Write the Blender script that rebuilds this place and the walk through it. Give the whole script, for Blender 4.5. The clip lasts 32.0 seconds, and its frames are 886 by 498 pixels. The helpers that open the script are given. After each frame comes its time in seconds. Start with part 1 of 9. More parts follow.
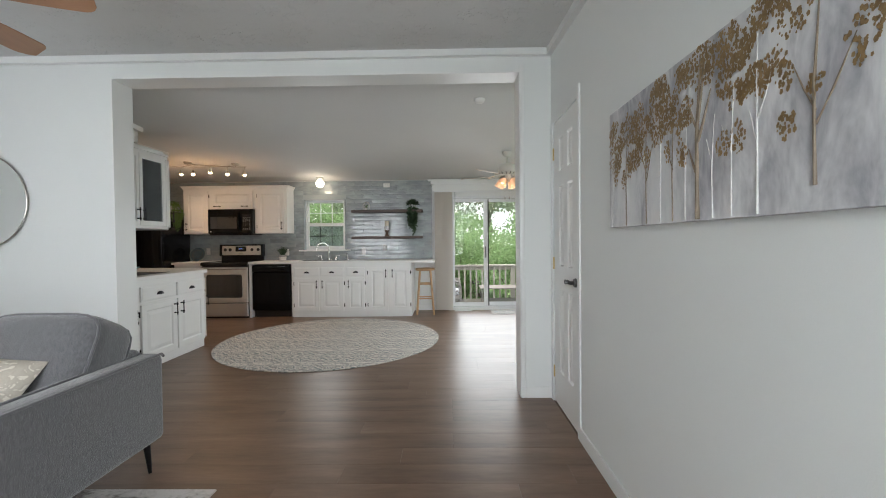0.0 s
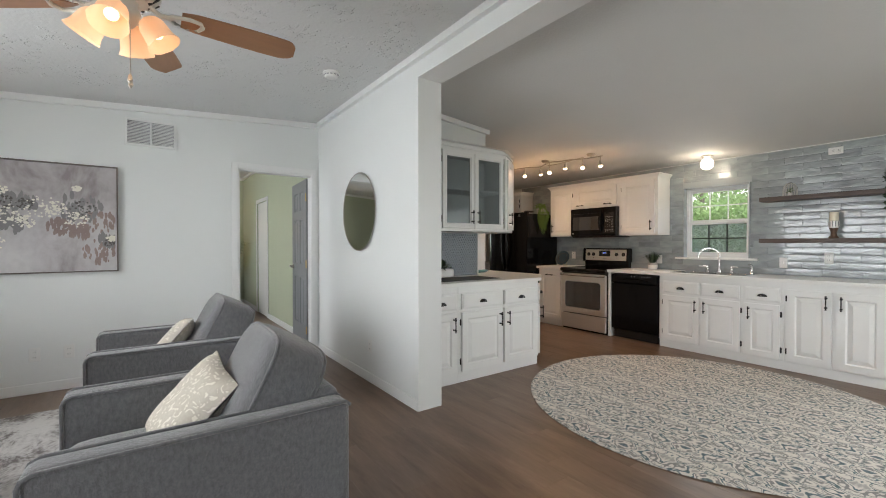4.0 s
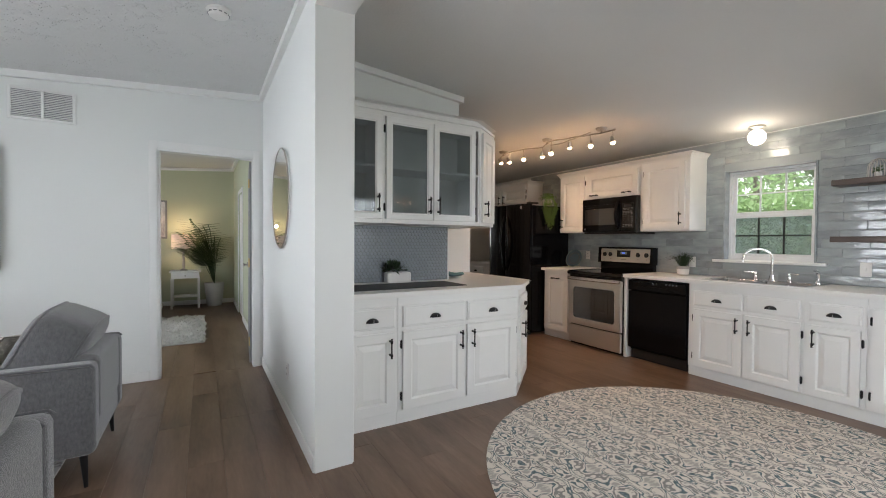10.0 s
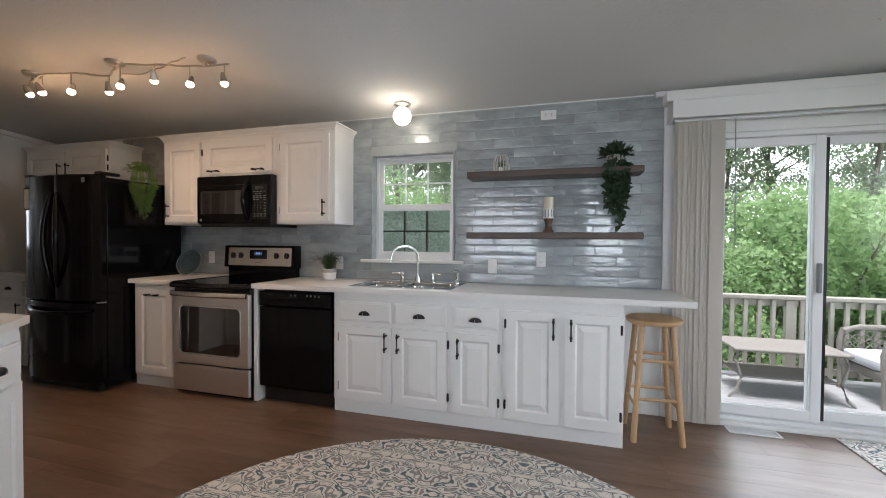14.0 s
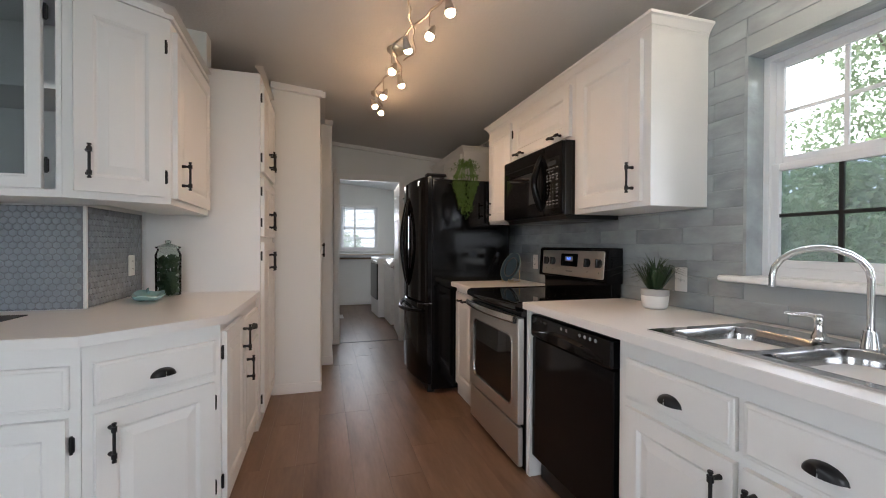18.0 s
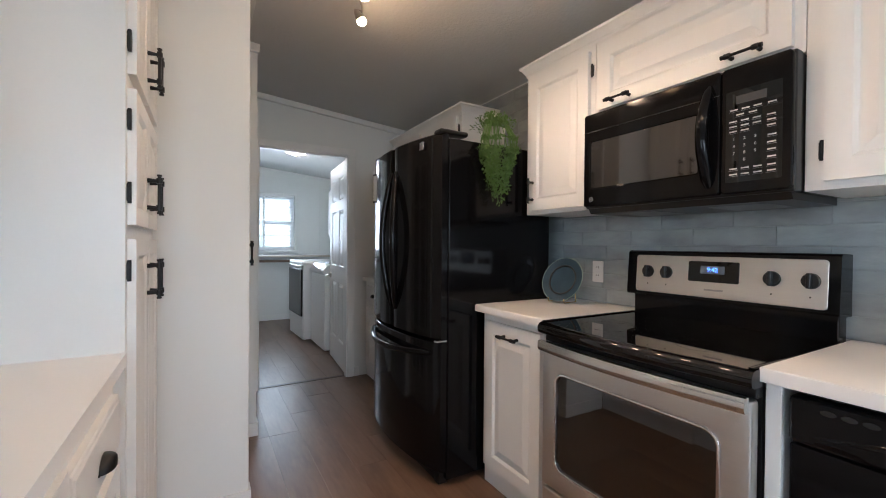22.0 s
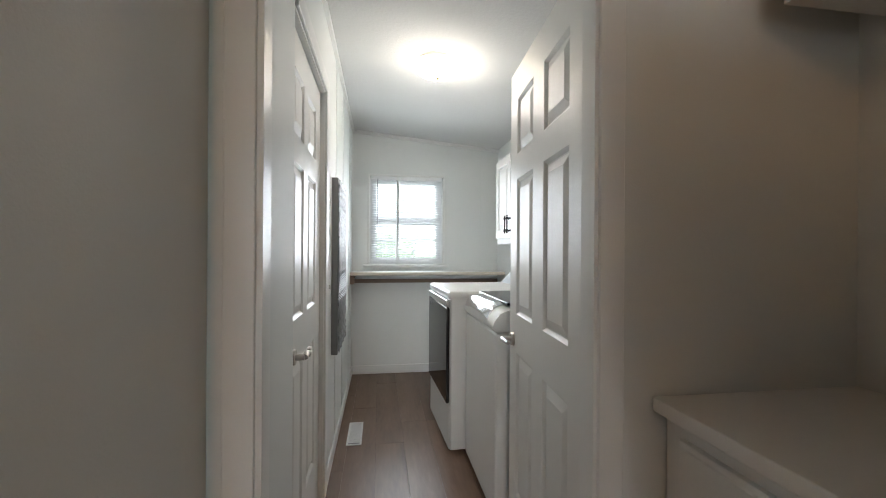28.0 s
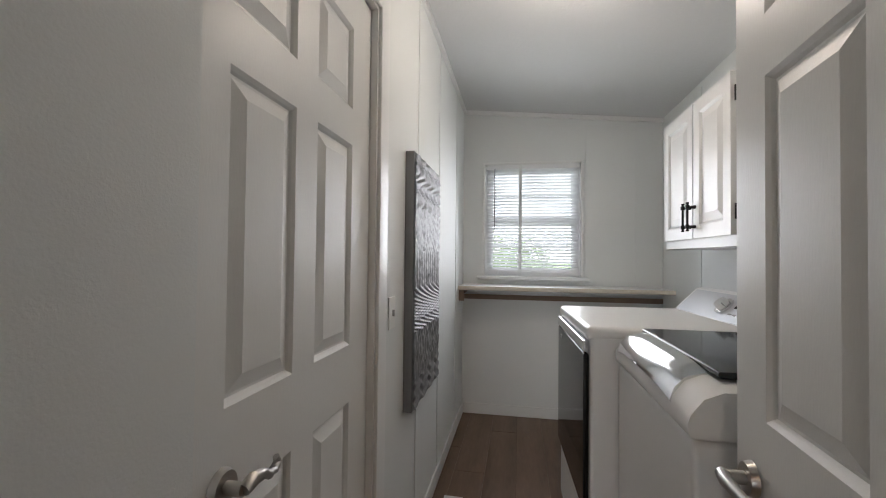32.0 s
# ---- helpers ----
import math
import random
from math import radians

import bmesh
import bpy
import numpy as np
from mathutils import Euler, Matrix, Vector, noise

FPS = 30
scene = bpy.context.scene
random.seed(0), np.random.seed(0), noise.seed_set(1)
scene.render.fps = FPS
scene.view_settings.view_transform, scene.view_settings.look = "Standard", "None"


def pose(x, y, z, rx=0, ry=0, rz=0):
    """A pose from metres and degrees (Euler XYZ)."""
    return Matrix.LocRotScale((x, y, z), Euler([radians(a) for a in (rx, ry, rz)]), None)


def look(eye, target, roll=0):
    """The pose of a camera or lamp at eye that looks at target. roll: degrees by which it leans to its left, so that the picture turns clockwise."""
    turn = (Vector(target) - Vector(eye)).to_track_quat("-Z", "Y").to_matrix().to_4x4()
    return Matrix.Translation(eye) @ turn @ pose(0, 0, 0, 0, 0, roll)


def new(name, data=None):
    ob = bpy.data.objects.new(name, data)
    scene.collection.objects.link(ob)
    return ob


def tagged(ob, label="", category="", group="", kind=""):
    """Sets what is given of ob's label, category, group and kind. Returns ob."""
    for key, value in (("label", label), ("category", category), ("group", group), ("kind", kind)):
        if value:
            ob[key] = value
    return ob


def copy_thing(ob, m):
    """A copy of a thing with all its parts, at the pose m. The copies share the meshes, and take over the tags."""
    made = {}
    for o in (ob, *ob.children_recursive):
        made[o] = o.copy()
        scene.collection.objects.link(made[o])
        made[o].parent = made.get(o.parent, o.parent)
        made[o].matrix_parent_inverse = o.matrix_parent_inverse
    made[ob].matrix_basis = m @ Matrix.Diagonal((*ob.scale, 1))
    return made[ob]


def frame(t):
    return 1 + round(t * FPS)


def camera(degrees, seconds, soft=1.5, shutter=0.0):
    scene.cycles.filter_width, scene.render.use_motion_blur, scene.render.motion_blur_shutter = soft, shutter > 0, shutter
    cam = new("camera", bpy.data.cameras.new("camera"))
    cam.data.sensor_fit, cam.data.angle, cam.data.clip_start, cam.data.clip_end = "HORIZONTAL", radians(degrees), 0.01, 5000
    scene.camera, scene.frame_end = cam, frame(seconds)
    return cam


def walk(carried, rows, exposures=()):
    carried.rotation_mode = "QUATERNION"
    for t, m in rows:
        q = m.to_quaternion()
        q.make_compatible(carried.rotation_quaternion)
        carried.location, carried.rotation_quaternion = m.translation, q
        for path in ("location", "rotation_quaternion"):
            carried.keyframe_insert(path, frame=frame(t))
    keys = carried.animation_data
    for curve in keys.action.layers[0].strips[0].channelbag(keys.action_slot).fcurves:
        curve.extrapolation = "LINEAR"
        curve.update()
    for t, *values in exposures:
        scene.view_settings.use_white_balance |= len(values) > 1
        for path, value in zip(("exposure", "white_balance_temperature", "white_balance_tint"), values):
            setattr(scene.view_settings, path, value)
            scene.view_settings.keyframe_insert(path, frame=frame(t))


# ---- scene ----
cam = camera(94.1, 32.0, 1.0)
PATH = [
    (0, (0.467, 1.22, 1.23), (0.436, 3.219, 1.192), -0.6),
    (0.5, (0.45, 1.384, 1.239), (0.354, 3.381, 1.204), -0.6),
    (1, (0.454, 1.55, 1.239), (0.25, 3.54, 1.206), -0.6),
    (1.5, (0.495, 1.754, 1.24), (0.141, 3.722, 1.211), -0.5),
    (2, (0.519, 1.972, 1.258), (-0.03, 3.895, 1.23), -0.4),
    (2.5, (0.476, 2.206, 1.284), (-0.295, 4.051, 1.253), -0.3),
    (4.5, (0.475, 2.873, 1.265), (-1.357, 3.675, 1.241), 0.0),
    (5, (0.461, 2.927, 1.263), (-1.494, 3.35, 1.234), 0.0),
    (5.5, (0.489, 3.004, 1.243), (-1.511, 3.044, 1.219), 0.1),
    (6, (0.509, 3.082, 1.206), (-1.469, 2.79, 1.19), 0.1),
    (6.5, (0.545, 3.123, 1.196), (-1.383, 2.592, 1.179), 0.2),
    (7, (0.564, 3.226, 1.202), (-1.308, 2.524, 1.188), 0.0),
    (7.5, (0.547, 3.32, 1.205), (-1.331, 2.632, 1.193), 0.0),
    (8, (0.458, 3.388, 1.244), (-1.492, 2.945, 1.217), 0.1),
    (8.5, (0.339, 3.474, 1.285), (-1.66, 3.4, 1.251), 0.0),
    (9, (0.253, 3.567, 1.284), (-1.719, 3.894, 1.247), 0.2),
    (9.5, (0.162, 3.739, 1.288), (-1.714, 4.432, 1.247), 0.2),
    (10, (0.098, 3.912, 1.268), (-1.63, 4.918, 1.23), 0.4),
    (10.5, (-0.021, 4.036, 1.26), (-1.558, 5.315, 1.221), 0.6),
    (11, (-0.139, 4.131, 1.227), (-1.449, 5.642, 1.192), 0.7),
    (11.5, (-0.228, 4.255, 1.189), (-1.3, 5.944, 1.152), 0.8),
    (12, (-0.331, 4.38, 1.179), (-1.165, 6.198, 1.139), 0.8),
    (12.5, (-0.433, 4.554, 1.196), (-1.08, 6.446, 1.157), 0.7),
    (13, (-0.514, 4.75, 1.234), (-1.044, 6.678, 1.194), 0.7),
    (13.5, (-0.526, 5.01, 1.258), (-1.036, 6.943, 1.218), 0.5),
    (15.5, (-0.566, 6.022, 1.25), (-1.644, 7.707, 1.239), -0.2),
    (16, (-0.594, 6.249, 1.24), (-1.901, 7.763, 1.233), -0.1),
    (16.5, (-0.621, 6.44, 1.228), (-2.145, 7.735, 1.219), -0.1),
    (17, (-0.64, 6.622, 1.221), (-2.347, 7.664, 1.209), 0.0),
    (17.5, (-0.71, 6.768, 1.205), (-2.549, 7.555, 1.19), 0.2),
    (18, (-0.85, 6.909, 1.221), (-2.771, 7.465, 1.202), 0.2),
    (18.5, (-1.028, 6.987, 1.236), (-2.994, 7.356, 1.209), 0.4),
    (19, (-1.257, 7.057, 1.26), (-3.242, 7.303, 1.225), 0.5),
    (19.5, (-1.491, 7.027, 1.275), (-3.479, 7.24, 1.24), 0.6),
    (20, (-1.729, 6.945, 1.293), (-3.71, 7.217, 1.261), 0.7),
    (20.5, (-1.93, 6.899, 1.277), (-3.888, 7.305, 1.248), 0.7),
    (21, (-2.101, 6.866, 1.248), (-4.008, 7.469, 1.224), 0.6),
    (21.5, (-2.222, 6.793, 1.234), (-4.051, 7.602, 1.215), 0.6),
    (22, (-2.338, 6.699, 1.225), (-4.067, 7.702, 1.206), 0.5),
    (22.5, (-2.418, 6.671, 1.203), (-4.047, 7.83, 1.191), 0.6),
    (23, (-2.501, 6.686, 1.177), (-4.066, 7.931, 1.163), 0.4),
    (23.5, (-2.658, 6.759, 1.17), (-4.207, 8.024, 1.151), 0.3),
    (24, (-2.83, 6.859, 1.189), (-4.426, 8.063, 1.168), 0.2),
    (24.5, (-3.028, 6.934, 1.195), (-4.717, 8.006, 1.177), 0.1),
    (25, (-3.27, 7.004, 1.237), (-5.062, 7.891, 1.22), 0.2),
    (25.5, (-3.555, 7.128, 1.236), (-5.437, 7.806, 1.226), -0.1),
    (26, (-3.85, 7.2, 1.262), (-5.793, 7.672, 1.249), 0.3),
    (26.5, (-4.135, 7.245, 1.28), (-6.108, 7.569, 1.268), 0.2),
    (28.5, (-5.464, 7.356, 1.261), (-7.441, 7.66, 1.263), 0.4),
    (29, (-5.726, 7.365, 1.252), (-7.693, 7.729, 1.259), 0.3),
    (29.5, (-5.975, 7.356, 1.233), (-7.933, 7.762, 1.24), 0.3),
    (30, (-6.156, 7.374, 1.187), (-8.115, 7.777, 1.202), 0.3),
    (30.5, (-6.276, 7.44, 1.167), (-8.249, 7.769, 1.191), 0.3),
    (31, (-6.302, 7.501, 1.168), (-8.294, 7.677, 1.2), 0.4),
    (31.5, (-6.204, 7.504, 1.208), (-8.203, 7.449, 1.248), 0.5),
    (32, (-6.048, 7.507, 1.262), (-8.015, 7.147, 1.3), 0.6),
]
LOOKS = [(0, -0.15, 6400, 11), (2, -0.1, 6450, 11), (5, 0.1, 6600, 12), (7, -0.12, 6550, 12), (8, -0.2, 6550, 12), (9, 0.0, 6500, 13), (10, 0.12, 6350, 13), (12, 0.05, 6150, 13), (13, -0.15, 6050, 12),
         (16, 0.05, 6100, 17), (18, 0.08, 6100, 14), (20, 0.5, 5800, 12), (22, 0.62, 5450, 9), (24, 0.88, 5450, 7), (26, 1.1, 5600, 6), (29, 0.57, 6350, 12), (31, 0.30, 6350, 14), (32, 0.25, 6450, 15)]
walk(cam, [(t, look(eye, target, roll)) for t, eye, target, roll in PATH], LOOKS)

# ---- world, sun, daylight in the openings, fill lamps ----
world = bpy.data.worlds.new("sky")
scene.world = world
world.use_nodes = True
wn = world.node_tree
sky = wn.nodes.new("ShaderNodeTexSky")
sky.sky_type, sky.sun_disc = "NISHITA", False
sky.sun_elevation, sky.sun_rotation = radians(79), radians(220)
sky.air_density, sky.dust_density = 1.0, 9.0
wn.links.new(sky.outputs[0], wn.nodes["Background"].inputs[0])
wn.nodes["Background"].inputs[1].default_value = 0.15
sun_data = bpy.data.lights.new("sun", "SUN")
sun_data.energy, sun_data.angle, sun_data.color = 5.0, radians(20), (1, 0.97, 0.92)
sun = new("sun", sun_data)
sun.matrix_world = look((-2.5, -3, 22), (0, 0, 0))


def spot(name, p, target, watts, colour, cone=140):
    d = bpy.data.lights.new(name, "SPOT")
    d.energy, d.color, d.shadow_soft_size, d.spot_size, d.spot_blend = watts, colour, 0.03, radians(cone), 0.6
    ob = new(name, d)
    ob.matrix_world = look(p, target)
    return ob


def area(name, p, target, w, h, watts, colour=(1, 1, 1)):
    d = bpy.data.lights.new(name, "AREA")
    d.shape, d.size, d.size_y, d.energy, d.color, d.spread = "RECTANGLE", w, h, watts, colour, radians(130)
    ob = new(name, d)
    ob.matrix_world = look(p, target)
    return ob


def bulb(name, p, watts, colour=(1, 0.66, 0.36), r=0.03):
    d = bpy.data.lights.new(name, "POINT")
    d.energy, d.color, d.shadow_soft_size = watts, colour, r
    ob = new(name, d)
    ob.location = p
    return ob


DAY = (0.93, 0.97, 1.0)
area("window_daylight_a", (-1.73, 0.505, 1.32), (-1.73, 3, 1.0), 1.0, 1.5, 24, DAY)
area("window_daylight_b", (-2.81, 0.505, 1.32), (-2.81, 3, 1.0), 1.0, 1.5, 24, DAY)
area("blind_daylight_a", (-1.73, 0.356, 1.325), (-1.73, 3, 1.325), 0.90, 1.46, 9.5, DAY)
area("blind_daylight_b", (-2.81, 0.356, 1.325), (-2.81, 3, 1.325), 0.90, 1.46, 9.5, DAY)
area("blind_daylight_c", (-9.449, 7.61, 1.56), (-8, 7.61, 1.56), 0.66, 0.80, 1.1, DAY)
area("window_daylight_c", (-9.34, 7.61, 1.56), (-8, 7.61, 1.4), 0.70, 0.85, 5.2, DAY)
area("door_daylight", (1.5, 8.39, 1.05), (1.5, 5.0, 0.3), 1.75, 1.85, 24, DAY)
area("window_daylight_d", (-1.76, 8.53, 1.56), (-1.76, 6.0, 1.2), 0.7, 0.85, 3.5, DAY)
# added fill lamps: unseen, assumed windows at the dining end, bedroom and entry
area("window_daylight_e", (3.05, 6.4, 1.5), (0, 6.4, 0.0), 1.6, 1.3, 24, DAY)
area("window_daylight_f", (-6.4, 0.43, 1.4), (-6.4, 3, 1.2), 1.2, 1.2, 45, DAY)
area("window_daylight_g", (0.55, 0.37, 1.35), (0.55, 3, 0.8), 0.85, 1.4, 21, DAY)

# ---- helpers for building ----


def bx(bm, a, b, bev=0.0, seg=1):
    lo, hi = [min(p, q) for p, q in zip(a, b)], [max(p, q) for p, q in zip(a, b)]
    vs = [bm.verts.new((x, y, z)) for x in (lo[0], hi[0]) for y in (lo[1], hi[1]) for z in (lo[2], hi[2])]
    fs = [bm.faces.new([vs[i] for i in f]) for f in ((0, 1, 3, 2), (4, 6, 7, 5), (0, 4, 5, 1), (2, 3, 7, 6), (0, 2, 6, 4), (1, 5, 7, 3))]
    if bev:
        es = list({e for f in fs for e in f.edges})
        bmesh.ops.bevel(bm, geom=es, offset=bev, segments=seg, affect="EDGES", profile=0.5)
    return bm


def prism(bm, pts, z0, z1):
    """An upright prism over an anticlockwise outline."""
    lo, hi = [bm.verts.new((x, y, z0)) for x, y in pts], [bm.verts.new((x, y, z1)) for x, y in pts]
    n = len(pts)
    for i in range(n):
        bm.faces.new((lo[i], lo[(i + 1) % n], hi[(i + 1) % n], hi[i]))
    bm.faces.new(hi)
    bm.faces.new(lo[::-1])
    return bm


def cyl(bm, p, q, r, r2=None, n=16):
    p, q = Vector(p), Vector(q)
    turn = (q - p).to_track_quat("Z", "Y").to_matrix()
    r2 = r if r2 is None else r2
    ring = lambda c, s: [bm.verts.new(c + turn @ Vector((s * math.cos(6.28319 * i / n), s * math.sin(6.28319 * i / n), 0))) for i in range(n)]
    a, b = ring(p, r), ring(q, r2)
    for i in range(n):
        bm.faces.new((a[i], a[(i + 1) % n], b[(i + 1) % n], b[i]))
    bm.faces.new(a[::-1])
    bm.faces.new(b)
    return bm


def tube(bm, pts, r, n=8):
    pts = [Vector(p) for p in pts]
    rings = []
    for i, p in enumerate(pts):
        d = (pts[min(i + 1, len(pts) - 1)] - pts[max(i - 1, 0)]).normalized()
        turn = d.to_track_quat("Z", "Y").to_matrix()
        rr = r[i] if isinstance(r, (list, tuple)) else r
        rings.append([bm.verts.new(p + turn @ Vector((rr * math.cos(6.28319 * k / n), rr * math.sin(6.28319 * k / n), 0))) for k in range(n)])
    for a, b in zip(rings, rings[1:]):
        off = min(range(n), key=lambda o: (b[o].co - a[0].co).length)
        for k in range(n):
            bm.faces.new((a[k], a[(k + 1) % n], b[(k + 1 + off) % n], b[(k + off) % n]))
    bm.faces.new(rings[0][::-1])
    bm.faces.new(rings[-1])
    return bm


def lathe(bm, prof, n=24, c=(0, 0, 0)):
    """A turned shape from (radius, height) pairs."""
    rings = [[bm.verts.new((c[0] + r * math.cos(6.28319 * i / n), c[1] + r * math.sin(6.28319 * i / n), c[2] + z)) for i in range(n)] for r, z in prof]
    for a, b in zip(rings, rings[1:]):
        for i in range(n):
            bm.faces.new((a[i], a[(i + 1) % n], b[(i + 1) % n], b[i]))
    bm.faces.new(rings[0][::-1])
    bm.faces.new(rings[-1])
    return bm


def ball(bm, c, r, sz=1.0, n=16):
    k = max(6, n // 2)
    return lathe(bm, [(max(r * math.sin(math.pi * i / k), 0.0005), -r * sz * math.cos(math.pi * i / k)) for i in range(k + 1)], n, c)


def puff(bm, c, size, k=6.0, n=8, sag=0.0, m=None):
    """A stuffed cushion: a box with rounded, slightly swollen faces."""
    c, hx = Vector(c), [s / 2 for s in size]
    verts = {}

    def vert(p):
        key = tuple(round(v, 5) for v in p)
        if key not in verts:
            s = sum(abs(v) ** k for v in p) ** (1 / k)
            q = Vector([v / s * h for v, h in zip(p, hx)])
            q.z += sag * (p[0] ** 2 - 0.5) * abs(q.z)
            verts[key] = bm.verts.new(c + ((m @ q) if m else q))
        return verts[key]

    g = [2 * i / n - 1 for i in range(n + 1)]
    for ax in range(3):
        for s in (-1, 1):
            for u, u2 in zip(g, g[1:]):
                for v, v2 in zip(g, g[1:]):
                    ps = []
                    for a, b in ((u, v), (u2, v), (u2, v2), (u, v2)):
                        p = [0, 0, 0]
                        p[ax], p[(ax + 1) % 3], p[(ax + 2) % 3] = s, a, b
                        ps.append(vert(p))
                    bm.faces.new(ps if s > 0 else ps[::-1])
    return bm


def corner_ring(x0, x1, z0, z1, r, k=5):
    """Points of a rounded rectangle in x, z, counter-clockwise."""
    pts = []
    for cx, cz, a0 in ((x1 - r, z1 - r, 0.0), (x0 + r, z1 - r, 90.0), (x0 + r, z0 + r, 180.0), (x1 - r, z0 + r, 270.0)):
        for i in range(k + 1):
            a = radians(a0 + 90.0 * i / k)
            pts.append((cx + r * math.cos(a), cz + r * math.sin(a)))
    return pts


def rounded_plate(bm, x0, x1, z0, z1, ya, yb, r, edge=0.002):
    """A plate from y = ya (front) to yb with rounded corners and an eased front edge."""
    rings = []
    for inset, y in ((0.0, yb), (0.0, ya + edge), (edge, ya)):
        rings.append([bm.verts.new((x, y, z)) for x, z in corner_ring(x0 + inset, x1 - inset, z0 + inset, z1 - inset, max(r - inset, 0.0005))])
    n = len(rings[0])
    for a, b in zip(rings, rings[1:]):
        for k in range(n):
            bm.faces.new((a[k], a[(k + 1) % n], b[(k + 1) % n], b[k]))
    bm.faces.new(rings[-1])
    bm.faces.new(rings[0][::-1])
    return bm


def framed_plate(bm, outer, inner, ya, yb, r_out, r_in, edge=0.003):
    """A plate with a rounded hole through it; outer and inner are x0, x1, z0, z1."""
    def grow(q, d):
        return q[0] + d, q[1] - d, q[2] + d, q[3] - d

    loops = ((outer, r_out, 0.0, yb), (outer, r_out, 0.0, ya + edge), (outer, r_out, edge, ya), (inner, r_in, -edge, ya), (inner, r_in, 0.0, ya + edge), (inner, r_in, 0.0, yb))
    rings = [[bm.verts.new((x, y, z)) for x, z in corner_ring(*grow(q, d), r - d)] for q, r, d, y in loops]
    n = len(rings[0])
    for a, b in zip(rings, rings[1:] + rings[:1]):
        for k in range(n):
            bm.faces.new((a[k], a[(k + 1) % n], b[(k + 1) % n], b[k]))
    return bm


def beam(bm, p, q, w, h):
    """A bar from p to q, w wide sideways and h high."""
    p, q = Vector(p), Vector(q)
    d = (q - p).normalized()
    side = d.cross(Vector((0, 0, 1)))
    side = side.normalized() if side.length > 1e-4 else Vector((1, 0, 0))
    up = side.cross(d)
    vs = [bm.verts.new(e + side * (sx * w / 2) + up * (sz * h / 2)) for e in (p, q) for sx in (-1, 1) for sz in (-1, 1)]
    for f in ((0, 1, 3, 2), (4, 6, 7, 5), (0, 4, 5, 1), (2, 3, 7, 6), (0, 2, 6, 4), (1, 5, 7, 3)):
        bm.faces.new([vs[i] for i in f])
    return bm


def weigh_normals(me):
    """Let the large faces of a bevelled mesh stay flat and its edges alone turn."""
    if not 7 < len(me.polygons) < 700:
        return
    areas = [f.area for f in me.polygons]
    if max(areas) < 15 * min(areas):
        return
    around = [[] for _ in me.vertices]
    for f in me.polygons:
        for v in f.vertices:
            around[v].append((f.normal.copy(), areas[f.index]))
    normals = [f.normal for f in me.polygons for _ in f.vertices]
    k = 0
    for f in me.polygons:
        for v in f.vertices:
            n = Vector((0, 0, 0))
            for other, a in around[v]:
                if other.dot(f.normal) > 0.6:
                    n += other * a
            normals[k] = n.normalized() if n.length > 0 else f.normal.copy()
            k += 1
    me.normals_split_custom_set(normals)


def mesh_of(name, bm, material, flat=False):
    bmesh.ops.recalc_face_normals(bm, faces=bm.faces)
    me = bpy.data.meshes.new(name)
    bm.to_mesh(me)
    bm.free()
    if material:
        me.materials.append(material)
    if not flat:
        me.shade_smooth()
        me.set_sharp_from_angle(angle=radians(38))
        weigh_normals(me)
    return me


def part(name, bm, material, parent=None, label="", m=None, flat=False):
    ob = new(name, mesh_of(name, bm, material, flat))
    if parent:
        ob.parent = parent
    if m:
        ob.matrix_basis = m
    return tagged(ob, label)


def shared(name, me, parent, m, label=""):
    """One more object on a mesh that is there already."""
    ob = new(name, me)
    ob.parent, ob.matrix_basis = parent, m
    return tagged(ob, label)


def thing(name, label, category, m, group=""):
    ob = new(name)
    ob.empty_display_size = 0.1
    ob.matrix_basis = m
    return tagged(ob, label, category, group)


def structure(name, bm, material, label, category):
    return tagged(part(name, bm, material, None, label), "", category, "", "structure")


def B(a, b, bev=0.0, seg=1):
    return bx(bmesh.new(), a, b, bev, seg)


def at(x, y, z=0.0, rz=0.0, rx=0.0, ry=0.0):
    return pose(x, y, z, rx, ry, rz)


# ---- materials ----


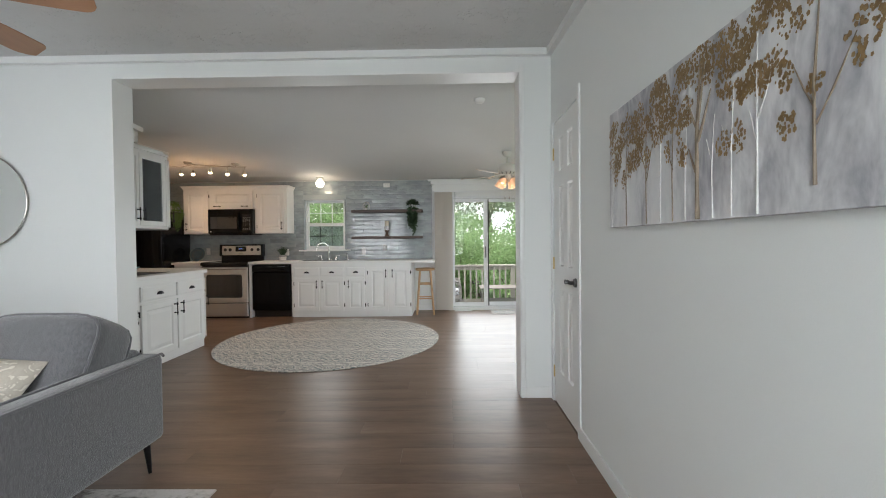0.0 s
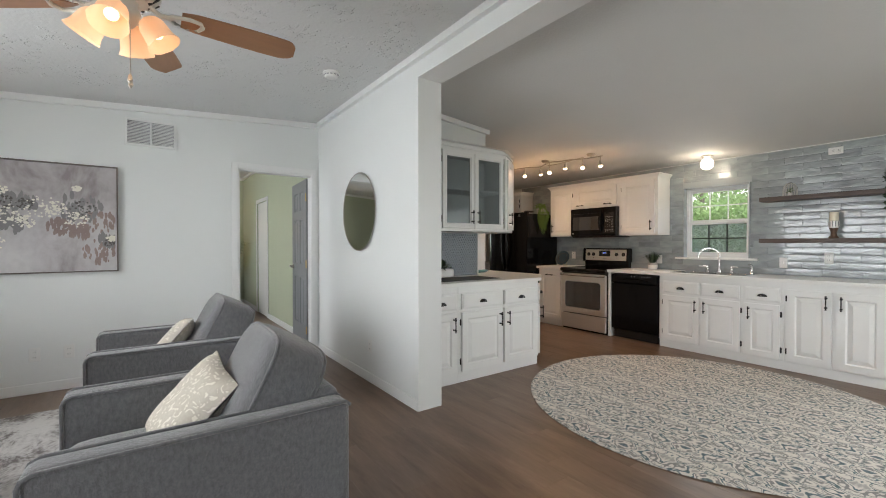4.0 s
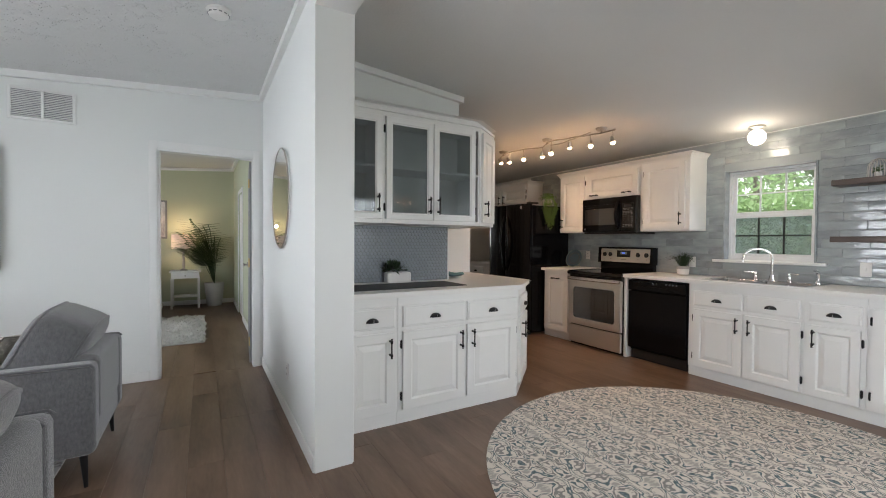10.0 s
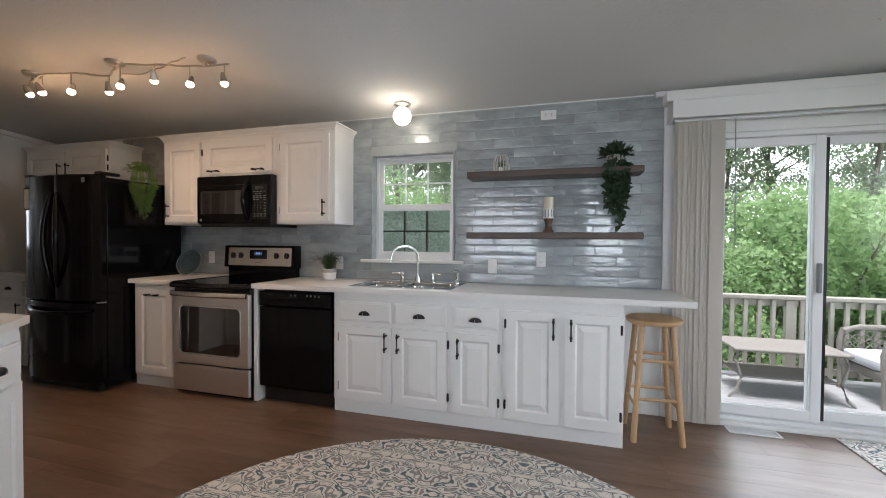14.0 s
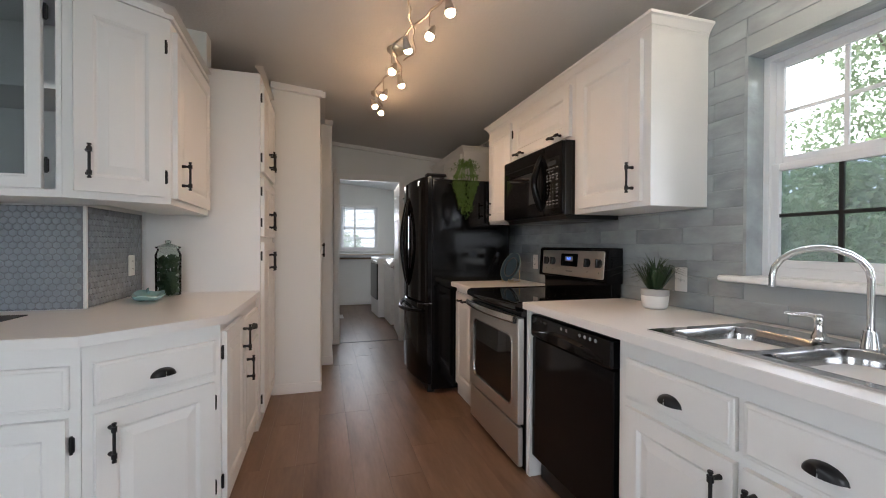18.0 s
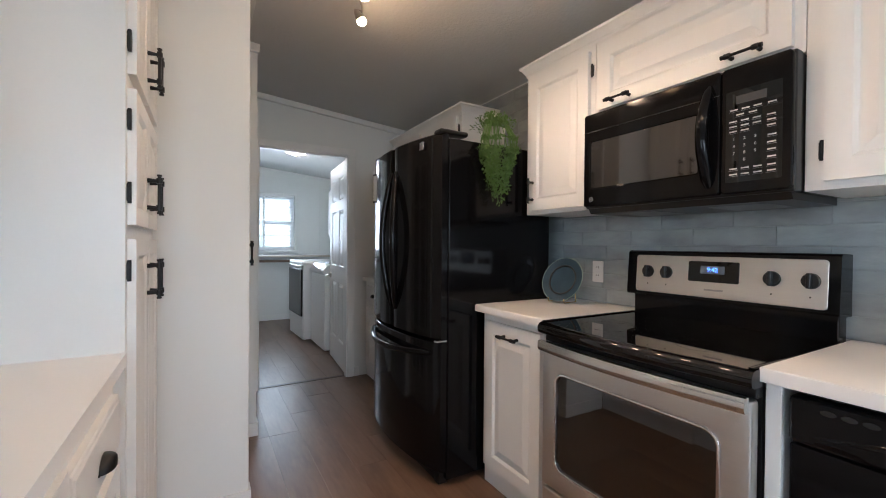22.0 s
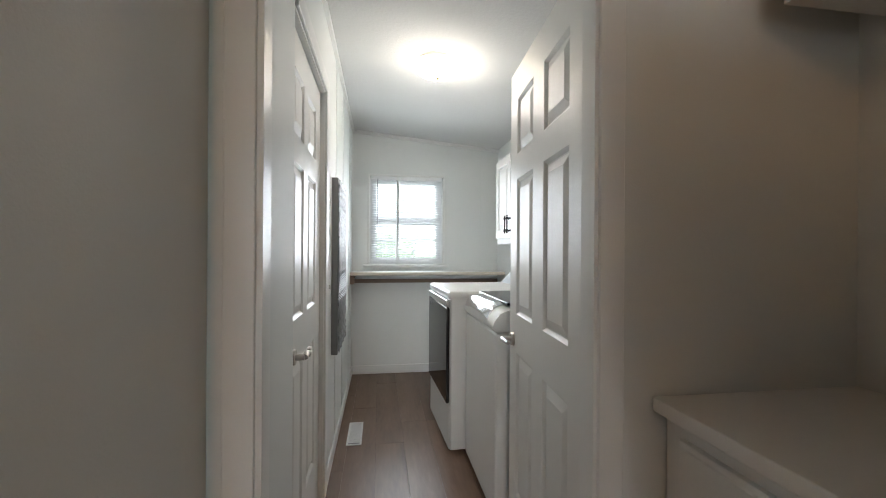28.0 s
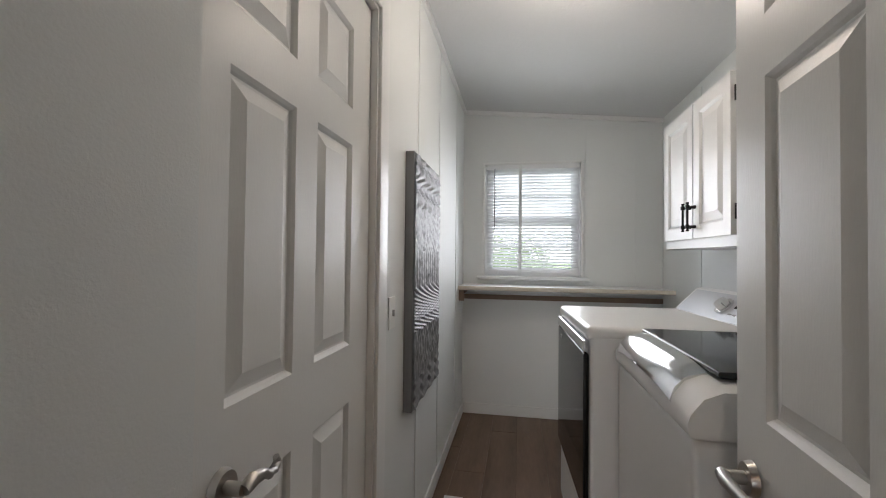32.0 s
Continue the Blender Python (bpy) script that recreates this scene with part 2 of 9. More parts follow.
def mat(name, col, rough=0.5, metal=0.0, var=0.06, scale=3.0, fine=80.0, bump=0.0, spec=0.5, emit=0.0, emit_col=None, trans=0.0, alpha=1.0, sheen=0.0, coat=0.0, squeeze=(1, 1, 1), rvar=0.0, obj=0.0, thin=0.0):
    m = bpy.data.materials.new(name)
    m.use_nodes = True
    t = m.node_tree
    L, N = t.links.new, t.nodes.new
    p = t.nodes["Principled BSDF"]
    p.inputs["Roughness"].default_value, p.inputs["Metallic"].default_value = rough, metal
    p.inputs["Specular IOR Level"].default_value = spec
    p.inputs["Transmission Weight"].default_value, p.inputs["Alpha"].default_value = trans, alpha
    p.inputs["Sheen Weight"].default_value, p.inputs["Coat Weight"].default_value = sheen, coat
    p.inputs["Base Color"].default_value = (*col, 1)
    if emit:
        p.inputs["Emission Color"].default_value = (*(emit_col or col), 1)
        p.inputs["Emission Strength"].default_value = emit
    tc, mp = N("ShaderNodeTexCoord"), N("ShaderNodeMapping")
    mp.inputs["Scale"].default_value = squeeze
    L(tc.outputs["Object"], mp.inputs["Vector"])
    src = mp.outputs["Vector"]
    info = N("ShaderNodeObjectInfo")
    if obj:
        add = N("ShaderNodeVectorMath")
        add.operation = "ADD"
        mul = N("ShaderNodeMath")
        mul.operation = "MULTIPLY"
        mul.inputs[1].default_value = 37.0
        L(info.outputs["Random"], mul.inputs[0])
        L(src, add.inputs[0])
        L(mul.outputs[0], add.inputs[1])
        src = add.outputs[0]
    n1, n2 = N("ShaderNodeTexNoise"), N("ShaderNodeTexNoise")
    n1.inputs["Scale"].default_value, n2.inputs["Scale"].default_value = scale, fine
    n1.inputs["Detail"].default_value, n2.inputs["Detail"].default_value = 5, 4
    L(src, n1.inputs["Vector"])
    L(src, n2.inputs["Vector"])
    if var:
        mix = N("ShaderNodeMix")
        mix.data_type = "RGBA"
        mix.inputs[6].default_value = (*[max(c * (1 - 2.2 * var), 0) for c in col], 1)
        mix.inputs[7].default_value = (*[min(c * (1 + 2.2 * var), 1) for c in col], 1)
        a = N("ShaderNodeMath")
        a.operation = "MULTIPLY_ADD"
        a.inputs[1].default_value, a.inputs[2].default_value = 0.35, 0.0
        b = N("ShaderNodeMath")
        b.operation = "MULTIPLY_ADD"
        b.inputs[1].default_value = 0.65
        L(n2.outputs["Fac"], a.inputs[0])
        L(n1.outputs["Fac"], b.inputs[0])
        L(a.outputs[0], b.inputs[2])
        fac = b.outputs[0]
        if obj:
            c2 = N("ShaderNodeMath")
            c2.operation = "MULTIPLY_ADD"
            c2.inputs[1].default_value = obj
            sh = N("ShaderNodeMath")
            sh.operation = "SUBTRACT"
            sh.inputs[1].default_value = obj / 2
            L(info.outputs["Random"], c2.inputs[0])
            L(fac, sh.inputs[0])
            L(sh.outputs[0], c2.inputs[2])
            fac = c2.outputs[0]
        L(fac, mix.inputs[0])
        L(mix.outputs[2], p.inputs["Base Color"])
    if rvar:
        r = N("ShaderNodeMath")
        r.operation = "MULTIPLY_ADD"
        r.inputs[1].default_value, r.inputs[2].default_value = rvar, rough - rvar / 2
        L(n1.outputs["Fac"], r.inputs[0])
        L(r.outputs[0], p.inputs["Roughness"])
    if bump:
        bp = N("ShaderNodeBump")
        bp.inputs["Strength"].default_value, bp.inputs["Distance"].default_value = 0.6, bump
        L(n2.outputs["Fac"], bp.inputs["Height"])
        L(bp.outputs["Normal"], p.inputs["Normal"])
    if thin:
        tr, ad = N("ShaderNodeBsdfTranslucent"), N("ShaderNodeMixShader")
        tr.inputs[0].default_value = (*col, 1)
        ad.inputs[0].default_value = thin
        L(p.outputs[0], ad.inputs[1])
        L(tr.outputs[0], ad.inputs[2])
        L(ad.outputs[0], t.nodes["Material Output"].inputs[0])
    return m


def ramp_mat(name, kind, scale, stops, rough=0.6, squeeze=(1, 1, 1), bump=0.0, warp=0.0, fine=0.0, obj=0.0, spec=0.4, turn=0.0, detail=6.0, fold=None):
    """A surface whose colours follow a noise or voronoi through a ramp; fold mirrors it in x and y into a repeat."""
    m = bpy.data.materials.new(name)
    m.use_nodes = True
    t = m.node_tree
    L, N = t.links.new, t.nodes.new
    p = t.nodes["Principled BSDF"]
    p.inputs["Roughness"].default_value, p.inputs["Specular IOR Level"].default_value = rough, spec
    tc, mp = N("ShaderNodeTexCoord"), N("ShaderNodeMapping")
    mp.inputs["Scale"].default_value = squeeze
    mp.inputs["Rotation"].default_value = (0, 0, radians(turn))
    L(tc.outputs["Object"], mp.inputs["Vector"])
    src = mp.outputs["Vector"]
    if fold:
        sep, com = N("ShaderNodeSeparateXYZ"), N("ShaderNodeCombineXYZ")
        L(src, sep.inputs[0])
        rows = N("ShaderNodeMath")
        rows.operation, rows.inputs[1].default_value = "DIVIDE", 2 * fold[1]
        L(sep.outputs[1], rows.inputs[0])
        step = N("ShaderNodeMath")
        step.operation = "FLOOR"
        L(rows.outputs[0], step.inputs[0])
        drop = N("ShaderNodeMath")
        drop.operation, drop.inputs[1].default_value = "MULTIPLY_ADD", fold[0]
        L(step.outputs[0], drop.inputs[0])
        L(sep.outputs[0], drop.inputs[2])
        for k, o in ((0, drop.outputs[0]), (1, sep.outputs[1])):
            pp = N("ShaderNodeMath")
            pp.operation, pp.inputs[1].default_value = "PINGPONG", fold[k]
            L(o, pp.inputs[0])
            L(pp.outputs[0], com.inputs[k])
        src = com.outputs[0]
    if obj:
        info, mul, add = N("ShaderNodeObjectInfo"), N("ShaderNodeMath"), N("ShaderNodeVectorMath")
        mul.operation, mul.inputs[1].default_value = "MULTIPLY", obj
        L(info.outputs["Random"], mul.inputs[0])
        L(src, add.inputs[0])
        L(mul.outputs[0], add.inputs[1])
        src = add.outputs[0]
    if warp:
        nz, mx = N("ShaderNodeTexNoise"), N("ShaderNodeMix")
        nz.inputs["Scale"].default_value = scale * 0.6
        mx.data_type, mx.blend_type = "RGBA", "LINEAR_LIGHT"
        mx.inputs[0].default_value = warp
        L(src, nz.inputs["Vector"])
        L(src, mx.inputs[6])
        L(nz.outputs["Color"], mx.inputs[7])
        src = mx.outputs[2]
    if kind == "noise":
        tx = N("ShaderNodeTexNoise")
        tx.inputs["Detail"].default_value = detail
        out = tx.outputs["Fac"]
    else:
        tx = N("ShaderNodeTexVoronoi")
        tx.feature = kind
        out = tx.outputs["Distance"]
    tx.inputs["Scale"].default_value = scale
    L(src, tx.inputs["Vector"])
    if fine:
        f, ma = N("ShaderNodeTexNoise"), N("ShaderNodeMath")
        f.inputs["Scale"].default_value = scale * 9
        f.inputs["Detail"].default_value = 4
        ma.operation, ma.inputs[1].default_value = "MULTIPLY_ADD", fine
        L(src, f.inputs["Vector"])
        L(f.outputs["Fac"], ma.inputs[0])
        L(out, ma.inputs[2])
        sb = N("ShaderNodeMath")
        sb.operation, sb.inputs[1].default_value = "SUBTRACT", fine / 2
        L(ma.outputs[0], sb.inputs[0])
        out = sb.outputs[0]
    cr = N("ShaderNodeValToRGB")
    els = cr.color_ramp.elements
    while len(els) < len(stops):
        els.new(0.5)
    for e, (pos, col) in zip(els, stops):
        e.position, e.color = pos, (*col, 1)
    L(out, cr.inputs[0])
    L(cr.outputs[0], p.inputs["Base Color"])
    if bump:
        bp = N("ShaderNodeBump")
        bp.inputs["Distance"].default_value = bump
        L(out, bp.inputs["Height"])
        L(bp.outputs["Normal"], p.inputs["Normal"])
    return m


def glass_mat(name, tint=(1, 1, 1), rough=0.0, haze=0.0, ior=1.22):
    """A thin pane: mostly clear, with a gloss that grows at a slant."""
    m = bpy.data.materials.new(name)
    m.use_nodes = True
    t = m.node_tree
    L, N = t.links.new, t.nodes.new
    tr, gl, mx, fr = N("ShaderNodeBsdfTransparent"), N("ShaderNodeBsdfGlossy"), N("ShaderNodeMixShader"), N("ShaderNodeFresnel")
    tr.inputs[0].default_value = (*tint, 1)
    gl.inputs["Roughness"].default_value = rough
    fr.inputs[0].default_value = ior
    L(fr.outputs[0], mx.inputs[0])
    L(tr.outputs[0], mx.inputs[1])
    L(gl.outputs[0], mx.inputs[2])
    out = mx.outputs[0]
    if haze:
        df, hz = N("ShaderNodeBsdfDiffuse"), N("ShaderNodeMixShader")
        df.inputs[0].default_value, hz.inputs[0].default_value = (0.62, 0.65, 0.66, 1), haze
        L(out, hz.inputs[1])
        L(df.outputs[0], hz.inputs[2])
        out = hz.outputs[0]
    L(out, t.nodes["Material Output"].inputs[0])
    return m


M_WALL = mat("wall_paint", (0.77, 0.79, 0.78), 0.6, var=0.012, scale=1.2, fine=240, bump=0.0006)
M_GREEN = mat("sage_paint", (0.50, 0.54, 0.40), 0.6, var=0.015, fine=240, bump=0.0006)
M_CEILK = mat("ceiling_smooth", (0.69, 0.695, 0.69), 0.85, var=0.02, scale=2, fine=60, bump=0.003)


def knockdown(name, col):
    """Painted ceiling with scattered knock-down plaster marks."""
    m = mat(name, col, 0.85, var=0.02, scale=2, fine=40, bump=0.004)
    t = m.node_tree
    L, N = t.links.new, t.nodes.new
    tc, mul, bp = N("ShaderNodeTexCoord"), N("ShaderNodeMath"), N("ShaderNodeBump")
    mul.operation = "MULTIPLY"
    for k, (scale, detail, lo, hi) in enumerate(((19.0, 3.0, 0.54, 0.60), (3.0, 2.0, 0.44, 0.58))):
        n, mr = N("ShaderNodeTexNoise"), N("ShaderNodeMapRange")
        n.inputs["Scale"].default_value, n.inputs["Detail"].default_value = scale, detail
        mr.inputs[1].default_value, mr.inputs[2].default_value = lo, hi
        L(tc.outputs["Object"], n.inputs["Vector"])
        L(n.outputs["Fac"], mr.inputs[0])
        L(mr.outputs[0], mul.inputs[k])
    bp.inputs["Strength"].default_value, bp.inputs["Distance"].default_value = 0.7, 0.010
    L(mul.outputs[0], bp.inputs["Height"])
    L(t.nodes["Bump"].outputs[0], bp.inputs["Normal"])
    L(bp.outputs[0], t.nodes["Principled BSDF"].inputs["Normal"])
    return m


M_CEIL = knockdown("ceiling_texture", (0.69, 0.695, 0.69))
M_TRIM = mat("trim_paint", (0.80, 0.81, 0.80), 0.35, var=0.012, fine=150, bump=0.0002)
M_CAB = mat("cabinet_paint", (0.80, 0.80, 0.785), 0.32, var=0.018, scale=5, fine=120, bump=0.0003, rvar=0.1)
M_DOOR = mat("door_paint", (0.79, 0.79, 0.77), 0.38, var=0.012, fine=90, bump=0.0004, squeeze=(3, 3, 0.6))
M_COUNTER = mat("counter_laminate", (0.80, 0.79, 0.77), 0.28, var=0.006, scale=60, fine=300)
M_FLOOR = ramp_mat("plank_vinyl", "noise", 2.2, [(0.28, (0.100, 0.056, 0.034)), (0.45, (0.148, 0.089, 0.056)), (0.6, (0.180, 0.114, 0.075)), (0.76, (0.222, 0.150, 0.104))], 0.35, (0.55, 3.2, 1), 0.0003, 0.05, 0.30, 60.0, 0.5)
M_JOINT = mat("floor_joint", (0.085, 0.052, 0.034), 0.8, var=0.1)
M_TILE = mat("glazed_tile", (0.325, 0.36, 0.372), 0.11, var=0.30, scale=9, fine=10, bump=0.017, coat=0.6, obj=0.16, squeeze=(0.6, 1, 1.3))
M_GROUT = mat("grout", (0.33, 0.36, 0.37), 0.85, var=0.05, fine=200)
M_PENNY = mat("penny_tile", (0.30, 0.335, 0.37), 0.20, var=0.10, scale=20, fine=60, obj=0.5)
M_PGROUT = mat("slate_grout", (0.20, 0.215, 0.235), 0.85, var=0.06, fine=200)
M_BLACK = mat("black_iron", (0.012, 0.012, 0.013), 0.38, metal=0.4, var=0.1, fine=300)
M_GLOSSBLACK = mat("black_enamel", (0.004, 0.004, 0.0045), 0.10, var=0.1, scale=6, spec=0.2, rvar=0.04)
M_BLACKPLASTIC = mat("black_plastic", (0.008, 0.008, 0.008), 0.35, var=0.1)
M_BLACKGLASS = mat("black_glass", (0.004, 0.004, 0.004), 0.03, var=0.0, spec=0.5)
M_DARKWINDOW = mat("dark_tinted_window", (0.014, 0.013, 0.013), 0.06, var=0.0, spec=1.0, coat=1.0)
M_STEEL = mat("brushed_steel", (0.72, 0.70, 0.67), 0.38, metal=1.0, var=0.03, scale=2, fine=60, squeeze=(1, 1, 40))
M_CHROME = mat("chrome", (0.78, 0.78, 0.79), 0.10, metal=1.0, var=0.0)
M_NICKEL = mat("satin_nickel", (0.50, 0.48, 0.45), 0.30, metal=1.0, var=0.04)
M_BRASS = mat("brass", (0.62, 0.45, 0.20), 0.28, metal=1.0, var=0.05)
M_GLASS = glass_mat("window_glass")
M_PANE = glass_mat("cabinet_glass", (0.66, 0.70, 0.71), 0.03, 0.06, 1.4)
M_VINYL = mat("white_vinyl", (0.80, 0.81, 0.82), 0.35, var=0.01)
M_SOFA = mat("grey_chenille", (0.138, 0.139, 0.146), 0.9, var=0.30, scale=60, fine=170, bump=0.007, sheen=0.6, spec=0.15, squeeze=(1.3, 1.3, 0.75))
M_WOOD = mat("pale_pine", (0.50, 0.32, 0.17), 0.45, var=0.14, scale=4, fine=30, squeeze=(6, 6, 0.8), bump=0.0003)
M_SHELF = mat("walnut_plank", (0.085, 0.058, 0.045), 0.45, var=0.25, scale=3, fine=24, squeeze=(1, 9, 9), bump=0.0004)
M_WHITE = mat("white_enamel", (0.80, 0.80, 0.79), 0.32, var=0.008, coat=0.1)
M_CERAMIC = mat("white_ceramic", (0.80, 0.79, 0.77), 0.3, var=0.03, fine=100)
M_GREYTRIM = mat("grey_trim", (0.22, 0.23, 0.24), 0.4, var=0.05)
M_LEAF = mat("leaf_green", (0.075, 0.135, 0.035), 0.5, var=0.30, scale=14, fine=50, thin=0.25)
M_LEAF2 = mat("leaf_dark", (0.030, 0.062, 0.026), 0.45, var=0.30, scale=14, fine=50, thin=0.2)
M_FERN = mat("fern_green", (0.11, 0.20, 0.045), 0.5, var=0.30, scale=14, fine=50, thin=0.3)
M_SOIL = mat("soil", (0.04, 0.03, 0.02), 0.9, var=0.3, fine=90, bump=0.004)
M_BARK = mat("bark", (0.17, 0.145, 0.125), 0.9, var=0.25, scale=8, fine=40, bump=0.01, squeeze=(3, 3, 0.5))
M_PLATE = mat("switch_plate", (0.79, 0.79, 0.77), 0.35, var=0.0)
M_BULB = mat("lit_bulb", (1, 0.86, 0.66), 0.4, var=0, emit=42.0, emit_col=(1, 0.66, 0.36))
M_GLOBE = mat("lit_globe", (1, 0.93, 0.82), 0.3, var=0, emit=5.0, emit_col=(1, 0.86, 0.66))

# ---- the shell: living room south, kitchen north of the wide opening ----
XW, XE, YS, YM, YK, YN = -4.40, 1.262, 0.395, 4.435, 4.64, 8.58
XL, XLW, YLS = -6.06, -9.41, 7.06
SL, SK, ZR = 0.068, 0.094, 2.70


def zl(y):
    return ZR - (YM - y) * SL


def zk(y):
    return ZR - (y - YK) * SK


def wall(name, along, lo, hi, t0, t1, holes=(), top=2.86, material=None, label="smooth white painted wall", z0=0.0):
    """A wall from lo to hi along an axis, t0 to t1 thick, with holes (a, b, z0, z1) through it."""
    bm, verts = bmesh.new(), {}
    us = sorted({lo, hi, *[v for h in holes for v in h[:2]]})
    zs = sorted({z0, top, *[v for h in holes for v in h[2:]]})

    def solid(i, j):
        if not (0 <= i < len(us) - 1 and 0 <= j < len(zs) - 1):
            return False
        u, z = (us[i] + us[i + 1]) / 2, (zs[j] + zs[j + 1]) / 2
        return not any(a < u < b and c < z < d for a, b, c, d in holes)

    def vert(i, j, k):
        if (i, j, k) not in verts:
            t = (t0, t1)[k]
            verts[i, j, k] = bm.verts.new((us[i], t, zs[j]) if along == "x" else (t, us[i], zs[j]))
        return verts[i, j, k]

    for i in range(len(us) - 1):
        for j in range(len(zs) - 1):
            if not solid(i, j):
                continue
            ring = ((i, j), (i + 1, j), (i + 1, j + 1), (i, j + 1))
            for k in (0, 1):
                bm.faces.new([vert(*p, k) for p in ring])
            for (p, q), n in zip(zip(ring, ring[1:] + ring[:1]), ((i, j - 1), (i + 1, j), (i, j + 1), (i - 1, j))):
                if not solid(*n):
                    bm.faces.new((vert(*p, 0), vert(*q, 0), vert(*q, 1), vert(*p, 1)))
    return structure(name, bm, material or M_WALL, label, "wall")


OX0, OX1, OZ = -2.17, 1.022, 2.533
W1, W2, WZ = (-2.20, -1.26), (-3.28, -2.34), (0.56, 2.09)
# the last hole is assumed, cut for the entry fill lamp
wall("wall_south", "x", -9.7, XE + 0.12, YS - 0.14, YS, [(*W1, *WZ), (*W2, *WZ), (0.10, 1.0, 0.6, 2.08)])
wall("wall_west", "y", YS, YM, XW - 0.11, XW, [(3.56, 4.345, 0, 2.065)])
wall("wall_divide", "x", XW - 0.11, 3.2, YM, YK, [(OX0, OX1, 0, OZ)])
wall("wall_entry", "y", YS, YM, XE, XE + 0.11, [(3.765, 4.372, 0, 2.105)])
# assumed hole, cut for the dining fill lamp
wall("wall_dining_end", "y", YK, YN, 3.08, 3.2, [(5.5, 7.3, 0.8, 2.2)])
SX0, SX1, SZ = 0.475, 2.33, 2.02
KW = (-2.135, -1.385, 1.10, 2.005)
wall_north = wall("wall_north", "x", -9.55, 3.2, YN, YN + 0.15, [KW, (SX0, SX1, 0.03, SZ)])
wall("wall_laundry", "y", 7.0, YN, XL - 0.06, XL, [(7.085, 7.845, 0, 2.035)])
wall("wall_laundry_end", "y", 6.9, YN, XLW - 0.14, XLW, [(7.235, 7.985, 1.115, 2.01)])
wall("wall_laundry_south", "x", XLW, XL - 0.06, YLS - 0.11, YLS, [(-7.30, -6.56, 0, 2.06)])
wall("wall_hall", "x", XL, -5.20, 6.88, 6.99)
wall("wall_closet", "x", -5.20, -4.54, 6.77, 6.88, [(-5.176, -4.616, 0, 2.04)])
wall("wall_pantry_end", "y", 6.50, 6.88, -4.54, -4.43)
wall("wall_hutch", "y", YK, 5.85, -3.25, -3.14)
wall("soffit_hutch", "y", YK, 5.93, -3.25, -3.10, z0=2.26, label="white boxed soffit above the hutch")
wall("wall_hutch_return", "x", -3.77, -3.25, 5.74, 5.85)
wall("wall_pantry_side", "y", 5.74, 6.20, -3.88, -3.77)
wall("wall_pantry_back", "x", -4.54, -3.88, 5.74, 5.85)
wall("wall_closet_end", "y", YK, 6.88, -6.17, -6.06)
wall("wall_bedroom_north", "x", -9.3, XW - 0.11, YM + 0.02, YM + 0.13, [(-7.9, -7.1, 0, 2.04)], material=M_GREEN, label="sage green painted bedroom wall")
wall("wall_bedroom_west", "y", YS, YM + 0.02, -9.42, -9.3, material=M_GREEN, label="sage green painted bedroom wall")
wall("wall_bath", "x", -9.3, -6.17, 5.6, 5.7)


def slab(name, x0, x1, y0, y1, za, zb, label):
    bm = bmesh.new()
    v = [bm.verts.new(p) for p in ((x0, y0, za), (x1, y0, za), (x1, y1, zb), (x0, y1, zb), (x0, y0, za + 0.12), (x1, y0, za + 0.12), (x1, y1, zb + 0.12), (x0, y1, zb + 0.12))]
    for f in ((0, 3, 2, 1), (4, 5, 6, 7), (0, 1, 5, 4), (1, 2, 6, 5), (2, 3, 7, 6), (3, 0, 4, 7)):
        bm.faces.new([v[i] for i in f])
    return structure(name, bm, M_CEILK if "kitchen" in name else M_CEIL, label, "ceiling")


slab("ceiling_living", -9.5, XE + 0.1, YS - 0.1, YM + 0.02, zl(YS - 0.1), zl(YM + 0.02), "sloped white ceiling with stippled texture")
slab("ceiling_kitchen", -9.5, 3.2, YK - 0.02, YN + 0.1, zk(YK - 0.02), zk(YN + 0.1), "sloped white ceiling with stippled texture")
structure("subfloor", B((-9.6, YS - 0.14, -0.30), (3.2, YN + 0.15, -0.012)), M_JOINT, "dark floor base under the planks", "floor")
structure("roof", B((-9.8, YS - 0.5, 3.0), (3.6, YN + 0.45, 3.1)), M_GREYTRIM, "plain roof deck over the house", "roof")

# ---- joinery ----


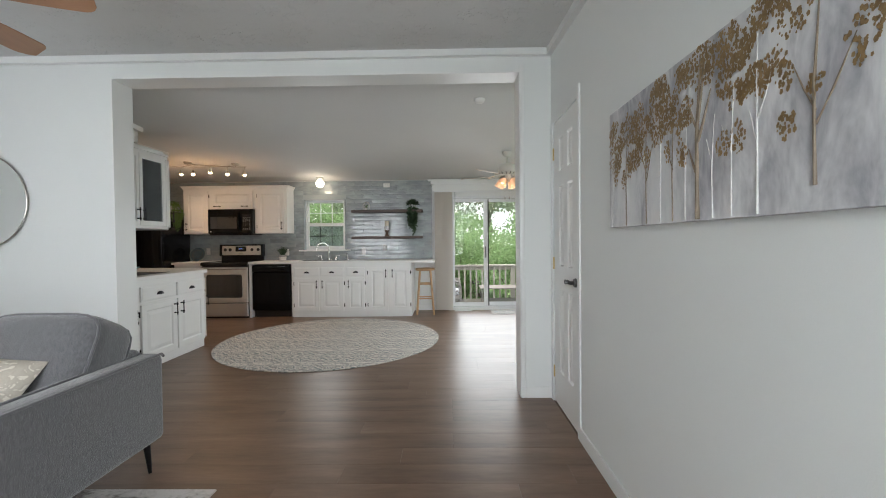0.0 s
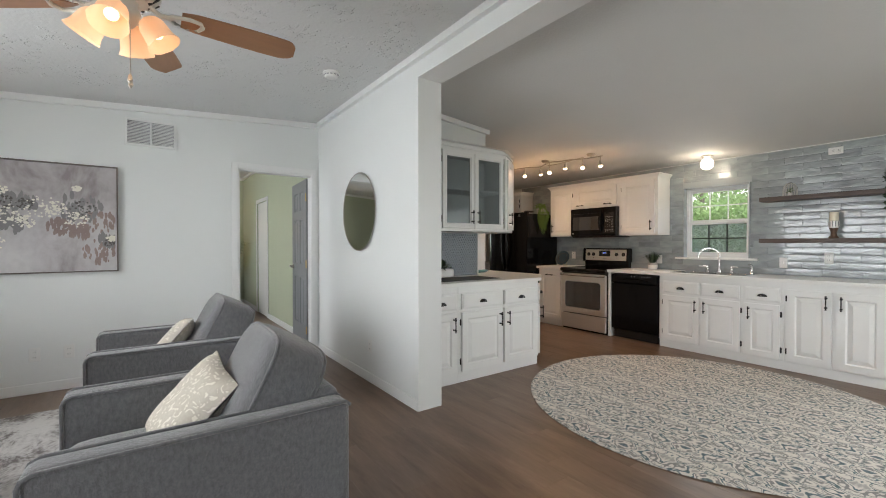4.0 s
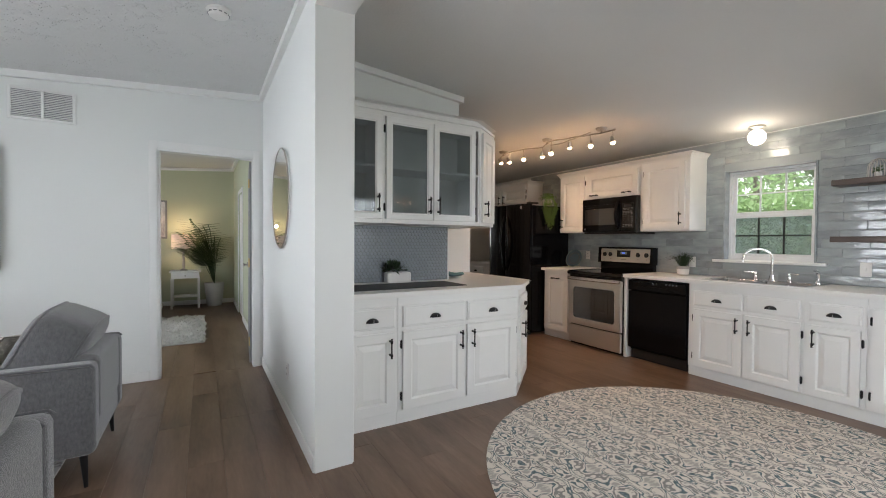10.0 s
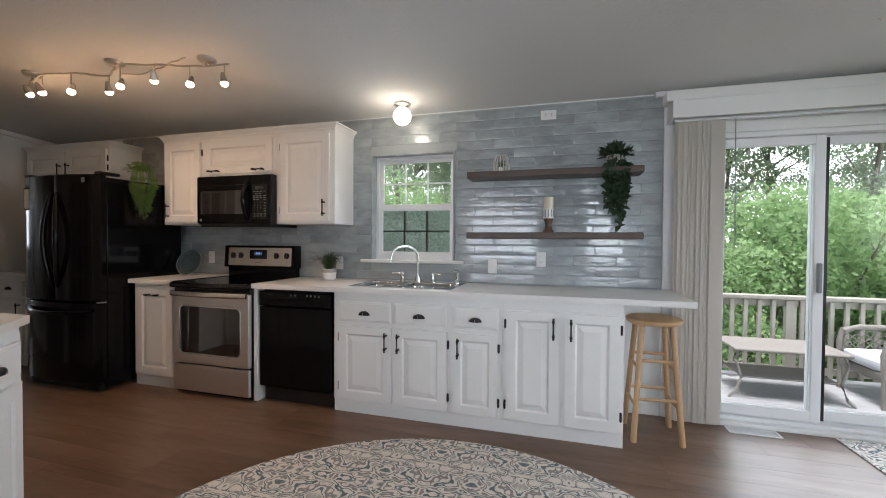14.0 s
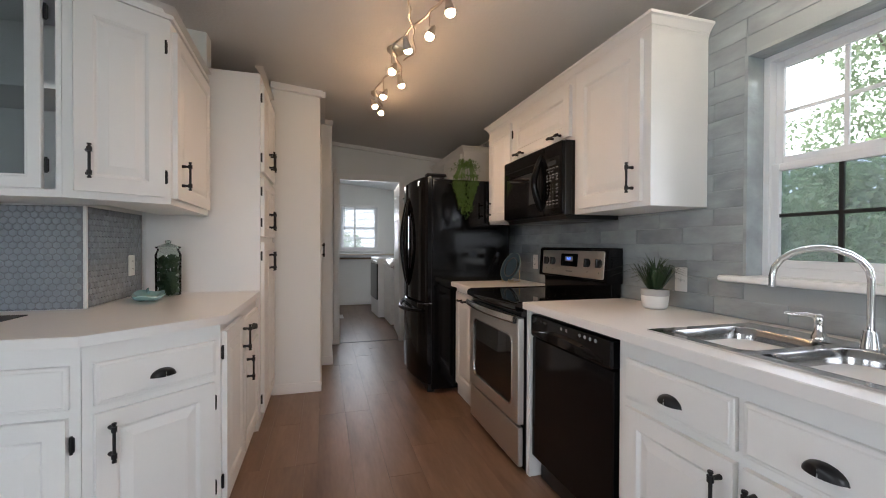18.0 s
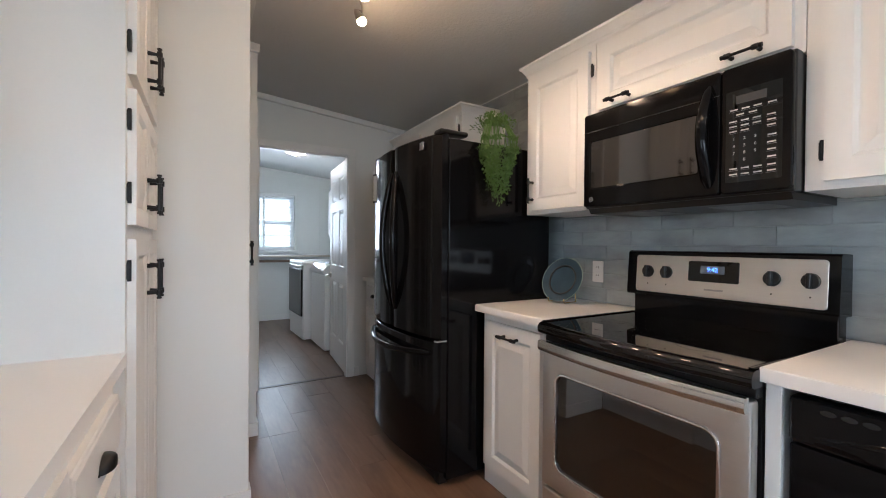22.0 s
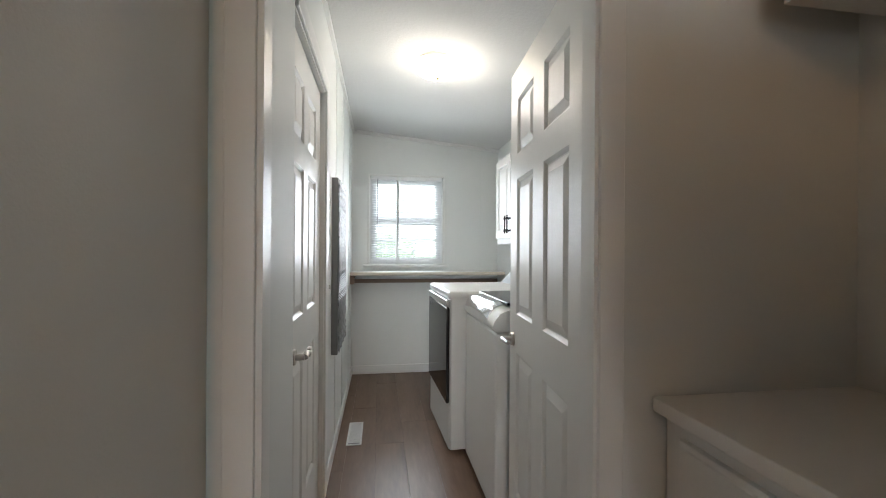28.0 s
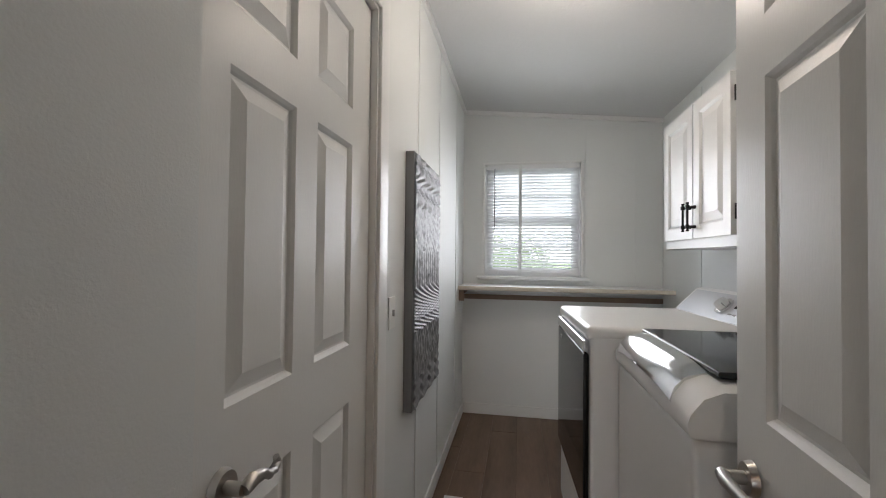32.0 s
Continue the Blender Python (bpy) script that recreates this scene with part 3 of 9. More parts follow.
def leaf(bm, w, h, t, cols, rows, x=0.0, z=0.0, y=0.0, back=False, deep=0.010, bevel=0.030):
    """A panelled leaf in one piece: front at y - t, raised fields in sunk moulded panels."""
    xs, zs = [0.0] + [v for c in cols for v in c] + [w], [0.0] + [v for r in rows for v in r] + [h]
    nx, nz = len(xs), len(zs)
    sides = []
    for f in (0, 1):
        yf, d = (y - t, 1) if f == 0 else (y, -1)
        g = [[bm.verts.new((x + u, yf, z + v)) for v in zs] for u in xs]
        sides.append(g)
        for i in range(nx - 1):
            for j in range(nz - 1):
                ring = [g[i][j], g[i + 1][j], g[i + 1][j + 1], g[i][j + 1]]
                if i % 2 and j % 2 and (f == 0 or back):
                    a, b, c, e = xs[i], xs[i + 1], zs[j], zs[j + 1]
                    k = min(1.0, (b - a) / 4 / bevel)
                    for o, s in ((0.007, deep * 0.55), (0.011, deep), (0.016, deep), (0.016 + bevel * k, deep * 0.18), (0.019 + bevel * k, 0.0008)):
                        nxt = [bm.verts.new((x + p, yf + d * s, z + q)) for p, q in ((a + o, c + o), (b - o, c + o), (b - o, e - o), (a + o, e - o))]
                        for m in range(4):
                            bm.faces.new((ring[m], ring[(m + 1) % 4], nxt[(m + 1) % 4], nxt[m]))
                        ring = nxt
                bm.faces.new(ring)
    p, q = sides
    rim = [(i, 0) for i in range(nx)] + [(nx - 1, j) for j in range(1, nz)] + [(i, nz - 1) for i in range(nx - 2, -1, -1)] + [(0, j) for j in range(nz - 2, 0, -1)]
    for a, b in zip(rim, rim[1:] + rim[:1]):
        bm.faces.new((p[a[0]][a[1]], p[b[0]][b[1]], q[b[0]][b[1]], q[a[0]][a[1]]))
    return bm


def pull(bm, x, z, axis="v", n=0.135, y=0.0):
    """A bar pull with turned collars on two posts, standing off the face at y."""
    d = Vector((0, 0, 1)) if axis == "v" else Vector((1, 0, 0))
    c = Vector((x, y - 0.034, z))
    cyl(bm, c - d * n / 2, c + d * n / 2, 0.0052, n=8)
    for s in (-1, 1):
        e = c + d * (s * n * 0.34)
        cyl(bm, e, e + Vector((0, 0.034, 0)), 0.0045, 0.008, n=8)
        cyl(bm, e - d * 0.009, e + d * 0.009, 0.009, n=10)
        cyl(bm, c + d * (s * n / 2), c + d * (s * (n / 2 - 0.006)), 0.0075, n=8)
    return bm


def cup(bm, x, z, y=0.0, w=0.088):
    """A half-round cup pull."""
    n, k = 12, 5
    rows = []
    for j in range(k + 1):
        a = math.pi / 2 * j / k
        rows.append([bm.verts.new((x + w / 2 * math.cos(a * 0.98) * math.cos(math.pi * i / n), y - 0.001 - 0.026 * math.sin(a), z - 0.012 + 0.03 * math.sin(math.pi * i / n) * math.cos(a * 0.55))) for i in range(n + 1)])
    for r, s in zip(rows, rows[1:]):
        for i in range(n):
            bm.faces.new((r[i], r[i + 1], s[i + 1], s[i]))
    bx(bm, (x - w / 2, y, z - 0.014), (x + w / 2, y - 0.003, z - 0.011))
    return bm


def hinge(bm, x, z, y=0.0):
    bx(bm, (x - 0.008, y - 0.004, z - 0.026), (x + 0.008, y, z + 0.026), 0.003)
    cyl(bm, (x, y - 0.006, z - 0.03), (x, y - 0.006, z + 0.03), 0.005, n=8)
    return bm


def fronts(owner, items, t=0.021, m=None):
    """Doors and drawers on the face y = 0: (kind, x0, x1, z0, z1, pull, hinge side)."""
    for kind, x0, x1, z0, z1, grip, side in items:
        w, h, bm = x1 - x0, z1 - z0, bmesh.new()
        if kind == "drawer":
            rings = []
            for o, y in ((0, 0), (0, -t + 0.007), (0.003, -t + 0.004), (0.010, -t + 0.003), (0.014, -t)):
                rings.append([bm.verts.new(p) for p in ((x0 + o, y, z0 + o), (x1 - o, y, z0 + o), (x1 - o, y, z1 - o), (x0 + o, y, z1 - o))])
            for a, b in zip(rings, rings[1:]):
                for k in range(4):
                    bm.faces.new((a[k], a[(k + 1) % 4], b[(k + 1) % 4], b[k]))
            bm.faces.new(rings[0][::-1])
            bm.faces.new(rings[-1])
        elif kind == "glass":
            loops = []
            for r, y in ((0.052, 0), (0, 0), (0, -t + 0.003), (0.003, -t), (0.040, -t), (0.046, -t + 0.006), (0.052, -t + 0.007)):
                loops.append([bm.verts.new(p) for p in ((x0 + r, y, z0 + r), (x1 - r, y, z0 + r), (x1 - r, y, z1 - r), (x0 + r, y, z1 - r))])
            for a, b in zip(loops, loops[1:] + loops[:1]):
                for k in range(4):
                    bm.faces.new((a[k], a[(k + 1) % 4], b[(k + 1) % 4], b[k]))
        else:
            r = 0.06 if w > 0.3 else 0.05
            leaf(bm, w, h, t, [(r, w - r)], [(r, h - r)], x0, z0)
        d = part("drawer_front" if kind == "drawer" else "door", bm, M_CAB, owner, "white door framing a grey glass pane" if kind == "glass" else "", m, True)
        if kind == "glass":
            g = part("pane", B((x0 + 0.05, -0.008, z0 + 0.05), (x1 - 0.05, -0.012, z1 - 0.05)), M_PANE, d, "grey tinted glass pane")
            g.visible_shadow = False
        if grip:
            how, u, v = grip
            part("handle", cup(bmesh.new(), u, v, -t) if how == "cup" else pull(bmesh.new(), u, v, how, y=-t), M_BLACK, d, "black iron cup pull" if how == "cup" else "black iron bar pull")
        if side:
            u = x0 - 0.009 if side == "L" else x1 + 0.009
            for v in (z0 + 0.09, z1 - 0.09):
                part("hinge", hinge(bmesh.new(), u, v), M_BLACK, owner, "black iron hinge", m)


def unit(name, label, m, w, d, z0, z1, items, toe=0.09, group="", hollow=False):
    c = thing(name, label, "cabinet", m, group)
    if hollow:
        for nm, a, b in (("side_panel", (0, 0, z0), (0.018, d, z1)), ("side_panel", (w - 0.018, 0, z0), (w, d, z1)), ("back_panel", (0.018, d - 0.012, z0), (w - 0.018, d, z1)), ("bottom_panel", (0.018, 0, z0), (w - 0.018, d - 0.012, z0 + 0.03)), ("top_panel", (0.018, 0, z1 - 0.03), (w - 0.018, d - 0.012, z1))):
            part(nm, B(a, b), M_CAB, c)
        part("shelf", B((0.018, 0.001, (z0 + z1) / 2), (w - 0.018, d - 0.012, (z0 + z1) / 2 + 0.018)), M_CAB, c)
    else:
        part("body", B((0, 0, z0 + toe), (w, d, z1), 0.002), M_CAB, c)
    if toe:
        part("plinth", B((0.0, 0.012, z0), (w, d, z0 + toe - 0.001)), M_CAB, c)
    fronts(c, items)
    return c


def crown(bm, pts, z0, z1, out=0.035, back=None):
    """A flared moulding over an outline of front corners, from the wall round to the wall."""
    pts = [Vector(p) for p in pts]
    offs = []
    for i, p in enumerate(pts):
        ns = []
        for a, b in ((i - 1, i), (i, i + 1)):
            if 0 <= a and b < len(pts):
                e = (pts[b] - pts[a]).normalized()
                ns.append(Vector((e.y, -e.x)))
        n = sum(ns, Vector((0, 0))).normalized()
        offs.append(n * (out / max(n.dot(ns[0]), 0.3)))
    prof = [(0.15, z0), (0.2, z0 + (z1 - z0) * 0.25), (0.75, z0 + (z1 - z0) * 0.7), (1.0, z0 + (z1 - z0) * 0.8), (1.0, z1), (-0.6, z1)]
    rings = [[bm.verts.new((p.x + o.x * k, p.y + o.y * k, z)) for p, o in zip(pts, offs)] for k, z in prof]
    for a, b in zip(rings, rings[1:]):
        for i in range(len(pts) - 1):
            bm.faces.new((a[i], a[i + 1], b[i + 1], b[i]))
    return bm


# ---- kitchen: the run along the north wall ----
FY, CZ = 7.97, 0.92
run = "kitchen cabinets along the tiled wall"
unit("base_cabinet", "white raised-panel sink base cabinet with black pulls", at(-2.14, FY), 0.88, 0.6, 0, 0.885, [
    ("drawer", 0.05, 0.46, 0.675, 0.818, ("cup", 0.255, 0.738), ""), ("drawer", 0.485, 0.86, 0.675, 0.818, ("cup", 0.67, 0.738), ""),
    ("door", 0.05, 0.46, 0.105, 0.645, ("v", 0.425, 0.545), "L"), ("door", 0.485, 0.865, 0.105, 0.645, ("v", 0.52, 0.545), "R")], group=run)
unit("base_cabinet", "white raised-panel base cabinet with one drawer over a door", at(-1.26, FY), 0.36, 0.6, 0, 0.885, [
    ("drawer", 0.035, 0.335, 0.675, 0.818, ("cup", 0.185, 0.738), ""), ("door", 0.035, 0.33, 0.105, 0.645, ("v", 0.07, 0.545), "R")], group=run)
unit("base_cabinet", "white raised-panel base cabinet with two tall doors", at(-0.90, FY), 0.74, 0.6, 0, 0.885, [
    ("door", 0.03, 0.36, 0.105, 0.815, ("v", 0.325, 0.715), "L"), ("door", 0.395, 0.715, 0.105, 0.815, ("v", 0.43, 0.715), "R")], group=run)
unit("base_cabinet", "narrow white base cabinet with a pull-out door", at(-4.085, FY - 0.005), 0.475, 0.585, 0, 0.885, [
    ("door", 0.04, 0.435, 0.11, 0.845, ("h", 0.24, 0.79), "")], group=run)
tagged(part("end_panel", B((-2.835, FY - 0.02, 0), (-2.80, 8.5, 0.885), 0.002), M_CAB), "white filler panel beside the range", "panel")

SINK = (-2.03, -1.28, 8.03, 8.46)
counter = bmesh.new()
rings = []
for z in (0.885, CZ):
    for x0, x1, ya, yb in ((-2.84, 0.215, FY - 0.04, YN - 0.012), SINK):
        rings.append([counter.verts.new((x, y, z)) for x, y in ((x0, ya), (x1, ya), (x1, yb), (x0, yb))])
for a, b in ((0, 1), (2, 3), (0, 2), (1, 3)):
    for k in range(4):
        counter.faces.new((rings[a][k], rings[a][(k + 1) % 4], rings[b][(k + 1) % 4], rings[b][k]))
top = tagged(part("countertop", counter, M_COUNTER), "white laminate countertop over the cabinet run", "countertop")
part("front_edge", B((-2.84, FY - 0.0435, 0.884), (0.215, FY - 0.0402, 0.9185), 0.001), M_COUNTER, top)
part("end_edge", B((0.2152, FY - 0.04, 0.884), (0.2185, YN - 0.012, 0.9185), 0.001), M_COUNTER, top)
top = tagged(part("countertop", B((-4.11, FY - 0.045, 0.885), (-3.606, YN - 0.012, CZ), 0.004), M_COUNTER), "short white laminate countertop between fridge and range", "countertop")
part("front_edge", B((-4.108, FY - 0.0485, 0.884), (-3.608, FY - 0.0452, 0.9165), 0.001), M_COUNTER, top)


M_BASIN = mat("sink_steel", (0.46, 0.46, 0.46), 0.18, metal=1.0, var=0.05, scale=8, fine=80)


def sink():
    s = thing("kitchen_sink", "double-bowl stainless steel drop-in sink", "sink", at(0, 0, CZ))
    x0, x1, y0, y1 = SINK
    bm = bmesh.new()
    xm = x0 + 0.33
    for a, b in (((x0 - 0.02, y0 - 0.02), (x1 + 0.02, y0 + 0.02)), ((x0 - 0.02, y1 - 0.07), (x1 + 0.02, y1 + 0.03)), ((x0 - 0.02, y0 + 0.02), (x0 + 0.02, y1 - 0.07)), ((x1 - 0.02, y0 + 0.02), (x1 + 0.02, y1 - 0.07)), ((xm - 0.018, y0 + 0.02), (xm + 0.018, y1 - 0.07))):
        bx(bm, (*a, 0.0005), (*b, 0.006))
    part("rim", bm, M_CHROME, s)
    for a, b in ((x0 + 0.02, xm - 0.018), (xm + 0.018, x1 - 0.02)):
        bm = bmesh.new()
        rings, cx, cy, hx, hy = [], (a + b) / 2, (y0 + y1 - 0.05) / 2, (b - a) / 2, (y1 - y0 - 0.09) / 2
        for o, z in ((-0.004, 0.0062), (0.004, 0.003), (0.012, -0.02), (0.02, -0.12), (0.035, -0.15), (0.07, -0.165)):
            ring = []
            for i in range(32):
                q = 6.28319 * (i + 0.5) / 32
                c, s2 = math.cos(q), math.sin(q)
                e = (abs(c) ** 7 + abs(s2) ** 7) ** (1 / 7)
                ring.append(bm.verts.new((cx + c / e * (hx - o), cy + s2 / e * (hy - o), z)))
            rings.append(ring)
        for r, q in zip(rings, rings[1:]):
            for k in range(32):
                bm.faces.new((r[k], r[(k + 1) % 32], q[(k + 1) % 32], q[k]))
        bm.faces.new(rings[-1])
        bowl = part("bowl", bm, M_BASIN, s)
        part("drain", cyl(bmesh.new(), ((a + b) / 2, y0 + 0.19, -0.1648), ((a + b) / 2, y0 + 0.19, -0.160), 0.04), M_CHROME, bowl)
    f = thing("faucet", "chrome gooseneck kitchen faucet with two levers", "faucet", at(-1.655, y1 - 0.02, CZ + 0.006))
    part("base", cyl(bmesh.new(), (0, 0, 0), (0, 0, 0.05), 0.026, 0.018), M_CHROME, f)
    part("spout", tube(bmesh.new(), [(0, 0, 0.05), (0, 0, 0.2)] + [(-0.085 * (1 - math.cos(a)), -0.075 * (1 - math.cos(a)), 0.2 + 0.09 * math.sin(a)) for a in [math.pi * i / 10 for i in range(1, 11)]] + [(-0.17, -0.15, 0.165)], 0.0098, 12), M_CHROME, f)
    for x in (-0.13, 0.13):
        u = -1 if x < 0 else 1
        lv = lathe(bmesh.new(), [(0.022, 0.0), (0.022, 0.006), (0.014, 0.02), (0.012, 0.05), (0.016, 0.062), (0.012, 0.074), (0.001, 0.078)], 16, (x, 0, 0))
        part("lever", tube(lv, [(x, 0, 0.066), (x + u * 0.03, -0.012, 0.072), (x + u * 0.06, -0.024, 0.068), (x + u * 0.082, -0.032, 0.071)], [0.009, 0.008, 0.007, 0.005], 10), M_CHROME, f)
    part("sprayer", tube(lathe(bmesh.new(), [(0.022, 0.0), (0.022, 0.008), (0.015, 0.03)], 16, (0.33, 0, 0)), [(0.33, 0, 0.01), (0.33, 0, 0.06), (0.332, -0.004, 0.09), (0.328, -0.03, 0.108), (0.325, -0.055, 0.104)], [0.012, 0.013, 0.014, 0.015, 0.012], 12), M_CHROME, f)


sink()


def words(name, body, size, m, material, parent):
    d = bpy.data.curves.new(name, "FONT")
    d.body, d.size, d.extrude, d.align_x, d.align_y = body, size, 0.0004, "CENTER", "CENTER"
    d.materials.append(material)
    ob = new(name, d)
    ob.parent, ob.matrix_basis = parent, m
    return ob


M_BLUE = mat("blue_digits", (0.08, 0.16, 1.0), 0.5, var=0, emit=2.5, emit_col=(0.1, 0.25, 1))
M_GREYSCREEN = mat("dim_screen", (0.05, 0.052, 0.055), 0.2, var=0)
M_STEELBRIGHT = mat("polished_steel", (0.72, 0.71, 0.69), 0.22, metal=1.0, var=0.02, scale=2, fine=60, squeeze=(1, 40, 40))
M_BURNER = mat("burner_print", (0.045, 0.045, 0.047), 0.2, var=0)
M_GREYINK = mat("grey_print", (0.35, 0.35, 0.35), 0.6, var=0)


M_OVENGLASS = glass_mat("oven_glass", (0.30, 0.30, 0.31), 0.0, 0.0, 2.3)
M_OVEN = mat("oven_cavity", (0.035, 0.034, 0.034), 0.5, var=0.15)


def stove():
    s = thing("range", "stainless steel electric range with black glass cooktop", "stove", at(-3.602, 7.905))
    w = 0.764
    part("body", B((0.004, 0.05, 0.0), (w - 0.004, 0.655, 0.872), 0.003), M_BLACKPLASTIC, s)
    d = part("oven_door", framed_plate(bmesh.new(), (0.008, w - 0.008, 0.255, 0.832), (0.078, w - 0.082, 0.335, 0.725), 0.0, 0.034, 0.010, 0.045, 0.006), M_STEEL, s, "brushed steel oven door")
    part("window_bead", framed_plate(bmesh.new(), (0.076, w - 0.080, 0.333, 0.727), (0.086, w - 0.090, 0.343, 0.717), -0.003, 0.012, 0.046, 0.038, 0.002), M_CHROME, d, "bright bead round the oven window")
    part("window", rounded_plate(bmesh.new(), 0.085, w - 0.089, 0.342, 0.718, 0.006, 0.009, 0.038, 0.001), M_OVENGLASS, d, "tinted oven window")
    part("oven_liner", B((0.04, 0.0355, 0.30), (w - 0.04, 0.049, 0.76)), M_OVEN, s)
    for z in (0.445, 0.535, 0.625):
        rack = bmesh.new()
        cyl(rack, (0.10, 0.026, z), (w - 0.10, 0.026, z), 0.0022, n=6)
        cyl(rack, (0.10, 0.030, z + 0.012), (w - 0.10, 0.030, z + 0.012), 0.0014, n=6)
        part("oven_rack", rack, M_STEEL, s)
    h = bmesh.new()
    n, rings = 16, []
    for i in range(n + 1):
        x, y = 0.012 + (w - 0.024) * i / n, -0.016 - 0.030 * math.sin(math.pi * i / n)
        rings.append([h.verts.new((x, y + a, 0.824 + b)) for a, b in ((-0.010, -0.020), (-0.015, -0.012), (-0.015, 0.012), (-0.010, 0.020), (0.008, 0.020), (0.010, 0.0), (0.008, -0.020))])
    for a, b in zip(rings, rings[1:]):
        for k in range(7):
            h.faces.new((a[k], b[k], b[(k + 1) % 7], a[(k + 1) % 7]))
    h.faces.new(rings[0])
    h.faces.new(rings[-1][::-1])
    for x in (0.035, w - 0.035):
        bx(h, (x - 0.014, -0.016, 0.808), (x + 0.014, 0.004, 0.832))
    part("handle", h, M_STEELBRIGHT, d, "broad bowed steel handle")
    part("drawer", B((0.008, 0.004, 0.03), (w - 0.008, 0.034, 0.243), 0.008, 2), M_STEEL, s)
    part("fascia", B((0.004, 0.018, 0.835), (w - 0.004, 0.05, 0.868), 0.004), M_BLACKPLASTIC, s)
    bm = bmesh.new()
    rings = []
    for i in range(15):
        x = w * i / 14
        f = -0.020 - 0.028 * math.sin(math.pi * i / 14)
        rings.append([bm.verts.new((x, y, z)) for y, z in ((f + 0.012, 0.868), (f, 0.876), (f - 0.002, 0.896), (f + 0.008, 0.911), (f + 0.026, 0.915), (0.60, 0.915), (0.60, 0.868))])
    for a, b in zip(rings, rings[1:]):
        for k in range(7):
            bm.faces.new((a[k], b[k], b[(k + 1) % 7], a[(k + 1) % 7]))
    bm.faces.new(rings[0])
    bm.faces.new(rings[-1][::-1])
    top = part("cooktop", bm, M_BLACKGLASS, s)
    rim = bmesh.new()
    for a, b in (((0.004, 0.0), (0.018, 0.585)), ((w - 0.018, 0.0), (w - 0.004, 0.585)), ((0.018, 0.573), (w - 0.018, 0.585))):
        bx(rim, (*a, 0.9152), (*b, 0.9195), 0.0015)
    part("cooktop_rim", rim, M_GLOSSBLACK, top)
    for x, y, r in ((0.2, 0.16, 0.1), (0.56, 0.16, 0.085), (0.2, 0.43, 0.075), (0.56, 0.43, 0.1)):
        bm = bmesh.new()
        bmesh.ops.create_circle(bm, segments=40, radius=r)
        bmesh.ops.translate(bm, verts=bm.verts, vec=(x, y, 0.9156))
        ed = bm.edges[:]
        ring = bmesh.ops.extrude_edge_only(bm, edges=ed)
        vs = [v for v in ring["geom"] if isinstance(v, bmesh.types.BMVert)]
        bmesh.ops.scale(bm, verts=vs, vec=(0.985, 0.985, 1), space=Matrix.Translation((-x, -y, 0)))
        part("burner_ring", bm, M_BURNER, top)
    part("splash", B((0.012, 0.588, 0.905), (w - 0.012, 0.655, 1.02), 0.006, 2), M_GLOSSBLACK, s)
    bm = bmesh.new()
    v = [bm.verts.new((x, y, z)) for x in (0.0, w) for y, z in ((0.60, 1.0), (0.553, 1.006), (0.549, 1.014), (0.561, 1.198), (0.572, 1.208), (0.655, 1.205), (0.655, 1.0))]
    for i in range(7):
        bm.faces.new((v[i], v[(i + 1) % 7], v[7 + (i + 1) % 7], v[7 + i]))
    bm.faces.new(v[:7][::-1])
    bm.faces.new(v[7:])
    bg = part("backguard", bm, M_GLOSSBLACK, s)
    tilt = pose(0, 0.549, 1.0, -3.7)
    part("control_panel", rounded_plate(bmesh.new(), 0.045, w - 0.030, 0.022, 0.188, -0.003, 0.006, 0.012), M_STEEL, bg, "brushed steel panel", tilt)
    for x in (0.105, 0.19, w - 0.185, w - 0.075):
        k = cyl(bmesh.new(), (x, -0.003, 0.115), (x, -0.012, 0.115), 0.027, 0.025, 24)
        bx(k, (x - 0.007, -0.030, 0.089), (x + 0.007, -0.011, 0.141), 0.004, 2)
        part("knob", k, M_BLACKPLASTIC, bg, "", tilt)
        part("tick", cyl(bmesh.new(), (x, -0.003, 0.06), (x, -0.0042, 0.06), 0.003, n=8), M_BLACKPLASTIC, bg, "", tilt)
    part("display", rounded_plate(bmesh.new(), 0.285, 0.475, 0.085, 0.168, -0.006, -0.002, 0.006), M_BLACKGLASS, bg, "", tilt)
    part("screen", B((0.335, -0.0068, 0.118), (0.425, -0.0058, 0.150)), M_GREYTRIM, bg, "grey clock window", tilt)
    words("clock", "9:42", 0.024, tilt @ pose(0.38, -0.0072, 0.134, 90), M_BLUE, bg)
    part("badge", B((0.35, -0.0045, 0.050), (0.42, -0.003, 0.057)), M_GREYINK, bg, "", tilt)


stove()


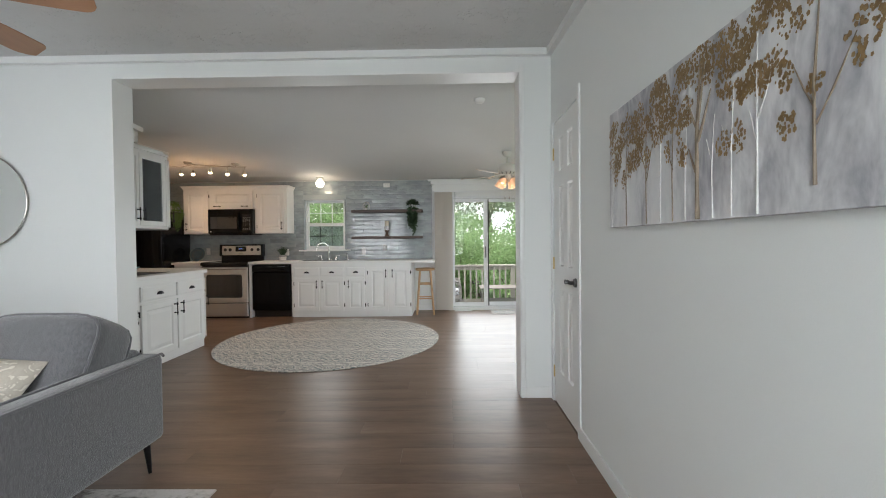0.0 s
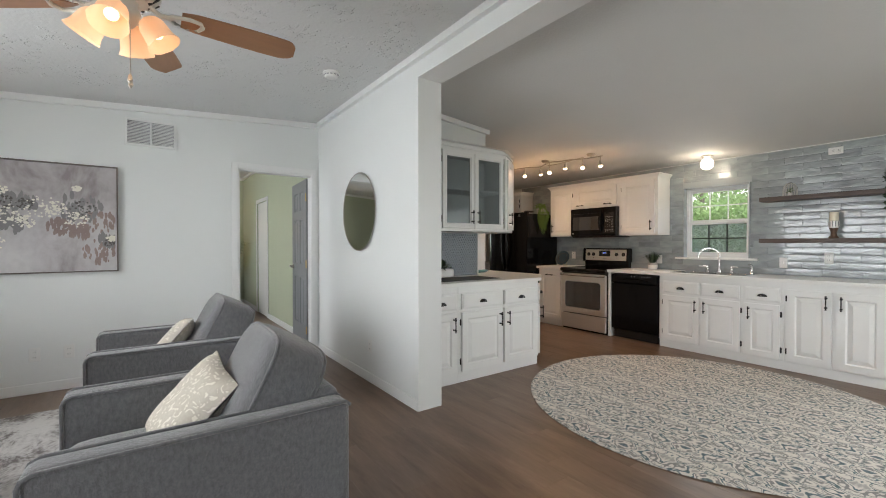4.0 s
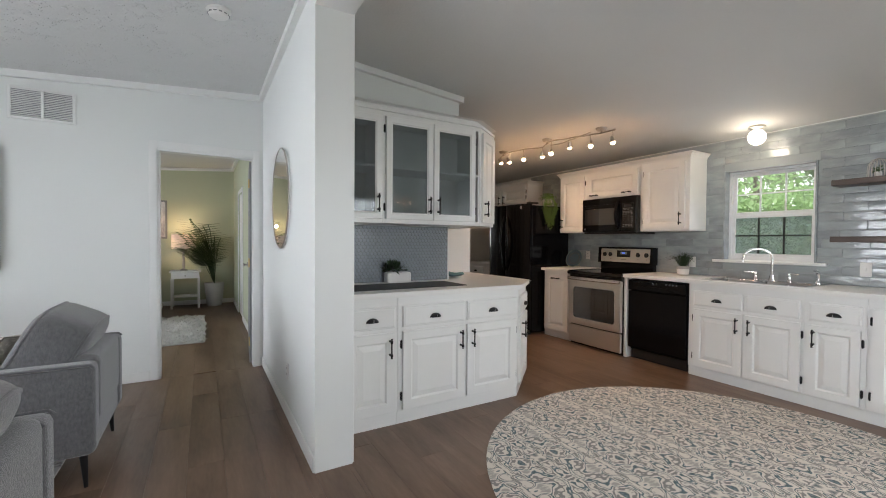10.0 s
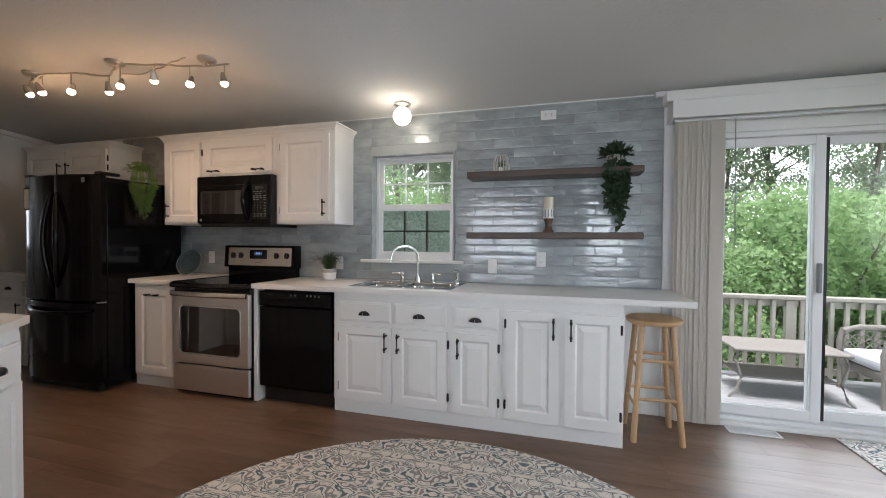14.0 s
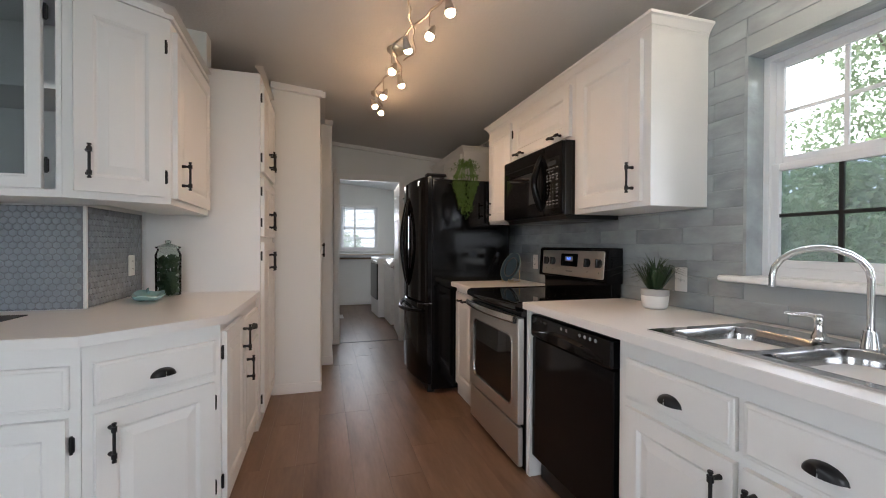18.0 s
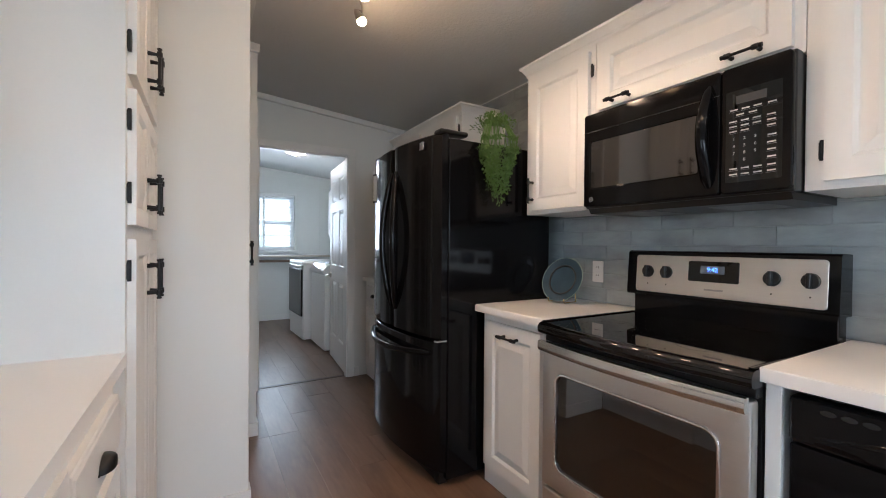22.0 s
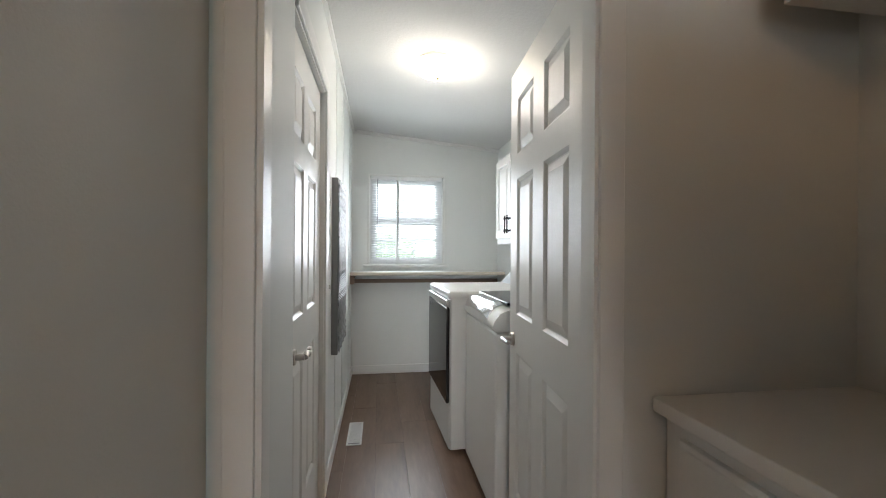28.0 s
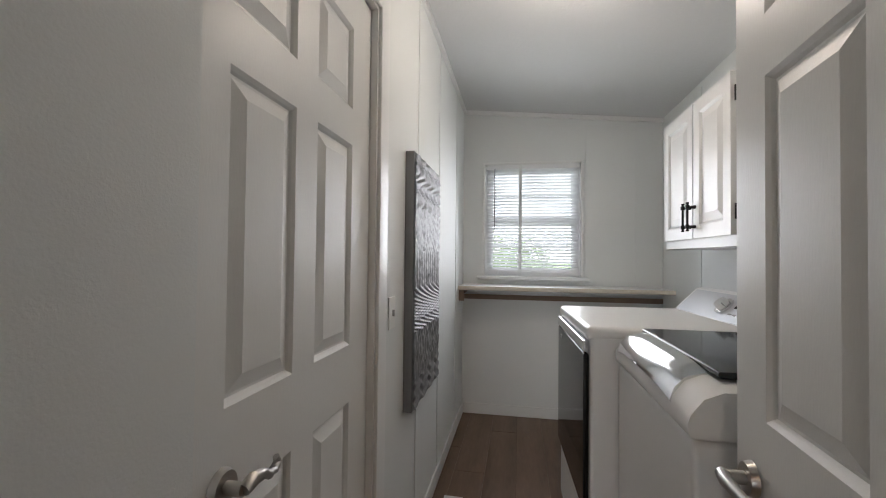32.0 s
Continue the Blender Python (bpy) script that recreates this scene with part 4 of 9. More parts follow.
def dishwasher():
    s = thing("dishwasher", "glossy black built-in dishwasher", "dishwasher", at(-2.795, FY - 0.012))
    w = 0.645
    part("body", B((0.01, 0.05, 0.1), (w - 0.01, 0.55, 0.87)), M_BLACKPLASTIC, s)
    d = part("door", B((0.008, 0.0, 0.125), (w - 0.008, 0.05, 0.745), 0.006, 2), M_GLOSSBLACK, s)
    p = part("control_panel", B((0.008, -0.012, 0.75), (w - 0.008, 0.05, 0.865), 0.012, 3), M_GLOSSBLACK, s)
    grip = bmesh.new()
    rings = []
    for i in range(17):
        x, q = 0.06 + (w - 0.12) * i / 16, math.sin(math.pi * i / 16)
        rings.append([grip.verts.new((x, y, z)) for y, z in ((-0.010, 0.757), (-0.014 - 0.012 * q, 0.762), (-0.015 - 0.014 * q, 0.775 + 0.030 * q), (-0.010, 0.785 + 0.034 * q))])
    for a, b in zip(rings, rings[1:]):
        for k in range(4):
            grip.faces.new((a[k], b[k], b[(k + 1) % 4], a[(k + 1) % 4]))
    grip.faces.new(rings[0])
    grip.faces.new(rings[-1][::-1])
    part("handle", grip, M_GLOSSBLACK, p, "bowed black hand grip")
    for i in range(3):
        vent = lathe(bmesh.new(), [(0.001, 0.0), (0.013, 0.0), (0.015, 0.0015), (0.013, 0.003)], 14)
        part("vent_slot", vent, M_BLACKPLASTIC, p, "", pose(0.085 + 0.036 * i, -0.0115, 0.842, 90) @ Matrix.Diagonal((1, 0.45, 1, 1)))
    for x in (0.30, 0.34, 0.44, 0.475, 0.51, 0.545):
        part("button", cyl(bmesh.new(), (x, -0.0118, 0.842), (x, -0.0138, 0.842), 0.0075, n=14), M_GREYTRIM, p)
    part("kick_plate", B((0.02, 0.05, 0.005), (w - 0.02, 0.07, 0.12)), M_BLACKPLASTIC, s)


dishwasher()


def microwave():
    s = thing("microwave", "glossy black over-the-range microwave", "microwave", at(-3.636, 8.2, 1.385))
    w, h = 0.768, 0.428
    part("body", B((0.004, 0.03, 0.012), (w - 0.004, 0.37, h), 0.004), M_BLACKPLASTIC, s)
    part("front_frame", B((0.0, 0.0, 0.008), (w, 0.045, h), 0.006, 2), M_BLACKPLASTIC, s)
    d = part("door", framed_plate(bmesh.new(), (0.003, 0.570, 0.016, h - 0.004), (0.040, 0.500, 0.095, 0.300), -0.020, 0.0, 0.012, 0.012, 0.004), M_GLOSSBLACK, s)
    part("window", rounded_plate(bmesh.new(), 0.041, 0.499, 0.096, 0.299, -0.0172, -0.004, 0.011, 0.001), M_DARKWINDOW, d, "dark tinted window")
    part("seam", B((0.006, -0.0208, 0.343), (0.567, -0.0198, 0.3455)), M_BLACKPLASTIC, d)
    part("handle", tube(bmesh.new(), [(0.535, -0.014 - 0.052 * math.sin(math.pi * i / 14), 0.045 + 0.335 * i / 14) for i in range(15)], [0.012] + [0.019] * 13 + [0.012], 12), M_GLOSSBLACK, d, "bowed black handle")
    part("badge", cyl(bmesh.new(), (0.047, -0.0198, 0.047), (0.047, -0.0225, 0.047), 0.0115, n=20), M_CHROME, d, "small round silver badge")
    p = part("control_panel", rounded_plate(bmesh.new(), 0.573, w - 0.003, 0.016, h - 0.004, -0.020, 0.0, 0.012, 0.004), M_GLOSSBLACK, s)
    part("keypad", rounded_plate(bmesh.new(), 0.588, 0.742, 0.050, 0.345, -0.0208, -0.0195, 0.006, 0.0004), M_BLACKGLASS, p, "flat black touch keypad")
    part("display", B((0.618, -0.0216, 0.300), (0.702, -0.0206, 0.326)), M_GREYSCREEN, p, "dim grey display")
    for i, rowt in enumerate(("123", "456", "789", " 0 ")):
        for j, ch in enumerate(rowt):
            if ch != " ":
                words("digit", ch, 0.0135, pose(0.613 + 0.030 * j, -0.0214, 0.188 - 0.0225 * i, 90), M_GREYINK, p)
    for z, xs in ((0.283, (0.612, 0.645, 0.678, 0.716)), (0.266, (0.630, 0.665)), (0.246, (0.610, 0.643, 0.676, 0.714)), (0.230, (0.610, 0.643, 0.676, 0.714)), (0.214, (0.610, 0.643, 0.714)), (0.184, (0.716,)), (0.162, (0.716,)), (0.140, (0.716,)), (0.118, (0.716,)), (0.094, (0.612, 0.645, 0.680, 0.716)), (0.076, (0.612, 0.645, 0.680, 0.716))):
        for x in xs:
            part("key_print", B((x - 0.011, -0.0214, z - 0.0022), (x + 0.011, -0.0207, z + 0.0022)), M_GREYINK, p)
            part("key_outline", B((x - 0.0135, -0.0210, z - 0.0065), (x + 0.0135, -0.0206, z - 0.0058)), M_GREYTRIM, p)
    bm = bmesh.new()
    v = [bm.verts.new((x, y, z)) for x in (0.012, w - 0.012) for y, z in ((0.006, 0.008), (0.02, -0.014), (0.36, -0.014), (0.36, 0.012))]
    for i in range(4):
        bm.faces.new((v[i], v[(i + 1) % 4], v[4 + (i + 1) % 4], v[4 + i]))
    bm.faces.new(v[:4][::-1])
    bm.faces.new(v[4:])
    under = part("underside", bm, M_BLACKPLASTIC, s)
    for x in (0.10, 0.48):
        part("grease_filter", B((x, 0.07, -0.0165), (x + 0.19, 0.30, -0.0145), 0.002), M_GREYTRIM, under)


microwave()

UY = 8.26
upper = "upper kitchen cabinets over the range"
unit("wall_cabinet", "white raised-panel upper cabinet beside the microwave", at(-4.10, UY), 0.462, 0.315, 1.395, 2.165, [("door", 0.035, 0.435, 1.415, 2.13, ("v", 0.07, 1.52), "R")], 0, upper)
lift = unit("wall_cabinet", "white lift-up cabinet over the microwave", at(-3.637, UY), 0.768, 0.315, 1.815, 2.165, [("door", 0.03, 0.74, 1.84, 2.13, None, "")], 0, upper)
for x in (-3.49, -3.02):
    part("handle", pull(bmesh.new(), x + 3.637, 1.862, "h", 0.12, -0.021), M_BLACK, lift, "black iron bar pull")
unit("wall_cabinet", "white raised-panel upper cabinet beside the window", at(-2.868, UY), 0.558, 0.315, 1.395, 2.165, [("door", 0.05, 0.515, 1.42, 2.13, ("v", 0.475, 1.525), "L")], 0, upper)
tagged(part("crown_moulding", crown(bmesh.new(), [(-4.10, 8.57), (-4.10, UY), (-2.31, UY), (-2.31, 8.57)], 2.155, 2.215), M_CAB), "white crown moulding along the upper cabinets", "moulding")
tagged(part("top_board", B((-4.11, UY - 0.01, 2.17), (-2.30, 8.57, 2.195)), M_CAB), "white board on top of the upper cabinets", "board")


def fridge():
    s = thing("refrigerator", "glossy black french-door refrigerator with bottom freezer", "refrigerator", at(-5.03, 7.765))
    w, h = 0.91, 1.785
    part("body", B((0, 0.0, 0.03), (w, 0.69, h - 0.02), 0.006), M_GLOSSBLACK, s)

    def bowed(x0, x1, z0, z1):
        bm = bmesh.new()
        n = 10
        f = lambda x: -0.055 - 0.065 * (1 - ((x - w / 2) / (w / 2)) ** 2)
        cols = [x0 + (x1 - x0) * i / n for i in range(n + 1)]
        rings = []
        for x in cols:
            e = 0.018 if x in (cols[0], cols[-1]) else 0.0
            rings.append([bm.verts.new(q) for q in ((x, -0.004, z0), (x, f(x) + 0.012 + e, z0), (x, f(x) + e, z0 + 0.012), (x, f(x) + e, z1 - 0.012), (x, f(x) + 0.012 + e, z1), (x, -0.004, z1))])
        for a, b in zip(rings, rings[1:]):
            for k in range(6):
                bm.faces.new((a[k], b[k], b[(k + 1) % 6], a[(k + 1) % 6]))
        bm.faces.new(rings[0])
        bm.faces.new(rings[-1][::-1])
        return bm

    dl = part("door", bowed(0.004, w / 2 - 0.003, 0.745, h), M_GLOSSBLACK, s)
    dr = part("door", bowed(w / 2 + 0.003, w - 0.004, 0.745, h), M_GLOSSBLACK, s)
    fz = part("freezer_drawer", bowed(0.004, w - 0.004, 0.075, 0.735), M_GLOSSBLACK, s)
    for d, x in ((dl, w / 2 - 0.05), (dr, w / 2 + 0.05)):
        sg = -1 if x < w / 2 else 1
        part("handle", tube(bmesh.new(), [(x - sg * 0.020 + sg * (0.034 if sg < 0 else 0.058) * math.sin(math.pi * i / 20) + 0.036, -0.118 - 0.046 * math.sin(math.pi * i / 20), 0.86 + 0.78 * i / 20) for i in range(21)], [0.009, 0.015] + [0.0185] * 17 + [0.015, 0.009], 12), M_GLOSSBLACK, d, "bowed black handle")
    part("handle", tube(bmesh.new(), [(0.06 + (w - 0.12) * i / 18, -0.070 - 0.105 * math.sin(math.pi * i / 18), 0.675 - 0.018 * math.sin(math.pi * i / 18)) for i in range(19)], [0.011] + [0.017] * 17 + [0.011], 12), M_GLOSSBLACK, fz, "bowed black handle")
    for x in (0.04, w - 0.04):
        part("hinge_cap", B((x - 0.035, -0.05, h), (x + 0.035, 0.12, h + 0.025), 0.008), M_BLACKPLASTIC, s)
    part("door_gasket", B((0.012, -0.0035, 0.08), (w - 0.012, 0.004, h - 0.006)), M_BLACKPLASTIC, s)
    for x in (0.03, w - 0.08):
        part("foot", B((x, -0.03, 0.0), (x + 0.05, 0.03, 0.06), 0.006), M_BLACKPLASTIC, s)
    part("hinge", B((w - 0.030, -0.062, 0.737), (w - 0.004, -0.004, 0.744)), M_CHROME, s, "small bright middle hinge")
    part("grille", B((0.09, -0.02, 0.0), (w - 0.09, 0.05, 0.065)), M_BLACKPLASTIC, s)
    part("badge", B((w / 2 + 0.31, -0.095, 1.715), (w / 2 + 0.35, -0.088, 1.755)), M_CHROME, dr, "small square silver badge")
    m = thing("fridge_magnet", "small black-framed note stuck on the fridge door", "note", at(-4.955, 7.683, 1.50, 9))
    part("backing", B((0, -0.012, 0), (0.105, 0.0, 0.19), 0.003), M_BLACKPLASTIC, m)
    part("paper", B((0.01, -0.014, 0.012), (0.095, -0.0122, 0.178)), M_PLATE, m, "pale grey paper")


fridge()

# ---- hutch between the rooms, with its corner and the pantry ----
HX = -2.495
hut = "hutch cabinets by the wide opening"
unit("hutch_base_cabinet", "white base cabinet with a drawer over a door", at(HX, 4.655, 0, 90), 0.41, 0.62, 0, 0.885, [
    ("drawer", 0.05, 0.39, 0.675, 0.818, ("cup", 0.22, 0.738), ""), ("door", 0.05, 0.385, 0.105, 0.645, ("v", 0.345, 0.545), "")], group=hut)
unit("hutch_base_cabinet", "white base cabinet with two drawers over two doors", at(HX, 5.066, 0, 90), 1.069, 0.62, 0, 0.885, [
    ("drawer", 0.035, 0.54, 0.675, 0.818, ("cup", 0.285, 0.738), ""), ("drawer", 0.565, 1.04, 0.675, 0.818, ("cup", 0.80, 0.738), ""),
    ("door", 0.035, 0.54, 0.105, 0.645, ("v", 0.50, 0.545), "L"), ("door", 0.565, 1.035, 0.105, 0.645, ("v", 0.605, 0.545), "R")], group=hut)
corner = thing("corner_base_cabinet", "white corner base cabinet with a slanted front", "cabinet", at(0, 0), hut)
part("body", prism(bmesh.new(), [(HX - 0.62, 6.137), (HX, 6.137), (-2.80, 6.485), (-3.755, 6.485), (-3.755, 5.86), (HX - 0.62, 5.86)], 0.09, 0.885), M_CAB, corner)
part("plinth", prism(bmesh.new(), [(HX - 0.62, 6.137), (HX - 0.012, 6.137), (-2.81, 6.473), (-3.755, 6.473), (-3.755, 5.86), (HX - 0.62, 5.86)], 0, 0.089), M_CAB, corner)
fronts(corner, [("drawer", 0.03, 0.435, 0.675, 0.818, ("cup", 0.235, 0.738), ""), ("door", 0.03, 0.43, 0.105, 0.645, ("v", 0.07, 0.545), "R")], m=at(HX, 6.137, 0, 131.2))
fronts(corner, [("door", 0.03, 0.44, 0.105, 0.845, ("v", 0.40, 0.735), "L"), ("drawer", 0.47, 0.93, 0.675, 0.818, ("cup", 0.70, 0.738), ""), ("door", 0.47, 0.925, 0.105, 0.645, ("v", 0.51, 0.545), "R")], m=at(-2.80, 6.485, 0, 180))
top = tagged(part("hutch_countertop", prism(bmesh.new(), [(-3.128, 4.645), (HX + 0.035, 4.645), (HX + 0.035, 6.15), (-2.785, 6.515), (-3.762, 6.515), (-3.762, 5.865), (-3.128, 5.865)], 0.885, CZ), M_COUNTER), "white laminate countertop with a clipped corner", "countertop")
part("front_edge", B((HX + 0.0352, 4.646, 0.884), (HX + 0.0385, 6.148, 0.9185), 0.001), M_COUNTER, top)

UX, UA, UB = -2.78, (-2.78, 5.945), (-2.985, 6.245)
unit("glass_cabinet", "white wall cabinet with a grey glass door", at(UX, 4.655, 0, 90), 0.41, 0.345, 1.40, 2.225, [("glass", 0.05, 0.40, 1.43, 2.19, ("v", 0.365, 1.545), "")], 0, hut, True)
unit("glass_cabinet", "white wall cabinet with two grey glass doors", at(UX, 5.066, 0, 90), 0.877, 0.345, 1.40, 2.225, [
    ("glass", 0.022, 0.418, 1.43, 2.19, ("v", 0.38, 1.545), "L"), ("glass", 0.424, 0.822, 1.43, 2.19, ("v", 0.462, 1.545), "R")], 0, hut, True)
uc = thing("corner_wall_cabinet", "white corner wall cabinet with a slanted solid door", "cabinet", at(0, 0), hut)
part("body", prism(bmesh.new(), [(-3.128, 5.945), UA, UB, (-3.755, 6.21), (-3.755, 5.945)], 1.40, 2.225), M_CAB, uc)
fronts(uc, [("door", 0.03, 0.335, 1.43, 2.19, ("v", 0.07, 1.545), "R")], m=at(*UA, 0, 124.35))
fronts(uc, [("door", 0.03, 0.73, 1.43, 2.19, ("v", 0.10, 1.545), "")], m=at(*UB, 0, 182.6))
tagged(part("crown_moulding", crown(bmesh.new(), [(UX, 4.645), UA, UB, (-3.755, 6.21)], 2.215, 2.285, -0.035), M_CAB), "white crown moulding along the hutch", "moulding")
tagged(part("top_board", prism(bmesh.new(), [(-3.13, 4.65), (UX + 0.01, 4.65), (UX + 0.01, 5.95), (-2.985, 6.255), (-3.755, 6.22), (-3.755, 5.87), (-3.13, 5.87)], 2.23, 2.25), M_CAB), "white board on top of the hutch", "board")

pantry = unit("pantry_cabinet", "tall white pantry cabinet with stacked panel doors", at(-3.762, 6.512, 0, 180), 0.66, 0.645, 0, 2.33, [
    ("door", 0.03, 0.325, 0.11, 1.235, ("v", 0.29, 1.10), "L"), ("door", 0.335, 0.635, 0.11, 1.235, ("v", 0.37, 1.10), "R"),
    ("door", 0.03, 0.325, 1.275, 1.66, ("v", 0.29, 1.39), "L"), ("door", 0.335, 0.635, 1.275, 1.66, ("v", 0.37, 1.39), "R"),
    ("door", 0.03, 0.325, 1.70, 2.27, ("v", 0.29, 1.82), "L"), ("door", 0.335, 0.635, 1.70, 2.27, ("v", 0.37, 1.82), "R")])
tagged(part("crown_moulding", crown(bmesh.new(), [(-3.762, 6.512), (-4.425, 6.512)], 2.32, 2.38, -0.03), M_CAB), "white crown moulding on the pantry cabinet", "moulding")

# ---- the desk corner beyond the fridge ----
unit("desk_cabinet", "small white base cabinet with drawer beside the fridge", at(-6.05, 8.02), 0.90, 0.545, 0, 0.885, [
    ("drawer", 0.06, 0.46, 0.69, 0.845, ("cup", 0.26, 0.765), ""), ("door", 0.06, 0.455, 0.105, 0.66, ("v", 0.42, 0.56), "")])
tagged(part("desk_countertop", B((-6.055, 7.985, 0.885), (-5.145, YN - 0.012, CZ), 0.004), M_COUNTER), "short white countertop beside the fridge", "countertop")
unit("wall_cabinet", "white upper cabinet above the fridge", at(-5.98, UY), 1.20, 0.33, 1.84, 2.17, [("door", 0.04, 0.58, 1.87, 2.14, ("v", 0.54, 1.95), "L"), ("door", 0.62, 1.16, 1.87, 2.14, ("v", 0.66, 1.95), "R")], 0)
tagged(part("crown_moulding", crown(bmesh.new(), [(-5.98, 8.57), (-5.98, UY), (-4.78, UY), (-4.78, 8.57)], 2.16, 2.215), M_CAB), "white crown moulding on the cabinet above the fridge", "moulding")

# ---- windows, blinds and doors ----
M_SLAT = mat("blind_slat", (0.82, 0.83, 0.84), 0.4, var=0.0, thin=0.42)


M_SCREEN = glass_mat("screen_mesh", (0.62, 0.66, 0.74), 0.6, 0.22)


def slat_mesh(w, d=0.026, t=0.0012):
    bm = bmesh.new()
    n = 3
    up = [[bm.verts.new((x, -d / 2 + d * i / n, 0.003 * math.sin(math.pi * i / n) + s)) for i in range(n + 1)] for s in (0, t) for x in (0, w)]
    for i in range(n):
        bm.faces.new((up[0][i], up[0][i + 1], up[1][i + 1], up[1][i]))
        bm.faces.new((up[2][i], up[3][i], up[3][i + 1], up[2][i + 1]))
    return mesh_of("slat", bm, M_SLAT)


def blind(m, w, h, tilt, label, pitch=0.0245, hang=1.0):
    b = thing("window_blind", label, "blind", m)
    part("headrail", B((0, -0.02, h - 0.035), (w, 0.02, h)), M_VINYL, b)
    me = slat_mesh(w - 0.01)
    n = int((h * hang - 0.06) / pitch)
    for i in range(n):
        shared("slat", me, b, pose(0.005, 0, h - 0.05 - i * pitch, tilt))
    zb = h - 0.05 - n * pitch
    part("bottom_rail", B((0.004, -0.014, zb - 0.016), (w - 0.004, 0.014, zb)), M_VINYL, b)
    for x in (w * 0.12, w * 0.5, w * 0.88):
        part("cord", cyl(bmesh.new(), (x, -0.014, zb), (x, -0.014, h - 0.03), 0.0009, n=5), M_VINYL, b)
    part("wand", cyl(bmesh.new(), (0.07, -0.03, h * 0.42), (0.07, -0.026, h - 0.03), 0.004, n=6), M_GREYTRIM, b)
    return b


def sash_window(name, m, w, h, cols, rows, d=0.06, dark_low=False):
    """A double-hung window in local x, z with muntins; the room is at -y."""
    o = tagged(new(name), "white vinyl double-hung window with muntin bars", "window", "", "structure")
    o.matrix_basis = m
    bm = bmesh.new()
    e = 0.035
    for a, b in (((0, 0), (e, h)), ((w - e, 0), (w, h)), ((e, 0), (w - e, e)), ((e, h - e), (w - e, h))):
        bx(bm, (a[0], 0.0, a[1]), (b[0], d, b[1]))
    part("window_frame", bm, M_VINYL, o)
    # dark_low: black lower muntins, the screen's dimming put into their colour
    for z0, z1, y0, mm in ((e, h / 2, 0.012, M_BLACKPLASTIC if dark_low else M_VINYL), (h / 2, h - e, 0.034, M_VINYL)):
        bm = bmesh.new()
        f = 0.03
        for a, b in (((e, z0), (e + f, z1)), ((w - e - f, z0), (w - e, z1)), ((e + f, z0), (w - e - f, z0 + f)), ((e + f, z1 - f), (w - e - f, z1))):
            bx(bm, (a[0], y0, a[1]), (b[0], y0 + 0.018, b[1]), 0.002)
        s = part("sash", bm, M_VINYL, o)
        for i in range(1, cols):
            x = e + f + (w - 2 * e - 2 * f) * i / cols
            part("muntin", B((x - 0.007, y0 + 0.003, z0 + f), (x + 0.007, y0 + 0.013, z1 - f)), mm, s)
        for i in range(1, rows):
            z = z0 + f + (z1 - z0 - 2 * f) * i / rows
            part("muntin", B((e + f, y0 + 0.004, z - 0.007), (w - e - f, y0 + 0.012, z + 0.007)), mm, s)
        g = part("pane", B((e + f - 0.005, y0 + 0.007, z0 + f - 0.005), (w - e - f + 0.005, y0 + 0.010, z1 - f + 0.005)), M_GLASS, s)
        g.visible_shadow = False
    if dark_low:
        g = part("insect_screen", B((e, d - 0.006, e), (w - e, d - 0.005, h / 2)), M_SCREEN, o, "fine grey insect screen")
        g.visible_shadow = False
    return o


def casing(name, along, a, b, z0, z1, face, out, w=0.06, t=0.014, sill=False, legs=True, label="white painted casing"):
    """Trim round an opening from a to b on a wall face; out is the side it stands proud of."""
    bm = bmesh.new()

    def blk(u0, u1, c, d):
        p, q = (face, face + out * t)
        bx(bm, *(((u0, p, c), (u1, q, d)) if along == "x" else ((p, u0, c), (q, u1, d))), 0.003)

    blk(a - w, a, z0 - (w if sill else 0), z1 + w)
    blk(b, b + w, z0 - (w if sill else 0), z1 + w)
    blk(a, b, z1, z1 + w)
    if sill:
        blk(a, b, z0 - w, z0)
    return structure(name, bm, M_TRIM, label, "trim")


# living-room windows with closed white blinds, seen from the north: local x runs to the west
for i, (a, b) in enumerate((W1, W2)):
    sash_window("window_%d" % (i + 1), at(b, YS - 0.05, WZ[0], 180), b - a, WZ[1] - WZ[0], 3, 2)
    casing("window_trim", "x", a, b, *WZ, YS, 1, 0.06, sill=True)
    blind(at(b - 0.012, YS - 0.022, WZ[0] + 0.02, 180), b - a - 0.024, WZ[1] - WZ[0] - 0.03, -64, "closed white slatted blind in the living-room window")

sash_window("window_3", at(KW[0], YN + 0.075, KW[2]), KW[1] - KW[0], KW[3] - KW[2], 3, 2, 0.06, True)
structure("window_sill", B((KW[0] - 0.085, YN - 0.055, KW[2] - 0.028), (KW[1] + 0.085, YN + 0.075, KW[2] - 0.002), 0.006), M_TRIM, "white window sill over the sink", "sill")
bm = bmesh.new()
for a, b in (((KW[0] - 0.002, KW[2]), (KW[0] + 0.012, KW[3])), ((KW[1] - 0.012, KW[2]), (KW[1] + 0.002, KW[3])), ((KW[0] + 0.012, KW[3] - 0.012), (KW[1] - 0.012, KW[3] + 0.002))):
    bx(bm, (a[0], YN - 0.014, a[1]), (b[0], YN + 0.075, b[1]))
structure("window_jamb", bm, M_TILE, "grey-blue glazed tile window reveal", "trim")

